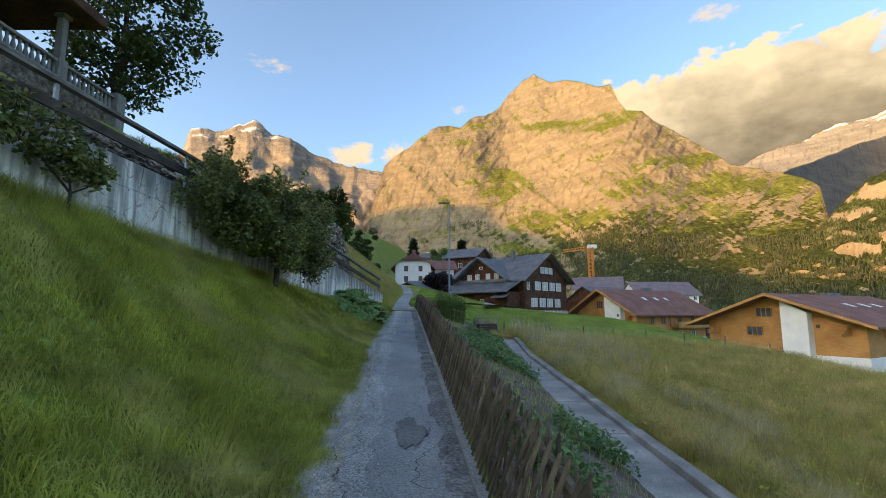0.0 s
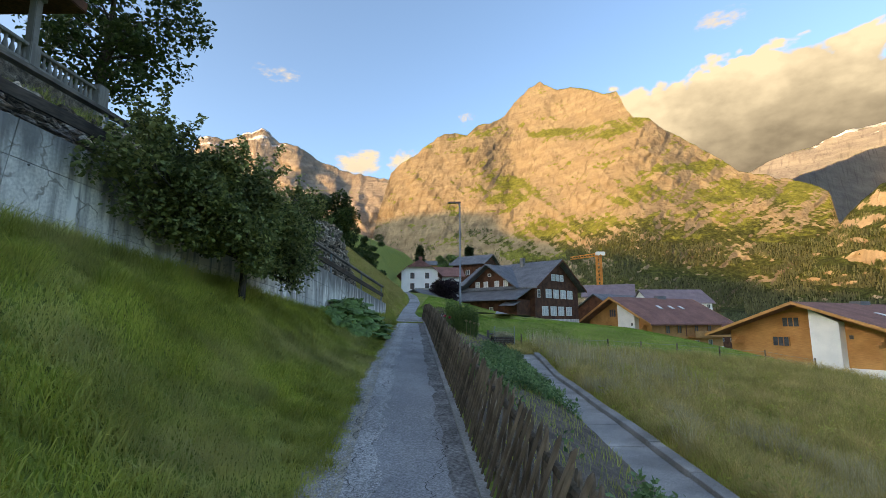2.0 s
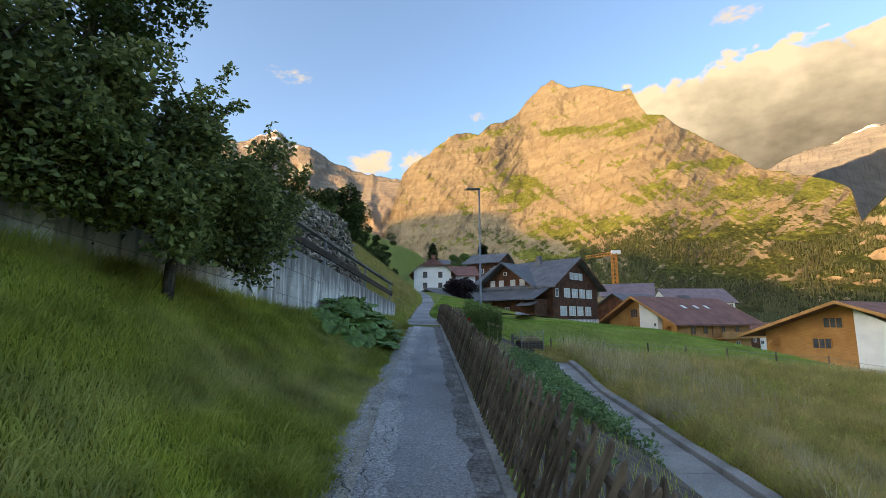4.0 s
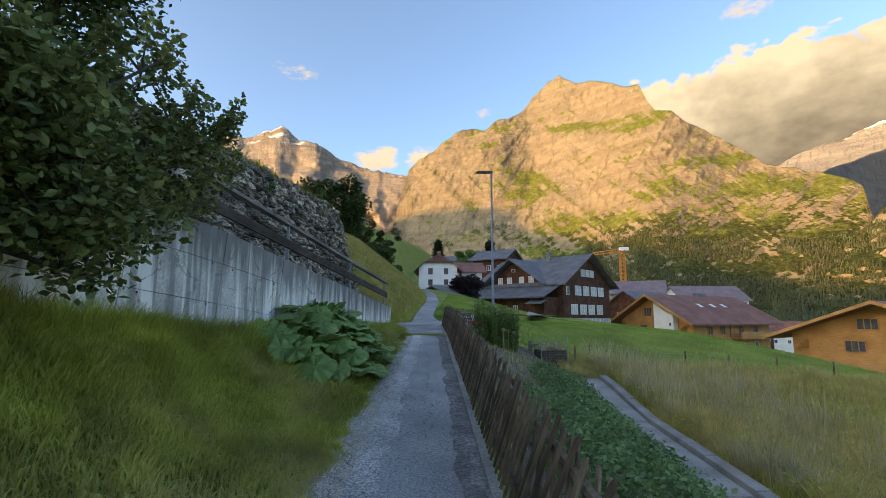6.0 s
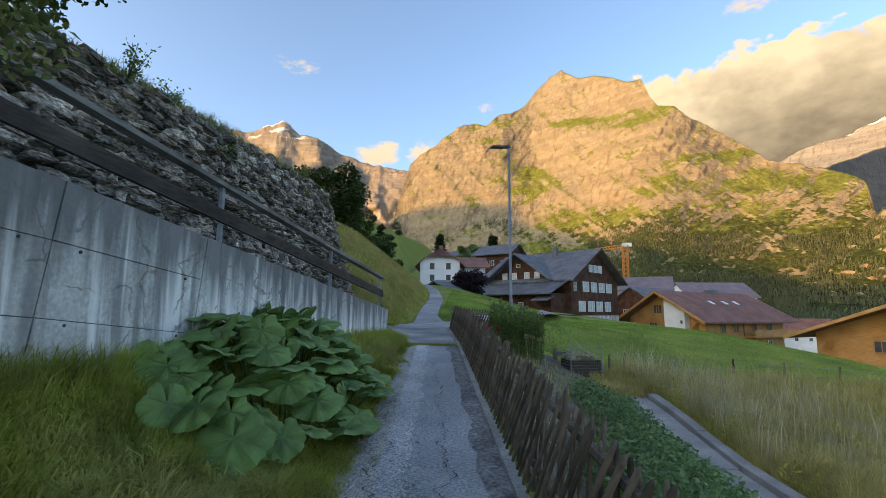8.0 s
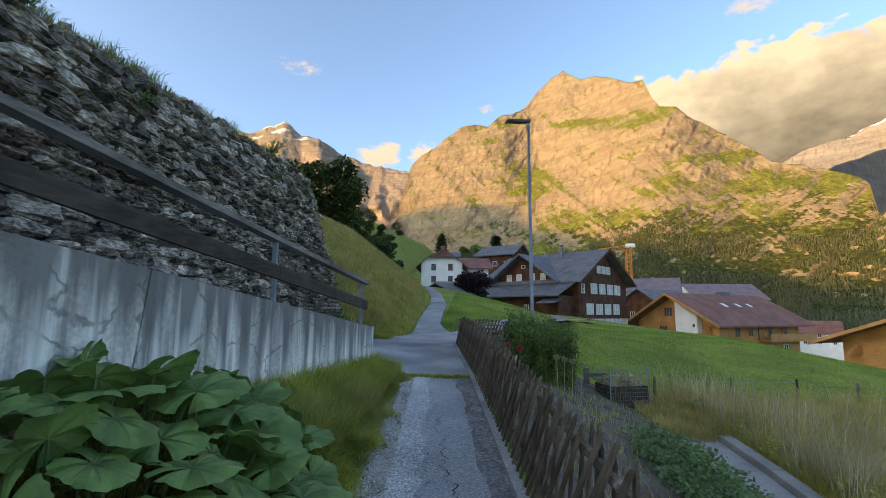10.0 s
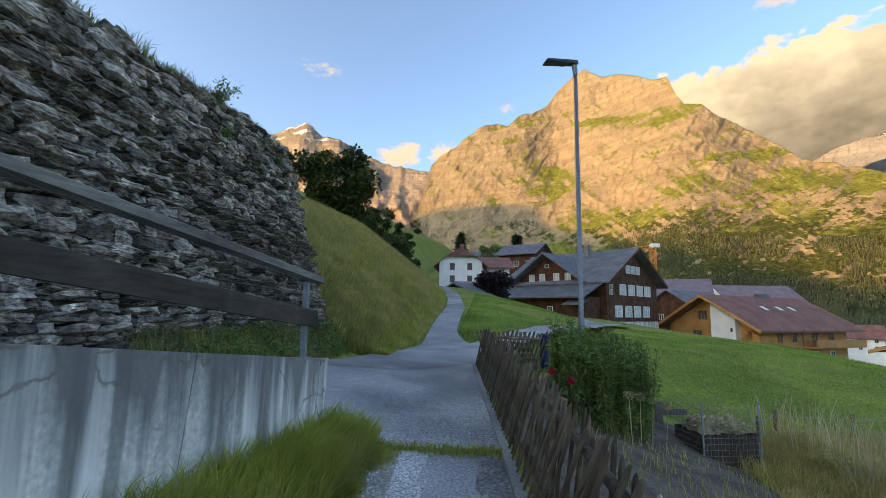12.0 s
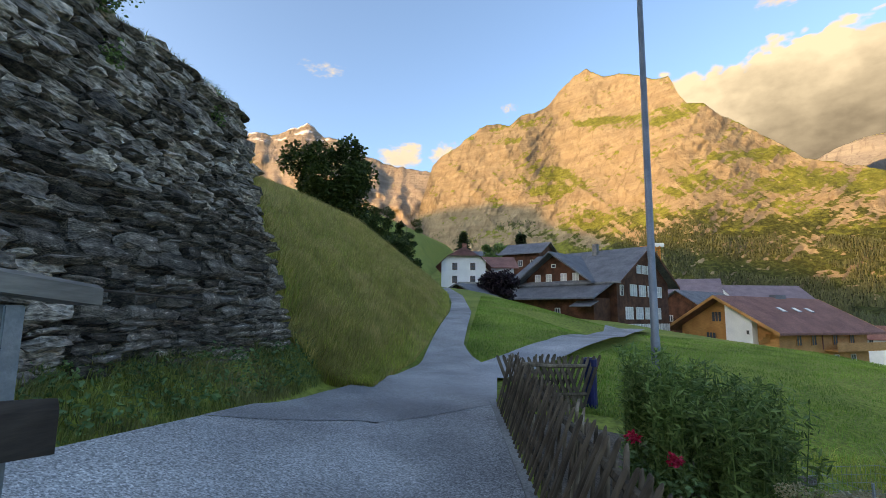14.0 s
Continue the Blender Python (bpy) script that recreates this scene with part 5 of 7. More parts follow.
# dark chalet
def dark_chalet():
    h = empty("chalet")
    Lx, W, ez, pz = 17.5, 16.0, 5.2, 10.0
    bm = bmesh.new()
    gable_body(bm, -Lx, 0, 0, W, -1.5, ez, pz)
    part("wall", bm, M["dark_timber"], h)
    gable_roof(h, -Lx, 0, 0, W, ez, pz, 1.3, "slate_roof", trim="dark_timber")
    # cross gable towards the front
    bm = bmesh.new()
    c0, c1, cz, cp = -14.6, -4.0, 5.6, 9.2
    cm = (c0 + c1) / 2
    a = [bm.verts.new(p) for p in ((c0, -0.6, 3.2), (c1, -0.6, 3.2), (c1, -0.6, cz), (cm, -0.6, cp), (c0, -0.6, cz))]
    b = [bm.verts.new(p) for p in ((c0, 7.5, 3.2), (c1, 7.5, 3.2), (c1, 7.5, cz), (cm, 7.5, cp), (c0, 7.5, cz))]
    bm.faces.new(a)
    bm.faces.new(b[::-1])
    for i in range(5):
        bm.faces.new((a[i], b[i], b[(i + 1) % 5], a[(i + 1) % 5]))
    bmesh.ops.recalc_face_normals(bm, faces=list(bm.faces))
    part("gable_wall", bm, M["dark_timber"], h)
    k = (cp - cz) / (cm - c0)
    for xl in (c0 - 1.5, c1 + 1.5):
        bm = roof_slab(0.2 - 1.6, 7.6, xl, cz - k * 1.5, cm, cp, 0.26)
        for v in bm.verts:
            v.co = Vector((v.co.y, v.co.x - 0.8 if v.co.x < 0 else v.co.x, v.co.z))
        bmesh.ops.recalc_face_normals(bm, faces=list(bm.faces))
        part("gable_roof", bm, M["slate_roof"], h)
    # lean-to over the front
    bm = box_bm(-17.0, -1.0, -4.2, 0, -1.5, 2.5)
    part("lean_to_wall", bm, M["dark_timber"], h)
    part("lean_to_roof", roof_slab(-18.2, -0.2, -5.6, 2.3, 0.1, 4.7, 0.2), M["slate_roof"], h)
    for x in (-12.4, -10.4, -7.8, -5.8):
        window(h, Matrix.Translation((x, -0.62, 5.0)), 0.85, 1.15, 2, 2, pane="curtain")
    window(h, Matrix.Translation((-9.5, -0.62, 7.2)), 0.6, 0.4, 1)
    part("eave_beam", box_bm(-16.9, -16.5, -5.2, -4.8, -1.2, 2.4), M["white_plaster"], h, "white corner post")
    window(h, Matrix.Translation((-6.5, -4.22, 0.3)), 0.7, 0.8, 2)
    # side with rows of white windows
    for z, ys, w, hh in ((-0.2, (3.2, 6.2, 9.0, 12.0), 1.9, 1.55), (3.0, (4.6, 7.3, 10.0, 12.6), 1.8, 1.5), (6.3, (6.4, 8.0, 9.6), 1.1, 1.1)):
        for y in ys:
            window(h, Matrix.Translation((0.02, y, z)) @ RIGHT, w, hh, 3, 2, pane="curtain")
    window(h, Matrix.Translation((0.02, 1.2, 3.0)) @ RIGHT, 0.7, 1.3, 2, 2)
    part("plinth", box_bm(-Lx - 0.05, 0.06, -0.05, W + 0.05, -2.2, -0.9), M["concrete"], h)
    part("chimney", box_bm(-7.3, -6.5, 6.4, 7.2, 8.6, 11.2, 0.05), M["concrete_core"], h)
    part("awning", roof_slab(-3.4, -0.3, -6.2, 1.3, -4.2, 2.0, 0.1), M["slate_roof"], h)
    return h


place(tagged(dark_chalet(), "large dark-timbered chalet with slate roof and white windows", "house"), pose(15.2, 85.0, 2.6, 0, 0, -42))


def brown_chalet(scale):
    """Wide-roofed holiday chalet of orange timber; its gable faces -x, its long side -y."""
    h = empty("chalet")
    L, W, ez, pz = 20.0, 14.0, 0.3, 4.3
    bm = bmesh.new()
    gable_body(bm, 0, L, 0, W, -4.6, ez, pz)
    part("wall", bm, M["orange_timber"], h)
    part("plinth", box_bm(-0.06, L + 0.06, -0.06, W + 0.06, -7.5, -4.55), M["white_plaster"], h)
    gable_roof(h, 0, L, 0, W, ez, pz, 1.5, "brown_roof", trim="orange_timber", over_gable=2.2)
    # white stair tower bay on the gable
    bm = bmesh.new()
    v = [bm.verts.new(p) for p in ((-1.1, 2.6, -6.5), (-1.1, 6.2, -6.5), (-1.1, 6.2, 3.5), (-1.1, 2.6, 1.6), (0.1, 2.6, -6.5), (0.1, 6.2, -6.5), (0.1, 6.2, 3.5), (0.1, 2.6, 1.6))]
    for f in ((0, 3, 2, 1), (4, 5, 6, 7), (0, 1, 5, 4), (1, 2, 6, 5), (2, 3, 7, 6), (3, 0, 4, 7)):
        bm.faces.new([v[i] for i in f])
    bmesh.ops.recalc_face_normals(bm, faces=list(bm.faces))
    part("white_bay", bm, M["white_plaster"], h, "white plastered bay")
    part("lantern", box_bm(-1.25, -1.1, 3.0, 3.25, -0.6, -0.1), M["lamp_head"], h)
    # carved brackets under the eaves
    for y, s in ((W - 1.2, 1), (1.2, -1)):
        for k in range(3):
            part("bracket", box_bm(-2.0 + 0.55 * k, -0.02, y - 0.11, y + 0.11, -1.15 + 0.36 * k - 0.5, -0.75 + 0.36 * k - 0.5, 0.03), M["orange_timber"], h)
    for x in (4.0, 7.2, 12.0, 16.0):
        window(h, Matrix.Translation((x, -0.02, -1.9)), 1.0, 1.25, 2, 1, "orange_timber")
        window(h, Matrix.Translation((x, -0.02, -4.4)), 1.0, 1.1, 2, 1, "window_white")
    for y, z in ((9.2, -1.9), (8.2, 1.0)):
        window(h, Matrix.Translation((-0.02, y, z)) @ LEFT, 1.4, 1.3, 3, 1, "orange_timber")
    # balcony on the long side
    part("balcony", box_bm(9.5, L + 2.0, -1.5, -0.02, -2.75, -2.55), M["orange_timber"], h)
    part("balcony_front", box_bm(9.5, L + 2.0, -1.55, -1.48, -2.55, -1.6), M["orange_timber"], h)
    part("drainpipe", box_bm(9.0, 9.12, -0.16, -0.04, -2.5, 0.2, 0.02), M["brown_roof"], h)
    # skylights in the near slope
    k = (pz - ez) / (W / 2)
    tilt = Matrix.Rotation(math.atan(k), 4, "X")
    for x in (7.0, 10.4, 13.4):
        m = Matrix.Translation((x, 3.6, ez + k * 3.6 + 0.32)) @ tilt
        sk = part("skylight", box_bm(-0.45, 0.45, -0.6, 0.6, 0, 0.10, 0.02, m), M["galvanised"], h, "metal-framed roof window")
        part("pane", box_bm(-0.38, 0.38, -0.52, 0.52, 0.09, 0.112, 0, m), M["window_white"], sk)
    part("chimney", box_bm(11.0, 13.4, 6.6, 7.6, 4.0, 5.0, 0.05), M["slate_roof"], h)
    h.scale = (scale,) * 3
    return h


ch1 = brown_chalet(1.06)
place(tagged(ch1, "orange timber chalet with wide brown roof below the lawn", "house", group="brown-roofed chalets"), pose(36.5, 87.5, 1.1, 0, 0, 30) @ Matrix.Scale(1.06, 4))
ch2 = copy_thing(ch1, pose(46.2, 49.6, -0.1, 0, 0, 30))
ch2.scale = (1.25, 1.25, 0.80)
tagged(ch2, "orange timber chalet with wide brown roof and white bay")
for ob in ch2.children:
    if ob.name.startswith("white_bay"):
        ob.scale.y, ob.location.y = 0.62, 2.36


# white house uphill
def white_house():
    h = empty("house")
    bm = bmesh.new()
    gable_body(bm, -0.0, 7.9, 0, 11, -4, 4.2, 4.21)
    part("wall", bm, M["white_plaster"], h)
    # half-hipped roof
    bm = bmesh.new()
    v = [bm.verts.new(p) for p in ((-1.0, -1.0, 3.0), (8.9, -1.0, 3.0), (8.9, 12, 3.0), (-1.0, 12, 3.0), (1.1, -0.9, 5.0), (6.8, -0.9, 5.0), (3.95, 2.6, 7.1), (3.95, 12, 7.1))]
    for f in ((0, 4, 6, 7, 3), (1, 2, 7, 6, 5), (4, 5, 6)):
        bm.faces.new([v[i] for i in f])
    bmesh.ops.solidify(bm, geom=list(bm.faces), thickness=0.25)
    part("roof", bm, M["brown_roof"], h)
    bm = bmesh.new()
    v = [bm.verts.new(p) for p in ((0, -0.01, 4.2), (7.9, -0.01, 4.2), (6.7, -0.01, 5.1), (1.2, -0.01, 5.1), (0, 0.4, 4.2), (7.9, 0.4, 4.2), (6.7, 0.4, 5.1), (1.2, 0.4, 5.1))]
    for f in ((0, 1, 2, 3), (7, 6, 5, 4), (0, 3, 7, 4), (1, 5, 6, 2), (3, 2, 6, 7)):
        bm.faces.new([v[i] for i in f])
    part("gable_wall", bm, M["white_plaster"], h)
    for x in (2.4, 5.6):
        for z in (2.6, 0.3):
            window(h, Matrix.Translation((x, -0.02, z)), 0.75, 1.1, 2, 2, "dark_timber")
    part("balcony", box_bm(3.0, 8.2, -1.2, 0, -0.6, -0.45), M["concrete"], h)
    part("balcony_rail", box_bm(3.0, 8.2, -1.2, -1.1, -0.45, 0.35), M["concrete_strip"], h)
    part("door", box_bm(6.2, 7.4, -0.05, 0.05, -2.8, -0.7), M["dark_timber"], h)
    part("chimney", box_bm(3.6, 4.4, 4.0, 4.8, 6.6, 7.9, 0.04), M["brown_roof"], h)
    return h


place(tagged(white_house(), "white plastered house with half-hipped brown roof", "house"), pose(-10.4, 103.5, 8.0, 0, 0, 2))


def plain_house(label, m, L, W, ez, pz, wall, roof, rows=((1.0, 4),), frame_mat="window_white", z0=-6):
    h = empty("house")
    bm = bmesh.new()
    gable_body(bm, 0, L, 0, W, z0, ez, pz)
    part("wall", bm, M[wall], h)
    gable_roof(h, 0, L, 0, W, ez, pz, 0.9, roof, 0.22)
    for z, n in rows:
        for k in range(n):
            window(h, Matrix.Translation((L * (k + 0.5) / n, -0.02, z)), 1.0, 1.2, 2, 1, frame_mat)
    for y in (W * 0.3, W * 0.65):
        window(h, Matrix.Translation((-0.02, y, ez * 0.4)) @ LEFT, 1.0, 1.2, 2, 1, frame_mat)
    return place(tagged(h, label, "house"), m)


plain_house("brown-roofed annex behind the white house", pose(-4.6, 112, 8.4, 0, 0, 8), 7.5, 9, 3.6, 5.8, "white_plaster", "brown_roof")
plain_house("dark timber chalet with grey roof uphill", pose(1.0, 128, 12.6, 0, 0, -30), 9, 9, 3.8, 6.2, "dark_timber", "slate_roof", ((0.8, 3),))
plain_house("far hillside chalet with a pale base", pose(-22, 215, ground_z(-22, 215) + 0.5, 0, 0, -20), 9, 8, 3.5, 5.6, "dark_timber", "slate_roof", ((0.6, 3),))
plain_house("far low chalet with a grey roof", pose(-13, 210, ground_z(-13, 210) - 1.0, 0, 0, 5), 13, 8, 3.0, 5.0, "orange_timber", "slate_roof", ((0.6, 4),))
plain_house("small dark shed with grey roof beside the chalet", pose(-3.2, 76, 3.6, 0, 0, 55), 4.5, 5, 1.6, 2.7, "dark_timber", "slate_roof", ((0.2, 1),), z0=-1.5)
plain_house("large pale apartment house with purple-grey roof", pose(68, 163, 1.5, 0, 0, 3), 21, 15, 6.0, 10.5, "white_plaster", "purple_roof", ((1.5, 8), (4.0, 8)))
plain_house("pink-plastered house with balconies", pose(42, 150, 2.0, 0, 0, -20), 14, 12, 7.0, 10.5, "pink_plaster", "purple_roof", ((0.8, 4), (3.8, 4)))
plain_house("dark timber house with blue-grey metal roof", pose(42, 122, 0.0, 0, 0, 38), 17, 12, 4.4, 8.2, "dark_timber", "slate_roof", ((1.5, 5),))
rv2 = random.Random(12)
for k in range(14):
    x = 80 + k * 13 + rv2.uniform(-5, 5)
    y = 150 + rv2.uniform(-15, 60) + k * 2
    plain_house("village chalet with a dark roof down the valley", pose(x, y, -9 + rv2.uniform(-1.5, 1.5) + (y - 150) * 0.03, 0, 0, rv2.uniform(-35, 40)), rv2.uniform(11, 18), rv2.uniform(9, 12), 5.0, 9.0,
                rv2.choice(("white_plaster", "dark_timber", "orange_timber")), rv2.choice(("slate_roof", "brown_roof", "slate_roof")), ((0.8, 4), (3.3, 4)))

# tower crane
crane = tagged(empty("tower_crane"), "orange tower crane on a far building site", "crane")
CX, CY = 118.5, 379.0
bm = bmesh.new()
for sx in (-1, 1):
    for sy in (-1, 1):
        add_box(bm, CX + sx * 1.6 - 0.35, CX + sx * 1.6 + 0.35, CY + sy * 1.6 - 0.35, CY + sy * 1.6 + 0.35, -16, 53)
for k in range(22):
    z = -15 + k * 3.1
    add_box(bm, CX - 1.6, CX + 1.6, CY - 1.75, CY - 1.45, z, z + 0.4)
    add_box(bm, CX - 1.6, CX + 1.6, CY + 1.45, CY + 1.75, z, z + 0.4)
    add_tube(bm, [(CX - 1.6, CY - 1.6, z), (CX + 1.6, CY - 1.6, z + 3.1)], [0.22, 0.22], 4)
part("mast", bm, M["crane"], crane)
bm = bmesh.new()
for dz, dy in ((0, -1), (0, 1), (2.2, 0)):
    add_tube(bm, [(CX + 5.5, CY + dy, 53 + dz), (CX - 21, CY + 5 + dy, 50 + dz * 0.8)], [0.4, 0.35], 5)
for k in range(12):
    f0, f1 = k / 12, (k + 0.5) / 12
    add_tube(bm, [(CX + 4 - 25 * f0, CY - 1 + 5 * f0, 53 - 3 * f0), (CX + 4 - 25 * f1, CY + 5 * f1, 55 - 3.3 * f1)], [0.25, 0.25], 4)
part("jib", bm, M["crane"], crane)
part("cab", box_bm(CX - 2, CX + 5, CY - 1.5, CY + 1.5, 52.5, 55.5, 0.3), M["window_white"], crane, "pale operator cab and counterweight")


# ---- trees ----
def limb_tree(name, label, base, height, spread, n_leaf, leaf, material, seed, trunk_r, clumps=26, first=0.3, squash=0.75, category="tree", lean_x=0.0, lean_y=0.0):
    r = random.Random(seed)
    t = tagged(empty(name), label, category)
    b = Vector(base)
    bm = bmesh.new()
    pts = [b + Vector((lean_x * f, lean_y * f, height * 0.8 * f)) + Vector((r.uniform(-1, 1), r.uniform(-1, 1), 0)) * 0.03 * height * f for f in (-0.05, 0.15, 0.35, 0.55, 0.75, 1.0)]
    add_tube(bm, pts, [trunk_r * k for k in (1.25, 1.0, 0.8, 0.6, 0.4, 0.12)], 8)
    tips = []
    for k in range(clumps):
        f = first + (1 - first) * (k + 0.5) / clumps
        i = min(int(f * 5), 4)
        s = pts[i].lerp(pts[i + 1], f * 5 - i)
        a = k * 2.399 + r.uniform(-0.4, 0.4)
        reach = spread * math.sin(math.pi * min(0.18 + 0.82 * (1 - f) ** 0.7, 0.95)) * r.uniform(0.55, 1.05)
        e = s + Vector((math.cos(a) * reach, math.sin(a) * reach, height * r.uniform(0.02, 0.16)))
        mid = s.lerp(e, 0.5) + Vector((0, 0, height * 0.03))
        add_tube(bm, [s, mid, e], [trunk_r * 0.35 * (1.1 - f), trunk_r * 0.2 * (1.1 - f) + 0.004, 0.005], 5)
        tips.append((mid.lerp(e, 0.7), f))
    part("trunk", bm, M["bark"], t, smooth=True)
    per = n_leaf // len(tips)
    co = np.concatenate([clump_points(p, spread * 0.36 * r.uniform(0.7, 1.25), per, squash, 0.3) for p, f in tips])
    leaves("crown", co, leaf * rng.uniform(0.6, 1.3, len(co)), material, t)
    return t


def conifer(label, base, height, width, seed, n=2600):
    t = tagged(empty("conifer"), label, "tree")
    b = Vector(base)
    bm = bmesh.new()
    add_tube(bm, [b - Vector((0, 0, 0.5)), b + Vector((0, 0, height))], [height * 0.022, 0.02], 6)
    part("trunk", bm, M["bark"], t)
    r = np.random.default_rng(seed)
    f = r.random(n) ** 0.8
    a = np.floor(r.random(n) * 9) * 0.7 + f * 40 + r.normal(0, 0.2, n)
    rad = width * (1 - f) ** 0.9 * (0.25 + 0.75 * r.random(n) ** 0.6) * (0.75 + 0.25 * np.sin(f * 60))
    co = np.c_[b.x + np.cos(a) * rad, b.y + np.sin(a) * rad, b.z + height * (0.06 + 0.94 * f) - rad * 0.35]
    leaves("crown", co, height * 0.05 * r.uniform(0.6, 1.3, n), M["conifer"], t, length=2.0, up=0.8)
    return t


# apple tree trained along the wall
def apple_tree(base, tips, n_leaf, leaf, label, seed, girth=1.0):
    r = random.Random(seed)
    t = tagged(empty("apple_tree"), label, "tree")
    b = Vector(base)
    bm = bmesh.new()
    fork = b + Vector((0.0, 0.05, 0.75 * girth))
    add_tube(bm, [b - Vector((0, 0, 0.2)), b + Vector((0.03, 0.0, 0.4 * girth)), fork], [0.085 * girth, 0.065 * girth, 0.06 * girth], 9)
    cl = []
    for p, rad in tips:
        e = Vector(p)
        mid = fork.lerp(e, 0.5) + Vector((0, 0, 0.12 * r.uniform(-1, 1.5)))
        add_tube(bm, [fork, mid, e], [0.042 * girth, 0.026 * girth, 0.006], 6)
        for q in (0.45, 0.75, 1.0):
            c = fork.lerp(e, q) + Vector((r.uniform(-0.1, 0.1), r.uniform(-0.15, 0.15), 0.05))
            cl.append((c, rad * (0.62 + 0.22 * q)))
        for _ in range(7):
            s = mid.lerp(e, r.random())
            o = s + Vector((r.uniform(-0.3, 0.35), r.uniform(-0.5, 0.5), r.uniform(0.1, 0.75))) * (0.6 + rad)
            add_tube(bm, [s, o], [0.012, 0.003], 4)
            for q in (0.4, 0.65, 0.85, 1.0):
                cl.append((s.lerp(o, q), rad * 0.24))
    part("trunk", bm, M["bark"], t, smooth=True)
    tot = sum(q[1] ** 2 for q in cl)
    co = np.concatenate([clump_points(c, q, max(int(n_leaf * q * q / tot), 8), 0.85, 0.15) for c, q in cl])
    leaves("crown", co, leaf * rng.uniform(0.6, 1.35, len(co)), M["apple_leaf"], t)
    return t


apple_tree((-3.62, 8.3, ground_z(-3.62, 8.3)), [((-3.75, 5.6, 3.5), 0.5), ((-4.0, 5.9, 4.0), 0.36), ((-3.4, 6.3, 3.3), 0.55), ((-3.4, 6.9, 3.9), 0.42), ((-3.1, 7.7, 3.4), 0.58), ((-3.3, 8.2, 3.95), 0.40),
             ((-2.95, 8.6, 3.2), 0.55), ((-3.1, 9.3, 3.3), 0.5), ((-3.0, 9.6, 2.7), 0.5), ((-3.1, 7.2, 2.8), 0.48), ((-3.6, 8.9, 3.8), 0.4), ((-2.75, 8.9, 2.5), 0.42), ((-3.7, 6.4, 2.85), 0.45), ((-3.2, 8.2, 2.45), 0.42), ((-3.0, 7.6, 2.35), 0.36), ((-2.9, 9.2, 2.15), 0.32), ((-3.4, 9.9, 2.5), 0.35), ((-2.75, 9.6, 4.05), 0.22), ((-3.3, 10.4, 4.3), 0.26), ((-3.35, 11.0, 4.2), 0.22), ((-3.5, 10.7, 3.6), 0.36), ((-3.6, 10.5, 3.15), 0.34), ((-3.3, 11.3, 3.6), 0.40), ((-3.4, 11.3, 3.15), 0.34), ((-3.2, 11.35, 4.0), 0.30), ((-4.05, 5.9, 3.0), 0.45), ((-4.0, 6.4, 2.8), 0.42), ((-4.15, 5.6, 3.4), 0.45), ((-3.85, 6.9, 2.75), 0.4), ((-4.1, 6.6, 3.6), 0.45), ((-4.0, 7.4, 3.3), 0.45), ((-4.1, 6.1, 4.1), 0.4)], 52000, 0.046,
           "bushy apple tree trained against the concrete wall", 3)
apple_tree((-4.55, 3.1, ground_z(-4.55, 3.1)), [((-4.6, 2.3, 3.35), 0.2), ((-4.45, 2.9, 3.3), 0.2), ((-4.4, 3.5, 3.2), 0.2), ((-4.65, 1.9, 3.5), 0.2)], 2200, 0.05, "small apple shrub at the foot of the wall", 5, 0.4)
limb_tree("maple_tree", "large dark maple beside the terrace", (-21.5, 27.5, 12.5), 16, 5.4, 9500, 0.22, M["maple_leaf"], 8, 0.45, 30, 0.25)
limb_tree("maple_tree", "round leafy tree on the hill crest", (-14.6, 56.0, 9.0), 8.2, 3.6, 16000, 0.20, M["maple_leaf"], 14, 0.25, 28, 0.12)
for k, (x, y, z, h, s) in enumerate(((-23, 137, 16, 13, 3.8), (-29.5, 136, 14, 11, 4.2), (-20.5, 112, 14, 8, 3.0), (-17.5, 96, 8.5, 6.0, 2.6), (-16.5, 90, 7, 4.5, 2.2), (-29, 120, 18, 9, 3.5), (-13.5, 88, 6, 3.5, 1.8))):
    limb_tree("tree", "dark leafy tree on the meadow slope", (x, y, ground_z(x, y) - 0.3), h, s, 5200, 0.26, M["maple_leaf"], 20 + k, 0.16, 18, 0.08)
limb_tree("copper_beech", "dark purple-leaved beech beside the white house", (-0.8, 80.0, ground_z(-0.8, 80) - 0.3), 5.2, 2.9, 9000, 0.20, M["purple_leaf"], 40, 0.15, 22, 0.05)
conifer("slim dark spruce behind the white house", (-8.6, 138, ground_z(-8.6, 138) - 0.2), 10.8, 3.0, 1)
conifer("tall dark spruce behind the chalet", (5.8, 138, ground_z(5.8, 138) - 0.2), 22.7 - ground_z(5.8, 138), 2.6, 2)
conifer("dark spruce by the far chalet", (-17, 205, ground_z(-17, 205) - 0.2), 11, 2.8, 3)
limb_tree("tree", "round green tree behind the roofs", (0.2, 150, ground_z(0.2, 150) - 0.3), 10, 4.5, 7000, 0.34, M["hedge_leaf"], 51, 0.2, 20, 0.05)
limb_tree("tree", "round green tree behind the dark chalet", (15, 160, ground_z(15, 160) - 0.3), 9, 3.2, 4000, 0.34, M["hedge_leaf"], 52, 0.2, 16, 0.05)

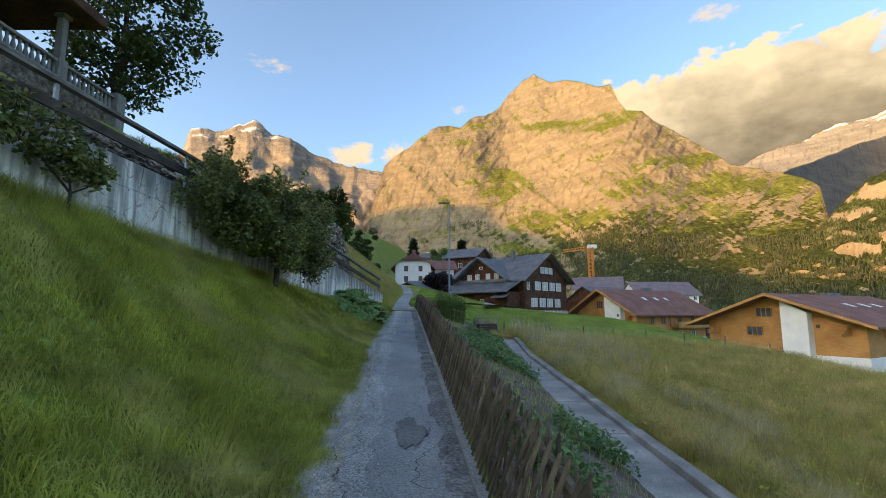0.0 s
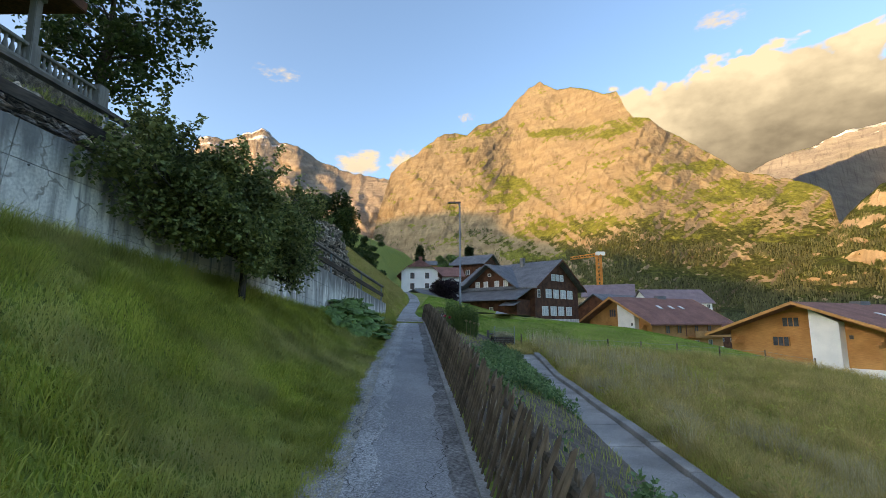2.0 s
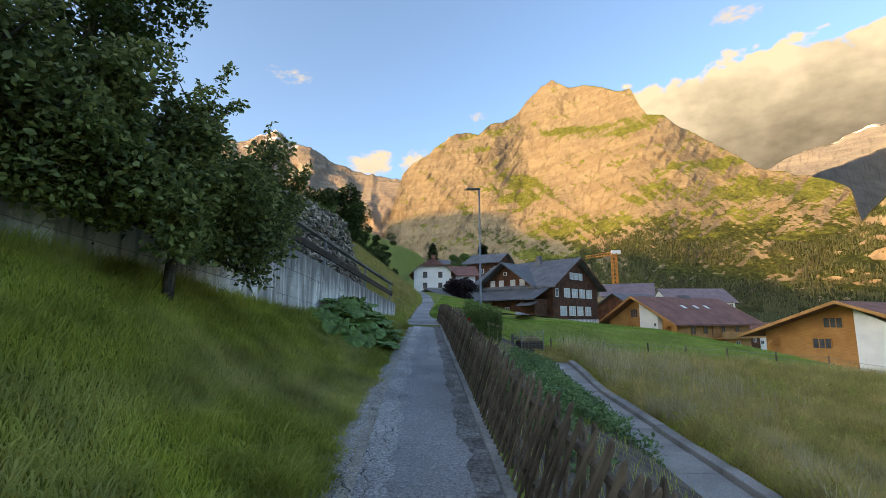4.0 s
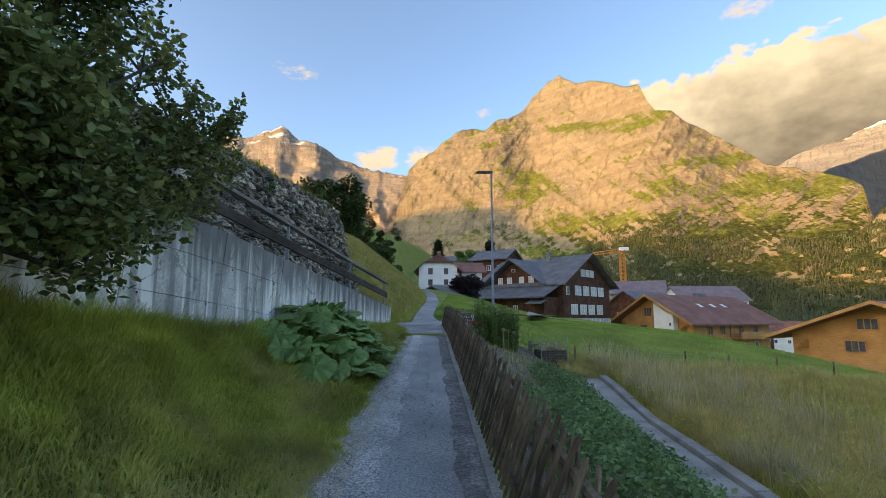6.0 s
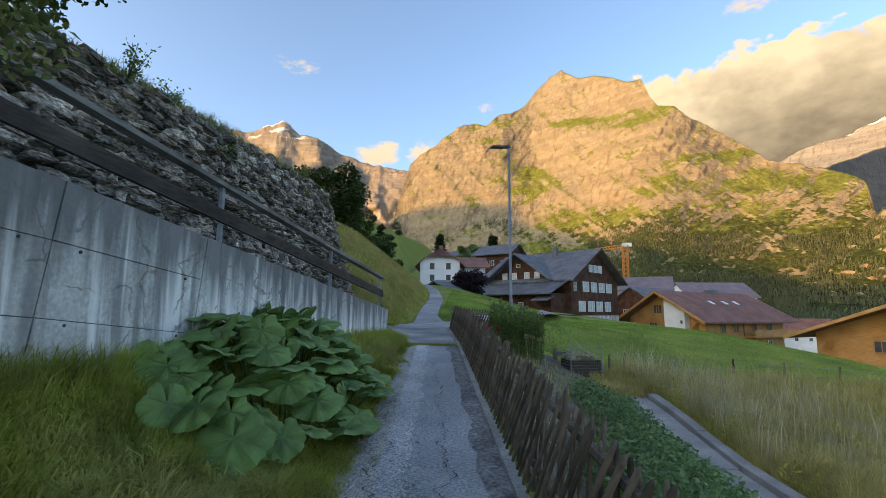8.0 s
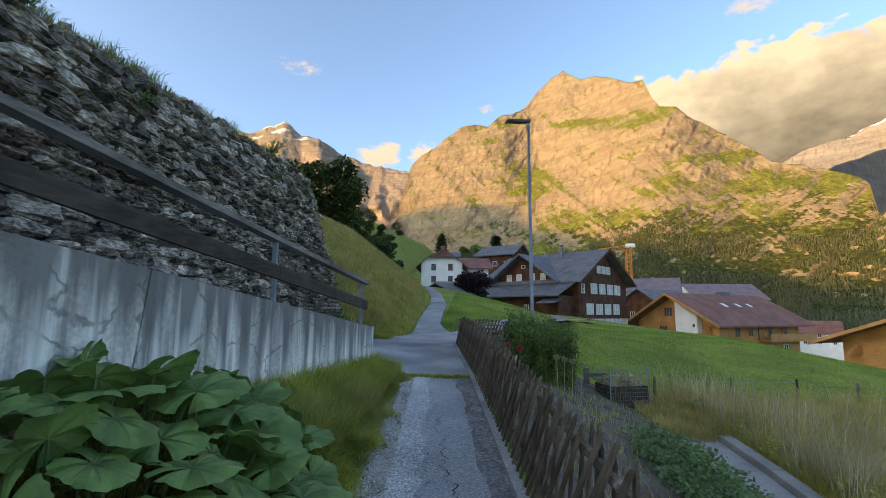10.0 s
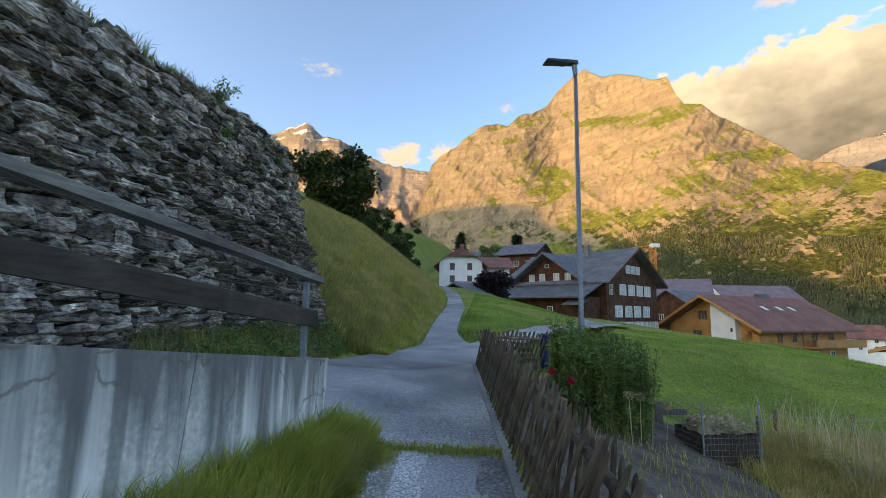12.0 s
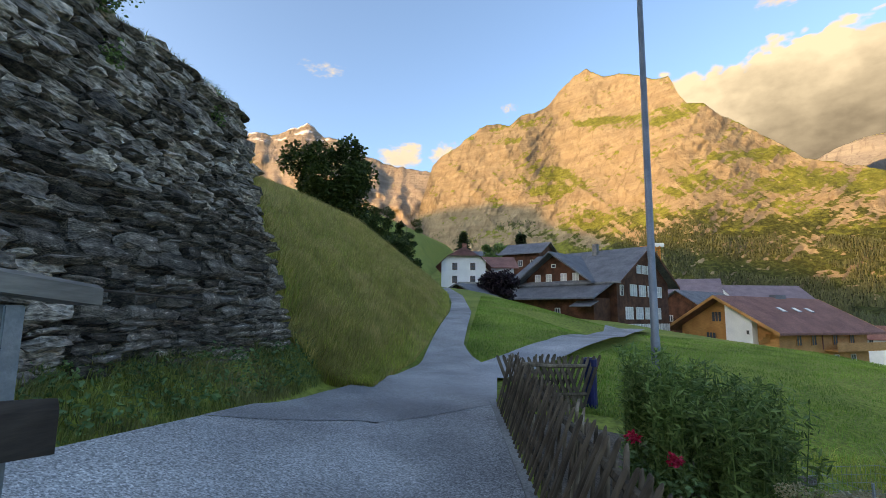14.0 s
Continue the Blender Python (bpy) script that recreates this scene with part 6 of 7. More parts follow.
# far woods at the foot of the mountains
n = 9000
az = np.radians(rng.uniform(-8, 62, n))
rr = rng.uniform(620, 1300, n)
keep = (rng.random(n) < 0.35 + 0.65 * (np.sin(az * 37) + np.sin(rr * 0.021) > -0.3))
az, rr = az[keep], rr[keep]
n = len(az)
bx, by = rr * np.sin(az), rr * np.cos(az)
bz = np.interp(rr, [400, 900, 1250], [-24, -12, 4]) + 1.0
hh, ww = rng.uniform(9, 17, n), rng.uniform(3.0, 4.6, n)
co = np.empty((n, 8, 3))
for k in range(7):
    a = 2 * np.pi * k / 7
    wob = rng.uniform(0.7, 1.3, n)
    co[:, k] = np.c_[bx + np.cos(a) * ww * wob, by + np.sin(a) * ww * wob, bz]
co[:, 7] = np.c_[bx, by, bz + hh]
faces = (np.arange(n)[:, None, None] * 8 + np.array([[k, (k + 1) % 7, 7] for k in range(7)])[None]).reshape(-1, 3)
tagged(big_mesh("forest", co.reshape(-1, 3), faces, M["conifer"]), "dark spruce forest filling the valley floor", "forest", kind="stuff")



def slope_wood(name, label, hill, rows, cols, n_s, count, seed):
    """Small spruces standing on the gentler parts of a mountain side."""
    r = np.random.default_rng(seed)
    v = np.empty(len(hill.data.vertices) * 3, dtype=np.float32)
    hill.data.vertices.foreach_get("co", v)
    v = v.reshape(-1, n_s, 3).astype(float)
    i, k = r.integers(rows[0], rows[1], count), r.integers(cols[0], cols[1], count)
    f = r.random((count, 1))
    p = v[i, k] * (1 - f) + v[i + 1, k + 1] * f
    rise = v[i, k + 1] - v[i, k]
    steep = rise[:, 2] / (np.hypot(rise[:, 0], rise[:, 1]) + 1e-6)
    grove = vnoise(p[:, 0], p[:, 2] * 1.8, 0.008, seed) + 0.35 * vnoise(p[:, 0], p[:, 2], 0.03, seed + 1)
    p = p[(steep < 1.15) & (grove > 0.42 + 0.0011 * p[:, 2] )]
    n = len(p)
    h, w = r.uniform(5, 11, n), r.uniform(1.8, 3.2, n)
    co = np.empty((n, 6, 3))
    for q in range(5):
        a = 2 * np.pi * q / 5 + r.random(n)
        co[:, q] = p + np.c_[np.cos(a) * w, np.sin(a) * w, np.full(n, -2.0)]
    co[:, 5] = p + np.c_[np.zeros(n), np.zeros(n), h]
    tri = (np.arange(n)[:, None, None] * 6 + np.array([[q, (q + 1) % 5, 5] for q in range(5)])[None]).reshape(-1, 3)
    return tagged(big_mesh(name, co.reshape(-1, 3), tri, M["sunlit_spruce"]), label, "forest", kind="stuff")


slope_wood("slope_forest", "spruce woods climbing the lower mountain side", main_mountain, (70, 470), (8, 130), 238, 36000, 5)
slope_wood("slope_forest", "dense spruce woods on the lower hill", near_hill, (10, 150), (2, 72), 90, 16000, 6)

# ---- terrace house above the walls ----
terrace = tagged(empty("terrace_house"), "old villa terrace with stone balustrade and timber roof", "house")
L = 17.5
tm = Matrix.Translation((-20.0, 25.4 - L, 13.5)) @ Matrix.Rotation(math.pi / 2, 4, "Z")
part("terrace_wall", box_bm(-4, L, -0.1, 6, -7, 0, 0, tm), M["stone"], terrace)
part("coping", box_bm(-4, L + 0.1, -0.25, 0.3, 0, 0.16, 0.02, tm), M["concrete"], terrace)
part("handrail", box_bm(-4, L + 0.1, -0.2, 0.18, 0.90, 1.06, 0.02, tm), M["concrete"], terrace)
for k in range(62):
    x = -3.9 + k * 0.345
    bm = bmesh.new()
    add_tube(bm, [tm @ Vector((x, 0, z)) for z in (0.16, 0.28, 0.42, 0.68, 0.90)], [0.07, 0.11, 0.12, 0.06, 0.09], 8)
    part("baluster", bm, M["concrete"], terrace, smooth=True)
for x in (L - 4.6, L - 9.0, L - 13.4):
    part("pedestal", box_bm(x - 0.3, x + 0.3, -0.3, 0.3, 0, 1.15, 0.03, tm), M["concrete"], terrace)
    part("pillar", box_bm(x - 0.19, x + 0.19, -0.19, 0.19, 1.15, 3.5, 0.03, tm), M["concrete"], terrace)
    part("capital", box_bm(x - 0.3, x + 0.3, -0.3, 0.3, 3.5, 3.7, 0.03, tm), M["concrete"], terrace)
part("pedestal", box_bm(L - 0.5, L + 0.3, -0.35, 0.45, -1.6, 1.3, 0.03, tm), M["concrete"], terrace)
part("roof", box_bm(-6, L - 3.2, -1.4, 9, 3.7, 4.3, 0.05, tm), M["dark_timber"], terrace)
part("house_wall", box_bm(-6, L - 6.5, 4.5, 12, -1, 3.7, 0, tm), M["white_plaster"], terrace)

# ---- field fence of small posts and wire ----
field = tagged(empty("wire_fence"), "field fence of short wooden posts and wire", "fence")
FP = ((3.9, 25.6), (4.68, 26.5), (6.9, 27.6), (9.4, 28.5), (11.4, 28.7), (13.6, 28.9), (16.2, 29.1), (19, 29.3), (22, 29.4))
for x, y in FP:
    z = ground_z(x, y)
    bm = bmesh.new()
    add_tube(bm, [(x, y, z - 0.2), (x + 0.01, y, z + 0.35), (x + 0.015, y, z + 0.66)], [0.045, 0.043, 0.036], 7)
    part("post", bm, M["picket"], field)
for dz in (0.56, 0.3):
    for a, b in zip(FP, FP[1:]):
        bm = bmesh.new()
        add_tube(bm, [(*a, ground_z(*a) + dz), ((a[0] + b[0]) / 2, (a[1] + b[1]) / 2, (ground_z(*a) + ground_z(*b)) / 2 + dz - 0.03), (*b, ground_z(*b) + dz)], [0.008] * 3, 4)
        part("wire", bm, M["wire"], field)

# ---- compost cage ----
cage = tagged(empty("compost_bin"), "wire-mesh compost bin heaped with garden waste", "compost bin")
CZ = ground_z(2.65, 24.7) - 0.03
cm = pose(2.82, 24.9, CZ, 0, 0, 12) @ Matrix.Diagonal((0.78, 0.9, 1.12, 1))
bm = bmesh.new()
bmesh.ops.create_grid(bm, x_segments=14, y_segments=10, size=0.5)
top = []
for v in bm.verts:
    x, y = v.co.x * 1.25, v.co.y * 0.9
    e = min(0.625 - abs(x), 0.45 - abs(y))
    v.co = cm @ Vector((x, y, 0.42 + 0.14 * min(e * 4, 1) + 0.05 * noise.noise(Vector((x * 9, y * 9, 1)))))
part("compost_mound", bm, M["dry_leaf"], cage, "mound of wilted garden waste")
bm = bmesh.new()
for x0, x1, y0, y1 in ((-0.63, 0.63, -0.455, -0.44), (-0.63, 0.63, 0.44, 0.455), (-0.635, -0.62, -0.45, 0.45), (0.62, 0.635, -0.45, 0.45)):
    add_box(bm, x0, x1, y0, y1, -0.1, 0.40, cm)
part("packed_side", bm, M["compost"], cage, "dark packed compost")
for k in range(10):
    z = 0.02 + k * 0.085
    bm = bmesh.new()
    for a, b in (((-0.66, -0.48), (0.66, -0.48)), ((0.66, -0.48), (0.66, 0.48)), ((0.66, 0.48), (-0.66, 0.48)), ((-0.66, 0.48), (-0.66, -0.48))):
        add_tube(bm, [cm @ Vector((*a, z)), cm @ Vector((*b, z))], [0.0028] * 2, 4)
    part("wire", bm, M["wire"], cage)
bm = bmesh.new()
for k in range(17):
    x = -0.66 + 1.32 * k / 16
    for y in (-0.48, 0.48):
        add_tube(bm, [cm @ Vector((x, y, 0)), cm @ Vector((x, y, 0.80))], [0.0022] * 2, 4)
tagged(part("mesh_wire", bm, M["wire"], cage), kind="stuff")
for x in (-0.66, 0.66):
    bm = bmesh.new()
    add_tube(bm, [cm @ Vector((x, -0.48, -0.1)), cm @ Vector((x, -0.48, 0.88))], [0.016] * 2, 6)
    part("stake", bm, M["galvanised"], cage)
co = np.concatenate([clump_points(cm @ Vector((u, 0, 0.46)), 0.42, 1500, 0.4, 0.1) for u in (-0.15, 0.15)])
tagged(leaves("clipping_heap", co, 0.05, M["dry_leaf"], cage), kind="stuff")
post = tagged(empty("gate_post"), "grey weathered wooden post beside the compost bin", "post")
part("stake", box_bm(2.1, 2.24, 25.72, 25.82, CZ - 0.1, CZ + 0.75, 0.012), M["rail_wood"], post)
part("brace", box_bm(2.2, 2.7, 25.74, 25.79, CZ + 0.5, CZ + 0.62, 0.01), M["rail_wood"], post)
bm = bmesh.new()
bx0, by0 = 0.12, 26.95
bz0 = ground_z(bx0, by0)
add_tube(bm, [(bx0, by0, bz0 - 0.1), (bx0, by0, bz0 + 0.62), (bx0, by0, bz0 + 0.64), (bx0, by0, bz0 + 0.74), (bx0, by0, bz0 + 0.77)], [0.10, 0.10, 0.125, 0.125, 0.09], 14)
tagged(part("hydrant", bm, M["blue"], smooth=False), "dark blue hydrant post beside the lane", "hydrant")

# ---- garden plants ----
def stems(name, label, category, spots, height, n_leaf, leaf, material, flower=None):
    """A stand of upright leafy stems, one thing."""
    t = tagged(empty(name), label, category)
    bm = bmesh.new()
    pts = []
    for x, y in spots:
        z = ground_z(x, y)
        h = height * rng.uniform(0.7, 1.1)
        tip = Vector((x + rng.normal(0, 0.1), y + rng.normal(0, 0.1), z + h))
        add_tube(bm, [(x, y, z - 0.05), ((x + tip.x) / 2, (y + tip.y) / 2, z + h * 0.55), tip], [0.008, 0.006, 0.003], 4)
        f = rng.random(n_leaf) ** 0.8
        a = rng.uniform(0, 2 * np.pi, n_leaf)
        r = 0.07 * rng.random(n_leaf)
        pts.append(np.c_[x + (tip.x - x) * f + np.cos(a) * r, y + (tip.y - y) * f + np.sin(a) * r, z + 0.08 + (h - 0.05) * f])
    part("stalk", bm, M["hedge_leaf"], t)
    leaves("foliage", np.concatenate(pts), leaf * rng.uniform(0.6, 1.2, len(spots) * n_leaf), material, t, length=4.4, up=-0.7)
    return t


spots = [(0.72 + 0.80 * math.sqrt(rng.random()) * math.cos(q), 24.2 + 0.85 * math.sqrt(rng.random()) * math.sin(q)) for q in rng.uniform(0, 2 * np.pi, 150)]
spots = [(x, y) for x, y in spots if x > fence_x(y) + 0.35]
stems("flower_bed_shrub", "dense stand of tall leafy garden perennials", "plant", spots, 1.42, 105, 0.024, M["hedge_leaf"])
for (x, y) in ((0.11, 23.33), (-0.12, 23.75)):
    t = tagged(empty("rose"), "red rose blooming above the fence", "flower")
    z = ground_z(x, y)
    bm = bmesh.new()
    add_tube(bm, [(x + 0.15, y, z), (x + 0.08, y, z + 0.35), (x, y, z + 0.6)], [0.008, 0.006, 0.004], 5)
    part("stalk", bm, M["hedge_leaf"], t)
    leaves("foliage", clump_points((x + 0.06, y, z + 0.42), 0.2, 60, 1.0, 0.1), 0.04, M["garden_leaf"], t)
    leaves("bloom", clump_points((x, y, z + 0.62), 0.065, 90, 0.7, 0.1), 0.032, M["red_petal"], t, length=1.2)
for k in range(4):
    x, y = 0.95 + 0.17 * k, 23.2 - 0.05 * k * k + 0.2 * k
    t = tagged(empty("seed_head"), "tall pale dried seed head on a bare stalk", "plant")
    z = ground_z(x, y)
    bm = bmesh.new()
    add_tube(bm, [(x, y, z), (x + 0.03 * (k - 1), y, z + 0.72)], [0.007, 0.006], 5)
    part("stalk", bm, M["dry_leaf"], t)
    leaves("umbel", clump_points((x + 0.03 * (k - 1), y, z + 0.74), 0.075, 160, 0.9, 0.5), 0.016, M["dry_leaf"], t)
# low green rows along the strip
n = 9000
px, py = rng.uniform(0.4, 3.15, n), rng.uniform(-4, 21.5, n)
fx = 0.78 - 0.083 * py
patch = np.array([noise.noise(Vector((a * 0.55, b * 0.35, 4.0))) for a, b in zip(px, py)])
keep = (px > fx + 0.6) & ((patch > 0.14) | ((py > 12) & (px > 1.3) & (patch > -0.25)) | ((py < 3.5) & (px > 1.6) & (patch > -0.1))) & ~((py > 7.0) & (py < 11) & (px > 1.2))
px, py = px[keep], py[keep]
co = np.concatenate([np.c_[px + rng.normal(0, 0.07, len(px)), py + rng.normal(0, 0.07, len(px)), heights(px, py) + rng.uniform(0.03, 0.38, len(px))] for _ in range(7)])
tagged(leaves("vegetable_bed", co, 0.05 * rng.uniform(0.5, 1.4, len(co)), M["garden_leaf"]), "low leafy vegetables filling the garden bed", "plants", kind="stuff")
n = 5000
px, py = rng.uniform(0, 3.1, n), rng.uniform(-4, 24, n)
keep = px > 0.78 - 0.083 * py + 0.2
blades("garden_weeds", px[keep], py[keep], heights(px[keep], py[keep]) + 0.03, rng.uniform(0.06, 0.22, keep.sum()), 0.009, 0.5, M["lawn_blade"], "short weeds between the garden rows", "weeds")

# ---- butterbur by the wall ----
bur = tagged(empty("butterbur"), "clump of huge round butterbur leaves by the wall", "plant")


def big_leaf(c, d, r, tilt):
    """A broad kidney-shaped leaf: shallow lobes, folds along the veins, a notch at the stalk."""
    bm = bmesh.new()
    m = Matrix.Translation(c) @ Matrix.Rotation(d, 4, "Z") @ Matrix.Rotation(tilt, 4, "Y")
    rings = [[bm.verts.new(m @ Vector((0, 0, 0)))]]
    ph = d * 5
    for k in (0.25, 0.5, 0.72, 0.88, 1.0):
        ring = []
        for i in range(37):
            a = math.pi * (2 * i / 36 - 1) * 0.95
            lobe = 1 + k * k * (0.10 * abs(math.cos(a * 3.5)) + 0.05 * math.sin(a * 5 + ph) + (0.035 if i % 2 else -0.02))
            fold = 0.06 * k * math.cos(a * 7) + 0.05 * k * k * math.sin(a * 3 + ph)
            cup = 0.16 * k - 0.24 * k ** 3
            ring.append(bm.verts.new(m @ Vector((r * k * lobe * math.cos(a) + r * 0.12 * k, r * k * lobe * math.sin(a) * 1.08, r * (fold + cup)))))
        rings.append(ring)
    for i in range(36):
        bm.faces.new((rings[0][0], rings[1][i], rings[1][i + 1]))
    for p, q in zip(rings[1:], rings[2:]):
        for i in range(36):
            bm.faces.new((p[i], q[i], q[i + 1], p[i + 1]))
    veins = bmesh.new()
    for a in (-2.2, -1.4, -0.65, 0.0, 0.65, 1.4, 2.2):
        prev = None
        for k in (0.0, 0.25, 0.5, 0.72, 0.86):
            z = r * (0.06 * k * math.cos(a * 7) + 0.05 * k * k * math.sin(a * 3 + ph) + 0.16 * k - 0.24 * k ** 3) + 0.006
            w = 0.005 * (1 - 0.8 * k)
            s = Vector((-math.sin(a) * w, math.cos(a) * w, 0))
            b = Vector((r * k * math.cos(a) + r * 0.12 * k, r * k * math.sin(a) * 1.08, z))
            cur = (veins.verts.new(m @ (b - s)), veins.verts.new(m @ (b + s)))
            if prev:
                veins.faces.new((prev[0], cur[0], cur[1], prev[1]))
            prev = cur
    return bm, veins


for k in range(110):
    a = k * 2.399
    rad = 1.2 * math.sqrt((k + 0.5) / 110)
    x, y = -2.62 + 0.70 * rad * math.cos(a), 14.3 + 1.62 * rad * math.sin(a)
    z = max(ground_z(x, y), 0.8)
    hgt = 0.15 + 0.52 * (1 - (rad / 1.25) ** 2) + float(rng.uniform(-0.12, 0.12))
    r = float(rng.uniform(0.10, 0.25))
    c = Vector((x, y, z + hgt))
    blade, veins = big_leaf(c, a + float(rng.normal(0, 0.7)), r, float(rng.normal(0.05, 0.42)) + 0.30 * rad)
    lf = part("leaf", blade, M["butterbur_leaf"], bur, smooth=False)
    part("vein", veins, M["garden_leaf"], lf)
    bm = bmesh.new()
    add_tube(bm, [(blend(-2.64, x, 0.7), blend(14.05, y, 0.7), z), tuple(c)], [0.012, 0.008], 5)
    part("stalk", bm, M["garden_leaf"], lf)

# plants growing out of the stone wall
for (y, zz, s, nl) in ((23.4, 6.28, 0.36, 420), (15.6, 5.55, 0.32, 320), (16.6, 5.65, 0.25, 220), (23.6, 5.7, 0.14, 160), (18.4, 5.3, 0.14, 160), (25.6, 5.8, 0.14, 140), (12.8, 5.3, 0.4, 400)):
    t = tagged(empty("wall_plant"), "wild shrub rooted on top of the stone wall", "plant")
    p = Vector((stone_x(zz) + 0.05, y, zz))
    bm = bmesh.new()
    pts = []
    for k in range(9):
        e = p + Vector((rng.uniform(-0.1, 0.25), rng.uniform(-s, s) * 1.2, s * rng.uniform(0.3, 1.7)))
        add_tube(bm, [p, e], [0.008, 0.003], 4)
        f = rng.random((nl // 9, 1)) ** 0.7
        pts.append(np.array(p) + (np.array(e) - np.array(p)) * f + rng.normal(0, 0.05, (nl // 9, 3)))
    part("twig", bm, M["bark"], t)
    leaves("foliage", np.concatenate(pts), 0.032 * rng.uniform(0.6, 1.3, len(pts) * (nl // 9)), M["hedge_leaf"], t)

# ---- grass ----
n = 230000
gy_ = -4.5 + 25.0 * rng.random(n) ** 1.0
pl = np.interp(gy_, [-40, 0, 10, 20, 28], [2.6, -0.58, -1.45, -2.05, -3.45])
wx = -4.42 + 0.129 * (gy_ - 5.81)
gx_ = pl + 0.12 + (wx - 0.06 - pl) * rng.random(n)
edge = np.clip((pl + 0.12 - gx_) / 0.5, 0, 1)
tuft = 0.45 * vnoise(gx_, gy_, 1.6, 1) + 0.55 * vnoise(gx_, gy_, 5.0, 2)
keep = (gy_ < 19.9) | (gx_ > wx)
h = (0.025 + 0.09 * rng.random(n) + 0.32 * tuft ** 3) * (0.35 + 0.65 * edge)
blades("grass_bank", gx_[keep], gy_[keep], heights(gx_, gy_)[keep], h[keep], rng.uniform(0.007, 0.016, keep.sum()), rng.uniform(0.45, 1.3, keep.sum()), M["lawn_blade"], "uncut green grass on the bank below the wall")
# longer tufts at the wall foot and verge
n = 26000
gy_ = rng.uniform(-4, 19.9, n)
wx = -4.42 + 0.129 * (gy_ - 5.81)
gx_ = wx + 0.03 + np.abs(rng.normal(0, 0.14, n))
blades("grass_tuft", gx_, gy_, heights(gx_ + 0.1, gy_), rng.uniform(0.12, 0.38, n), 0.009, rng.uniform(0.2, 0.9, n), M["lawn_blade"], "longer grass along the foot of the concrete wall")
n = 9000
gy_ = rng.uniform(16.0, 20.6, n)
gx_ = np.interp(gy_, [16, 19.5, 20.6], [-2.35, -2.35, -2.4]) - np.abs(rng.normal(0, 0.22, n)) + 0.18
blades("grass_tuft", gx_, gy_, heights(gx_, gy_), rng.uniform(0.1, 0.34, n), 0.009, rng.uniform(0.3, 0.9, n), M["lawn_blade"], "grass tuft beside the end of the wall")
n = 12000
gy_ = rng.uniform(20.4, 27.6, n)
gx_ = -4.35 - 0.75 * rng.random(n)
blades("grass_verge", gx_, gy_, heights(gx_, gy_), rng.uniform(0.03, 0.26, n) * (0.3 + 0.9 * vnoise(gx_, gy_, 2.5, 12)), 0.009, rng.uniform(0.3, 1.1, n), M["verge_blade"], "patchy grass verge at the foot of the stone wall")
n = 2600
gy_ = rng.uniform(20.6, 27.4, n)
co = np.c_[-4.4 - 0.6 * rng.random(n), gy_, np.zeros(n)]
co[:, 2] = heights(co[:, 0], co[:, 1]) + rng.uniform(0.02, 0.22, n) * (0.3 + 0.9 * vnoise(co[:, 0], gy_, 1.5, 30))
tagged(leaves("verge_weed", co, 0.035 * rng.uniform(0.5, 1.4, n), M["garden_leaf"], length=2.0), "low leafy weeds at the foot of the stone wall", "weeds", kind="stuff")
# turf hanging over the top of the stone wall
n = 26000
gy_ = rng.uniform(-4, 26.9, n)
tz = np.interp(gy_, [-20, 4, 7.5, 14.5, 18.3, 21.5, 25, 27], [3.9, 4.3, 4.75, 5.5, 5.95, 6.22, 6.55, 6.5])
gx_ = -4.96 - 0.27 * (tz - 2.3) + 0.06 - 0.5 * rng.random(n)
th = rng.uniform(0.05, 0.30, n) * (0.25 + 1.0 * vnoise(gx_, gy_, 2.0, 41))
blades("wall_turf", gx_, gy_, tz - 0.06, th, 0.010, rng.uniform(0.4, 1.2, n), M["verge_blade"], "shaggy turf along the top of the stone wall", lean_dir=0.0)
n = 3000
gx_, gy_ = -2.5 + 1.75 * rng.random(n) ** 1.5, 20.24 + rng.normal(0, 0.07, n)
blades("grass_tuft", gx_, gy_, heights(gx_, gy_) + 0.03, rng.uniform(0.03, 0.13, n), 0.009, rng.uniform(0.4, 1.1, n), M["lawn_blade"], "low weeds growing along the pavement joint")
# hillside beyond the stone wall
n = 150000
gy_ = 27.0 + 36 * rng.random(n) ** 1.7
pl = np.interp(gy_, [28, 33, 41, 51, 70], [-3.45, -3.3, -3.4, -4.35, -8])
gx_ = pl - 0.05 - 15 * rng.random(n) ** 1.4
h = rng.uniform(0.12, 0.42, n) * np.clip((pl - gx_) / 0.8, 0.35, 1)
blades("hill_grass", gx_, gy_, heights(gx_, gy_), h, rng.uniform(0.008, 0.016, n), rng.uniform(0.3, 1.0, n), M["meadow_blade"], "tall seeding grass on the steep meadow bank", lean_dir=0.3)
n = 60000
gy_ = 27.0 + 36 * rng.random(n) ** 1.7
pl = np.interp(gy_, [28, 33, 41, 51, 70], [-3.45, -3.3, -3.4, -4.35, -8])
gx_ = pl - 0.05 - 15 * rng.random(n) ** 1.4
blades("hill_grass", gx_, gy_, heights(gx_, gy_), rng.uniform(0.1, 0.3, n), 0.014, rng.uniform(0.3, 1.0, n), M["lawn_blade"], "green undergrowth of the steep meadow bank")
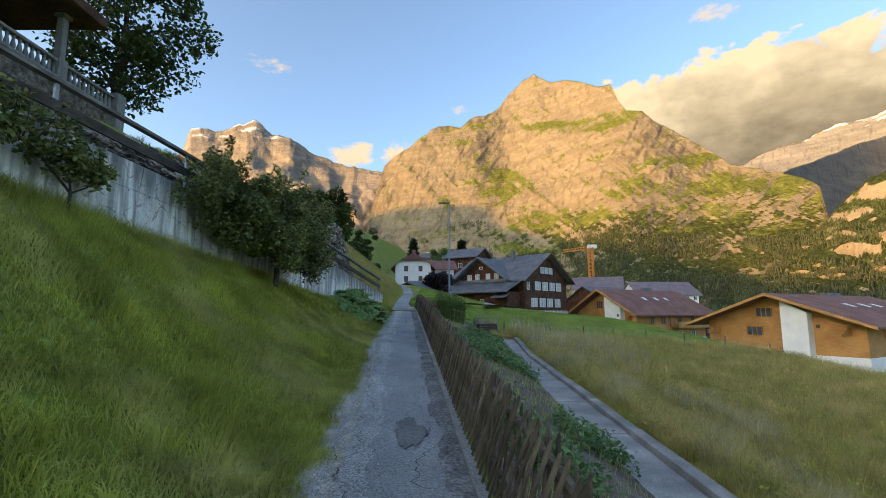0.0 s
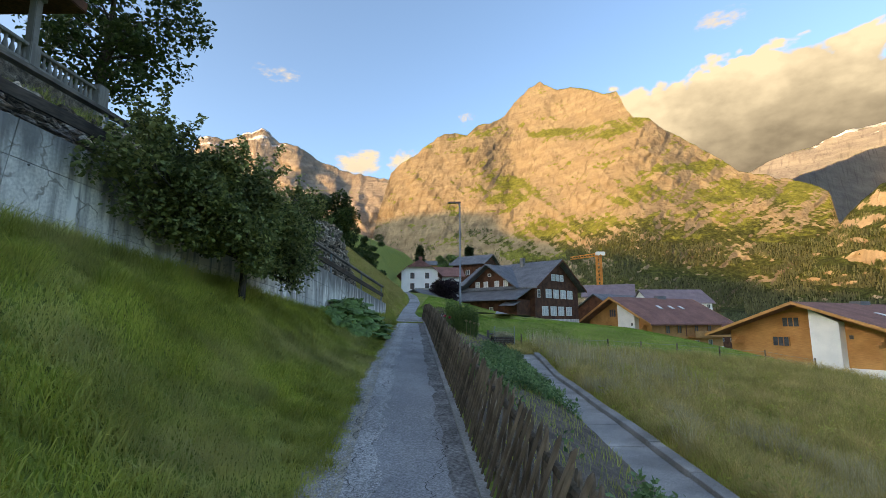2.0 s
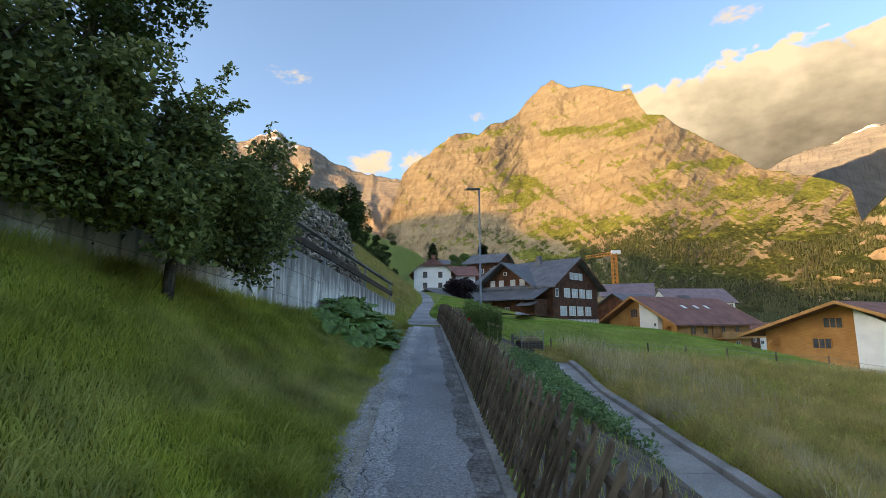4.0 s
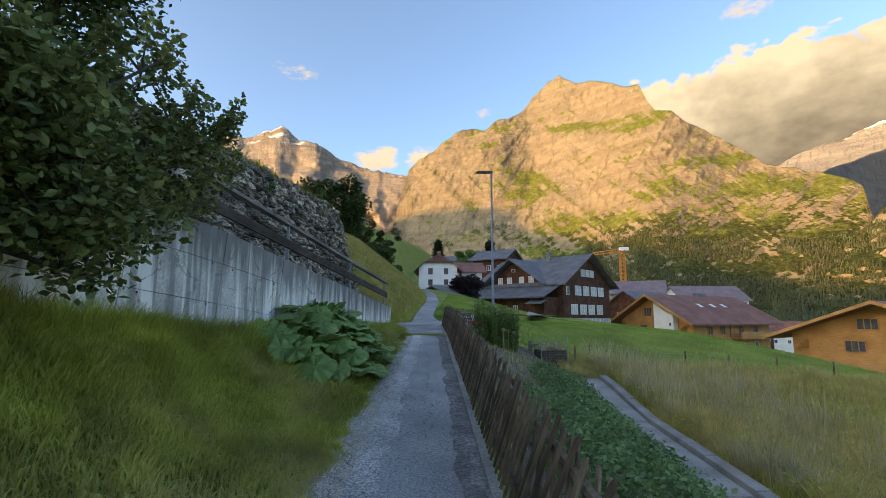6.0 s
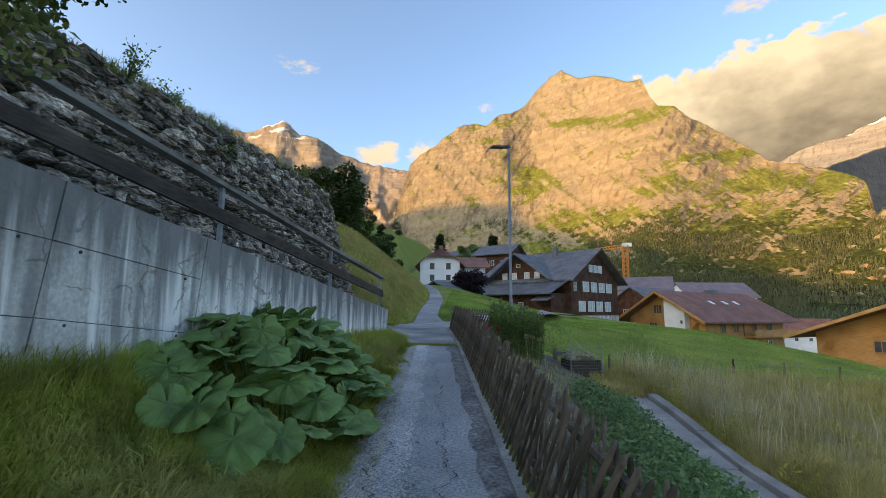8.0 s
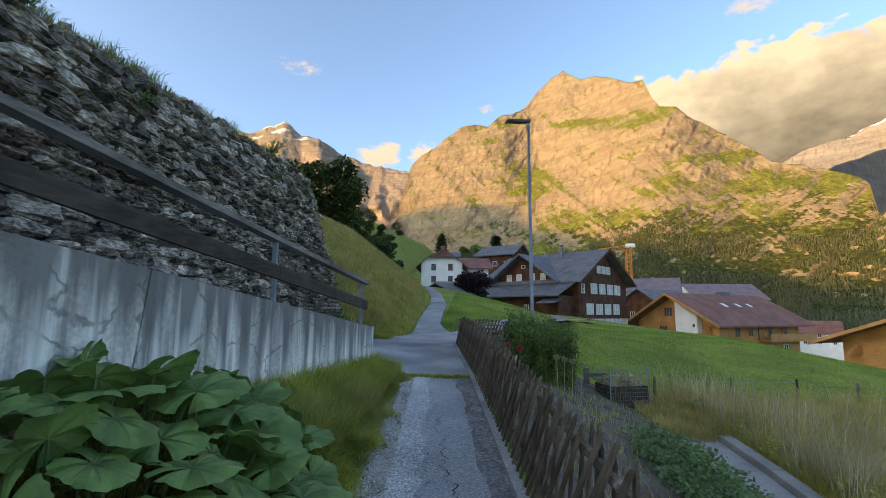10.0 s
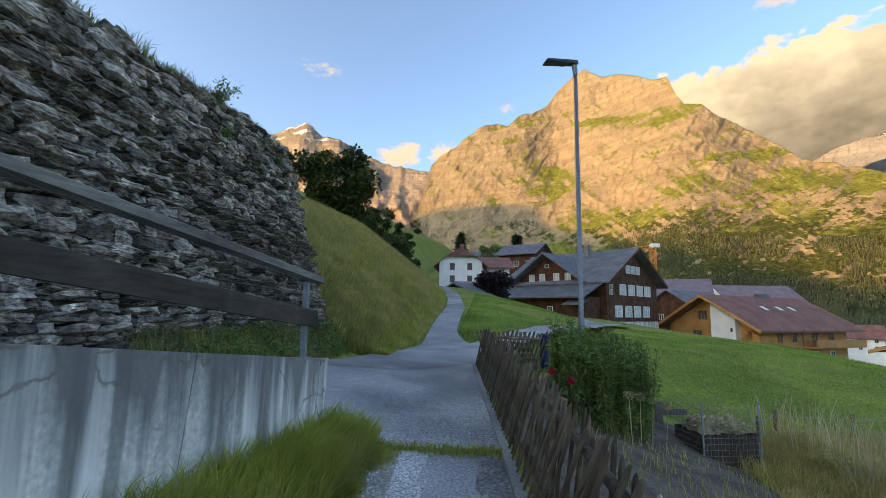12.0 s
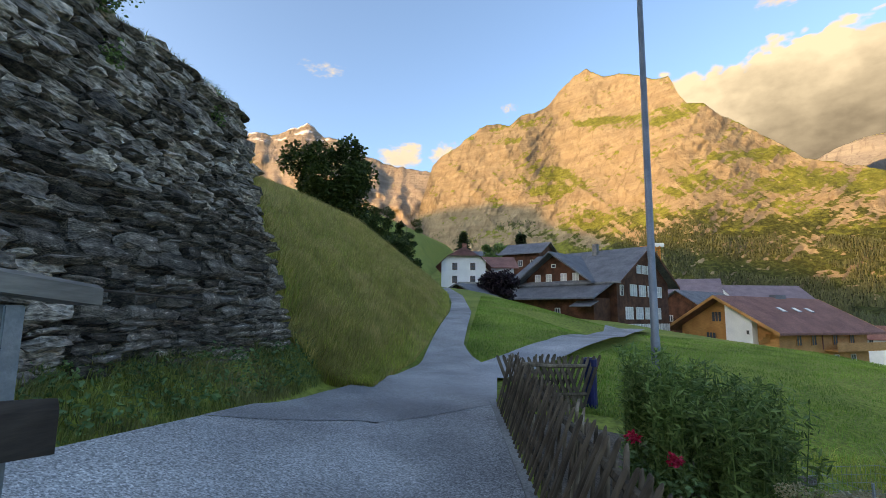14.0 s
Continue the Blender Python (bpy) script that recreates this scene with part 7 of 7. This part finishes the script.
# tall dry meadow on the valley side
n = 190000
gx_ = 4.28 + 19 * rng.random(n) ** 1.5
gy_ = -2 + 30.6 * rng.random(n)
tl = 0.35 * vnoise(gx_, gy_, 0.7, 3) + 0.65 * vnoise(gx_, gy_, 3.2, 4) ** 2
h = np.clip(0.06 + 0.25 * rng.random(n) + 0.75 * tl, 0.08, 1.1) * np.clip((gx_ - 4.1) / 0.5, 0.45, 1)
fl = np.interp(gx_, [3.9, 4.7, 6.9, 9.4, 13.6, 22], [25.4, 26.3, 27.4, 28.3, 28.7, 29.2])
k_ = gy_ < fl
gx_, gy_, h, n = gx_[k_], gy_[k_], h[k_], int(k_.sum())
blades("meadow_grass", gx_, gy_, heights(gx_, gy_), h, rng.uniform(0.006, 0.013, n), rng.uniform(0.3, 1.15, n), M["meadow_blade"], "tall dry meadow grass on the valley side")
n = 60000
gx_ = 4.28 + 19 * rng.random(n) ** 1.5
gy_ = -2 + 30.6 * rng.random(n)
blades("meadow_grass", gx_, gy_, heights(gx_, gy_), rng.uniform(0.12, 0.35, n), 0.011, rng.uniform(0.3, 1.0, n), M["lawn_blade"], "green undergrowth in the tall meadow")
n = 1600
gx_, gy_ = 4.4 + 6 * rng.random(n) ** 1.5, 18 + 9 * rng.random(n)
blades("seed_stalk", gx_, gy_, heights(gx_, gy_), rng.uniform(0.7, 1.25, n), 0.012, rng.uniform(0.1, 0.4, n), M["dry_leaf"], "tall straw-coloured seed stalks above the meadow")
n = 9000
cx_, cy_ = rng.uniform(4.4, 9.5, 60), rng.uniform(3, 26, 60)
i_ = rng.integers(0, 60, n)
gx_, gy_ = np.maximum(cx_[i_] + rng.normal(0, 0.16, n), 4.3), np.minimum(cy_[i_] + rng.normal(0, 0.16, n), 26.0)
blades("straw_tuft", gx_, gy_, heights(gx_, gy_), rng.uniform(0.35, 0.85, n), 0.008, rng.uniform(0.1, 0.8, n), M["dry_leaf"], "pale straw tufts standing in the meadow")
n = 5000
gx_, gy_ = rng.uniform(3.0, 4.4, n), rng.uniform(22.4, 26.2, n)
blades("garden_weeds", gx_, gy_, heights(gx_, gy_), rng.uniform(0.1, 0.4, n), 0.012, rng.uniform(0.2, 0.9, n), M["meadow_blade"], "rough weeds at the end of the garden walk", "weeds")
cx_, cy_ = 4.5 + 11 * rng.random(260) ** 1.4, rng.uniform(0, 26, 260)
i_ = rng.integers(0, 260, 26000)
co = np.c_[cx_[i_] + rng.normal(0, 0.22, 26000), cy_[i_] + rng.normal(0, 0.22, 26000), np.zeros(26000)]
co[:, 0] = np.maximum(co[:, 0], 4.32)
co[:, 2] = heights(co[:, 0], co[:, 1]) + rng.uniform(0.05, 0.5, 26000) ** 1.2
tagged(leaves("meadow_weed", co, 0.035 * rng.uniform(0.5, 1.4, 26000), M["lawn_blade"], length=2.4), "leafy green weeds scattered through the meadow", "weeds", kind="stuff")
# mown lawn beyond
n = 150000
gx_ = -2.2 + 30 * rng.random(n) ** 1.3
gy_ = 26.6 + 26 * rng.random(n) ** 1.6
pr = np.interp(gy_, [26.2, 30, 31.5, 33, 41, 51], [-1.4, -1.35, -1.95, -2.3, -2.4, -3.4])
off = np.ones(n, bool)
for (ax, ay), (bx_, by_) in zip(SIDE, SIDE[1:]):
    d_ = np.array([bx_ - ax, by_ - ay])
    t_ = np.clip(((gx_ - ax) * d_[0] + (gy_ - ay) * d_[1]) / (d_ @ d_), 0, 1)
    off &= np.hypot(gx_ - ax - d_[0] * t_, gy_ - ay - d_[1] * t_) > 0.82
keep = (gx_ > pr + 0.1) & off & (gy_ > np.interp(gx_, [-2, 3.9, 4.7, 6.9, 9.4, 13.6, 22], [26.6, 25.6, 26.5, 27.6, 28.4, 28.8, 29.3]))
blades("lawn", gx_[keep], gy_[keep], heights(gx_, gy_)[keep], rng.uniform(0.04, 0.09, keep.sum()), 0.014, rng.uniform(0.2, 0.9, keep.sum()), M["cut_lawn"], "short bright green mown lawn below the lane")

# ---- clouds ----
def cloud_mat(name, bank, light, shade, strength, seed):
    m = bpy.data.materials.new(name)
    m.use_nodes = True
    n, l = m.node_tree.nodes, m.node_tree.links
    n.remove(n["Principled BSDF"])
    tc = n.new("ShaderNodeTexCoord")
    sep = n.new("ShaderNodeSeparateXYZ")
    l.new(tc.outputs["Object"], sep.inputs[0])

    def mth(op, a, b=0.0, clamp=False):
        t = n.new("ShaderNodeMath")
        t.operation, t.use_clamp = op, clamp
        for i, v in enumerate((a, b)):
            if isinstance(v, (int, float)):
                t.inputs[i].default_value = v
            else:
                l.new(v, t.inputs[i])
        return t.outputs[0]

    def nz(scale, detail, dz):
        mp = n.new("ShaderNodeMapping")
        mp.inputs["Location"].default_value = (seed, dz, seed * 0.3)
        l.new(tc.outputs["Object"], mp.inputs[0])
        t = n.new("ShaderNodeTexNoise")
        t.inputs["Scale"].default_value, t.inputs["Detail"].default_value, t.inputs["Roughness"].default_value = scale, detail, 0.55
        l.new(mp.outputs[0], t.inputs[0])
        return mth("SUBTRACT", t.outputs[0], 0.5)
    big, fine = nz(1.6, 3, 0.0), nz(5.0, 8, 3.0)
    warp = n.new("ShaderNodeTexNoise")
    warp.inputs["Scale"].default_value, warp.inputs["Detail"].default_value = 3.0, 4
    l.new(tc.outputs["Object"], warp.inputs[0])
    bent = n.new("ShaderNodeVectorMath")
    bent.operation = "MULTIPLY_ADD"
    l.new(warp.outputs["Color"], bent.inputs[0])
    bent.inputs[1].default_value = (0.22, 0.22, 0.0)
    l.new(tc.outputs["Object"], bent.inputs[2])
    lobes = n.new("ShaderNodeTexVoronoi")
    lobes.feature = "SMOOTH_F1"
    lobes.inputs["Scale"].default_value, lobes.inputs["Detail"].default_value, lobes.inputs["Smoothness"].default_value = 5.5, 2.0, 0.25
    l.new(bent.outputs[0], lobes.inputs["Vector"])
    puff = mth("SUBTRACT", 0.55, lobes.outputs["Distance"])
    x, y = sep.outputs[0], sep.outputs[1]
    if bank:
        bow = mth("ADD", x, 0.4)
        top = mth("SUBTRACT", mth("SUBTRACT", 0.50, mth("MULTIPLY", mth("MULTIPLY", bow, bow), 0.05)), y)
        left = mth("MULTIPLY", mth("ADD", x, 0.90), 1.2)
        sm = n.new("ShaderNodeMath")
        sm.operation = "SMOOTH_MIN"
        l.new(top, sm.inputs[0])
        l.new(left, sm.inputs[1])
        sm.inputs[2].default_value = 0.45
        s = sm.outputs[0]
        s = mth("ADD", s, mth("ADD", mth("MULTIPLY", big, 0.6), mth("ADD", mth("MULTIPLY", fine, 0.35), mth("MULTIPLY", puff, 0.28))))
        dens = n.new("ShaderNodeMapRange")
        dens.interpolation_type = "SMOOTHSTEP"
        dens.inputs[1].default_value, dens.inputs[2].default_value = 0.0, 0.08
        l.new(s, dens.inputs[0])
        tone = mth("ADD", mth("MULTIPLY", mth("SUBTRACT", s, 0.12), 1.0), mth("ADD", mth("MULTIPLY", fine, -1.0), mth("MULTIPLY", puff, -0.45)))
        tone = mth("ADD", tone, mth("MULTIPLY", big, -0.6), True)
    else:
        s = mth("SUBTRACT", 0.55, mth("ADD", mth("POWER", mth("ABSOLUTE", x), 2.0), mth("POWER", mth("ABSOLUTE", mth("MULTIPLY", y, 1.25)), 2.0)))
        s = mth("ADD", s, mth("ADD", mth("MULTIPLY", big, 1.3), mth("MULTIPLY", fine, 0.9)))
        dens = n.new("ShaderNodeMapRange")
        dens.interpolation_type = "SMOOTHSTEP"
        dens.inputs[1].default_value, dens.inputs[2].default_value = (0.0, 0.45) if bank is False else (0.25, 0.9)
        l.new(s, dens.inputs[0])
        tone = mth("ADD", mth("MULTIPLY", mth("SUBTRACT", 0.1, y), 0.5), mth("MULTIPLY", fine, -0.8), True)
    ramp = n.new("ShaderNodeValToRGB")
    e = ramp.color_ramp.elements
    e[0].color, e[1].color = (*light, 1), (*shade, 1)
    e[0].position, e[1].position = 0.10, 0.80
    k = e.new(0.42)
    k.color = (*[blend(p, q, 0.55) for p, q in zip(light, shade)], 1)
    l.new(tone, ramp.inputs[0])
    em = n.new("ShaderNodeEmission")
    em.inputs[1].default_value = strength
    l.new(ramp.outputs[0], em.inputs[0])
    tr = n.new("ShaderNodeBsdfTransparent")
    mix = n.new("ShaderNodeMixShader")
    l.new(dens.outputs[0], mix.inputs[0])
    l.new(tr.outputs[0], mix.inputs[1])
    l.new(em.outputs[0], mix.inputs[2])
    l.new(mix.outputs[0], n["Material Output"].inputs[0])
    return m


def cloud(az, el, w, h, kind, label, light, shade, strength, seed, r=4750):
    eye = Vector((0.3, -3, 1.3))
    d = Vector((math.sin(radians(az)) * math.cos(radians(el)), math.cos(radians(az)) * math.cos(radians(el)), math.sin(radians(el))))
    bm = bmesh.new()
    bmesh.ops.create_grid(bm, x_segments=2, y_segments=2, size=1.0)
    ob = part("cloud", bm, cloud_mat("cloud", kind, light, shade, strength, seed))
    ob.matrix_world = look(eye, eye + d) @ Matrix.Translation((0, 0, -r)) @ Matrix.Diagonal((r * math.tan(radians(w / 2)), r * math.tan(radians(h / 2)), 1, 1))
    return tagged(ob, label, "cloud", kind="backdrop")


cloud(36, 20.5, 38, 26, True, "large evening cumulus bank with a grey underside", (1.0, 0.95, 0.86), (0.25, 0.23, 0.21), 0.138, 3.0, 4850)
cloud(-11, 18.5, 9, 5.0, False, "small bright cumulus over the pass", (1.0, 0.98, 0.96), (0.84, 0.83, 0.84), 0.125, 9.0)
cloud(-4.8, 18.8, 7, 5.5, False, "bright cloud puff behind the ridge", (1.0, 0.98, 0.96), (0.88, 0.87, 0.87), 0.125, 14.0)
cloud(-21, 27.2, 7.5, 4.5, 0, "thin white wisp of cloud", (1.0, 0.97, 0.95), (0.9, 0.9, 0.92), 0.125, 20.0)
cloud(2.2, 23.6, 3.4, 3.4, 0, "tiny white cloud wisp above the ridge", (1.0, 0.96, 0.92), (0.9, 0.88, 0.86), 0.125, 27.0)
cloud(31.5, 30.0, 9, 4.5, 0, "thin white cloud wisp above the bank", (1.0, 0.95, 0.9), (0.9, 0.88, 0.86), 0.125, 31.0)
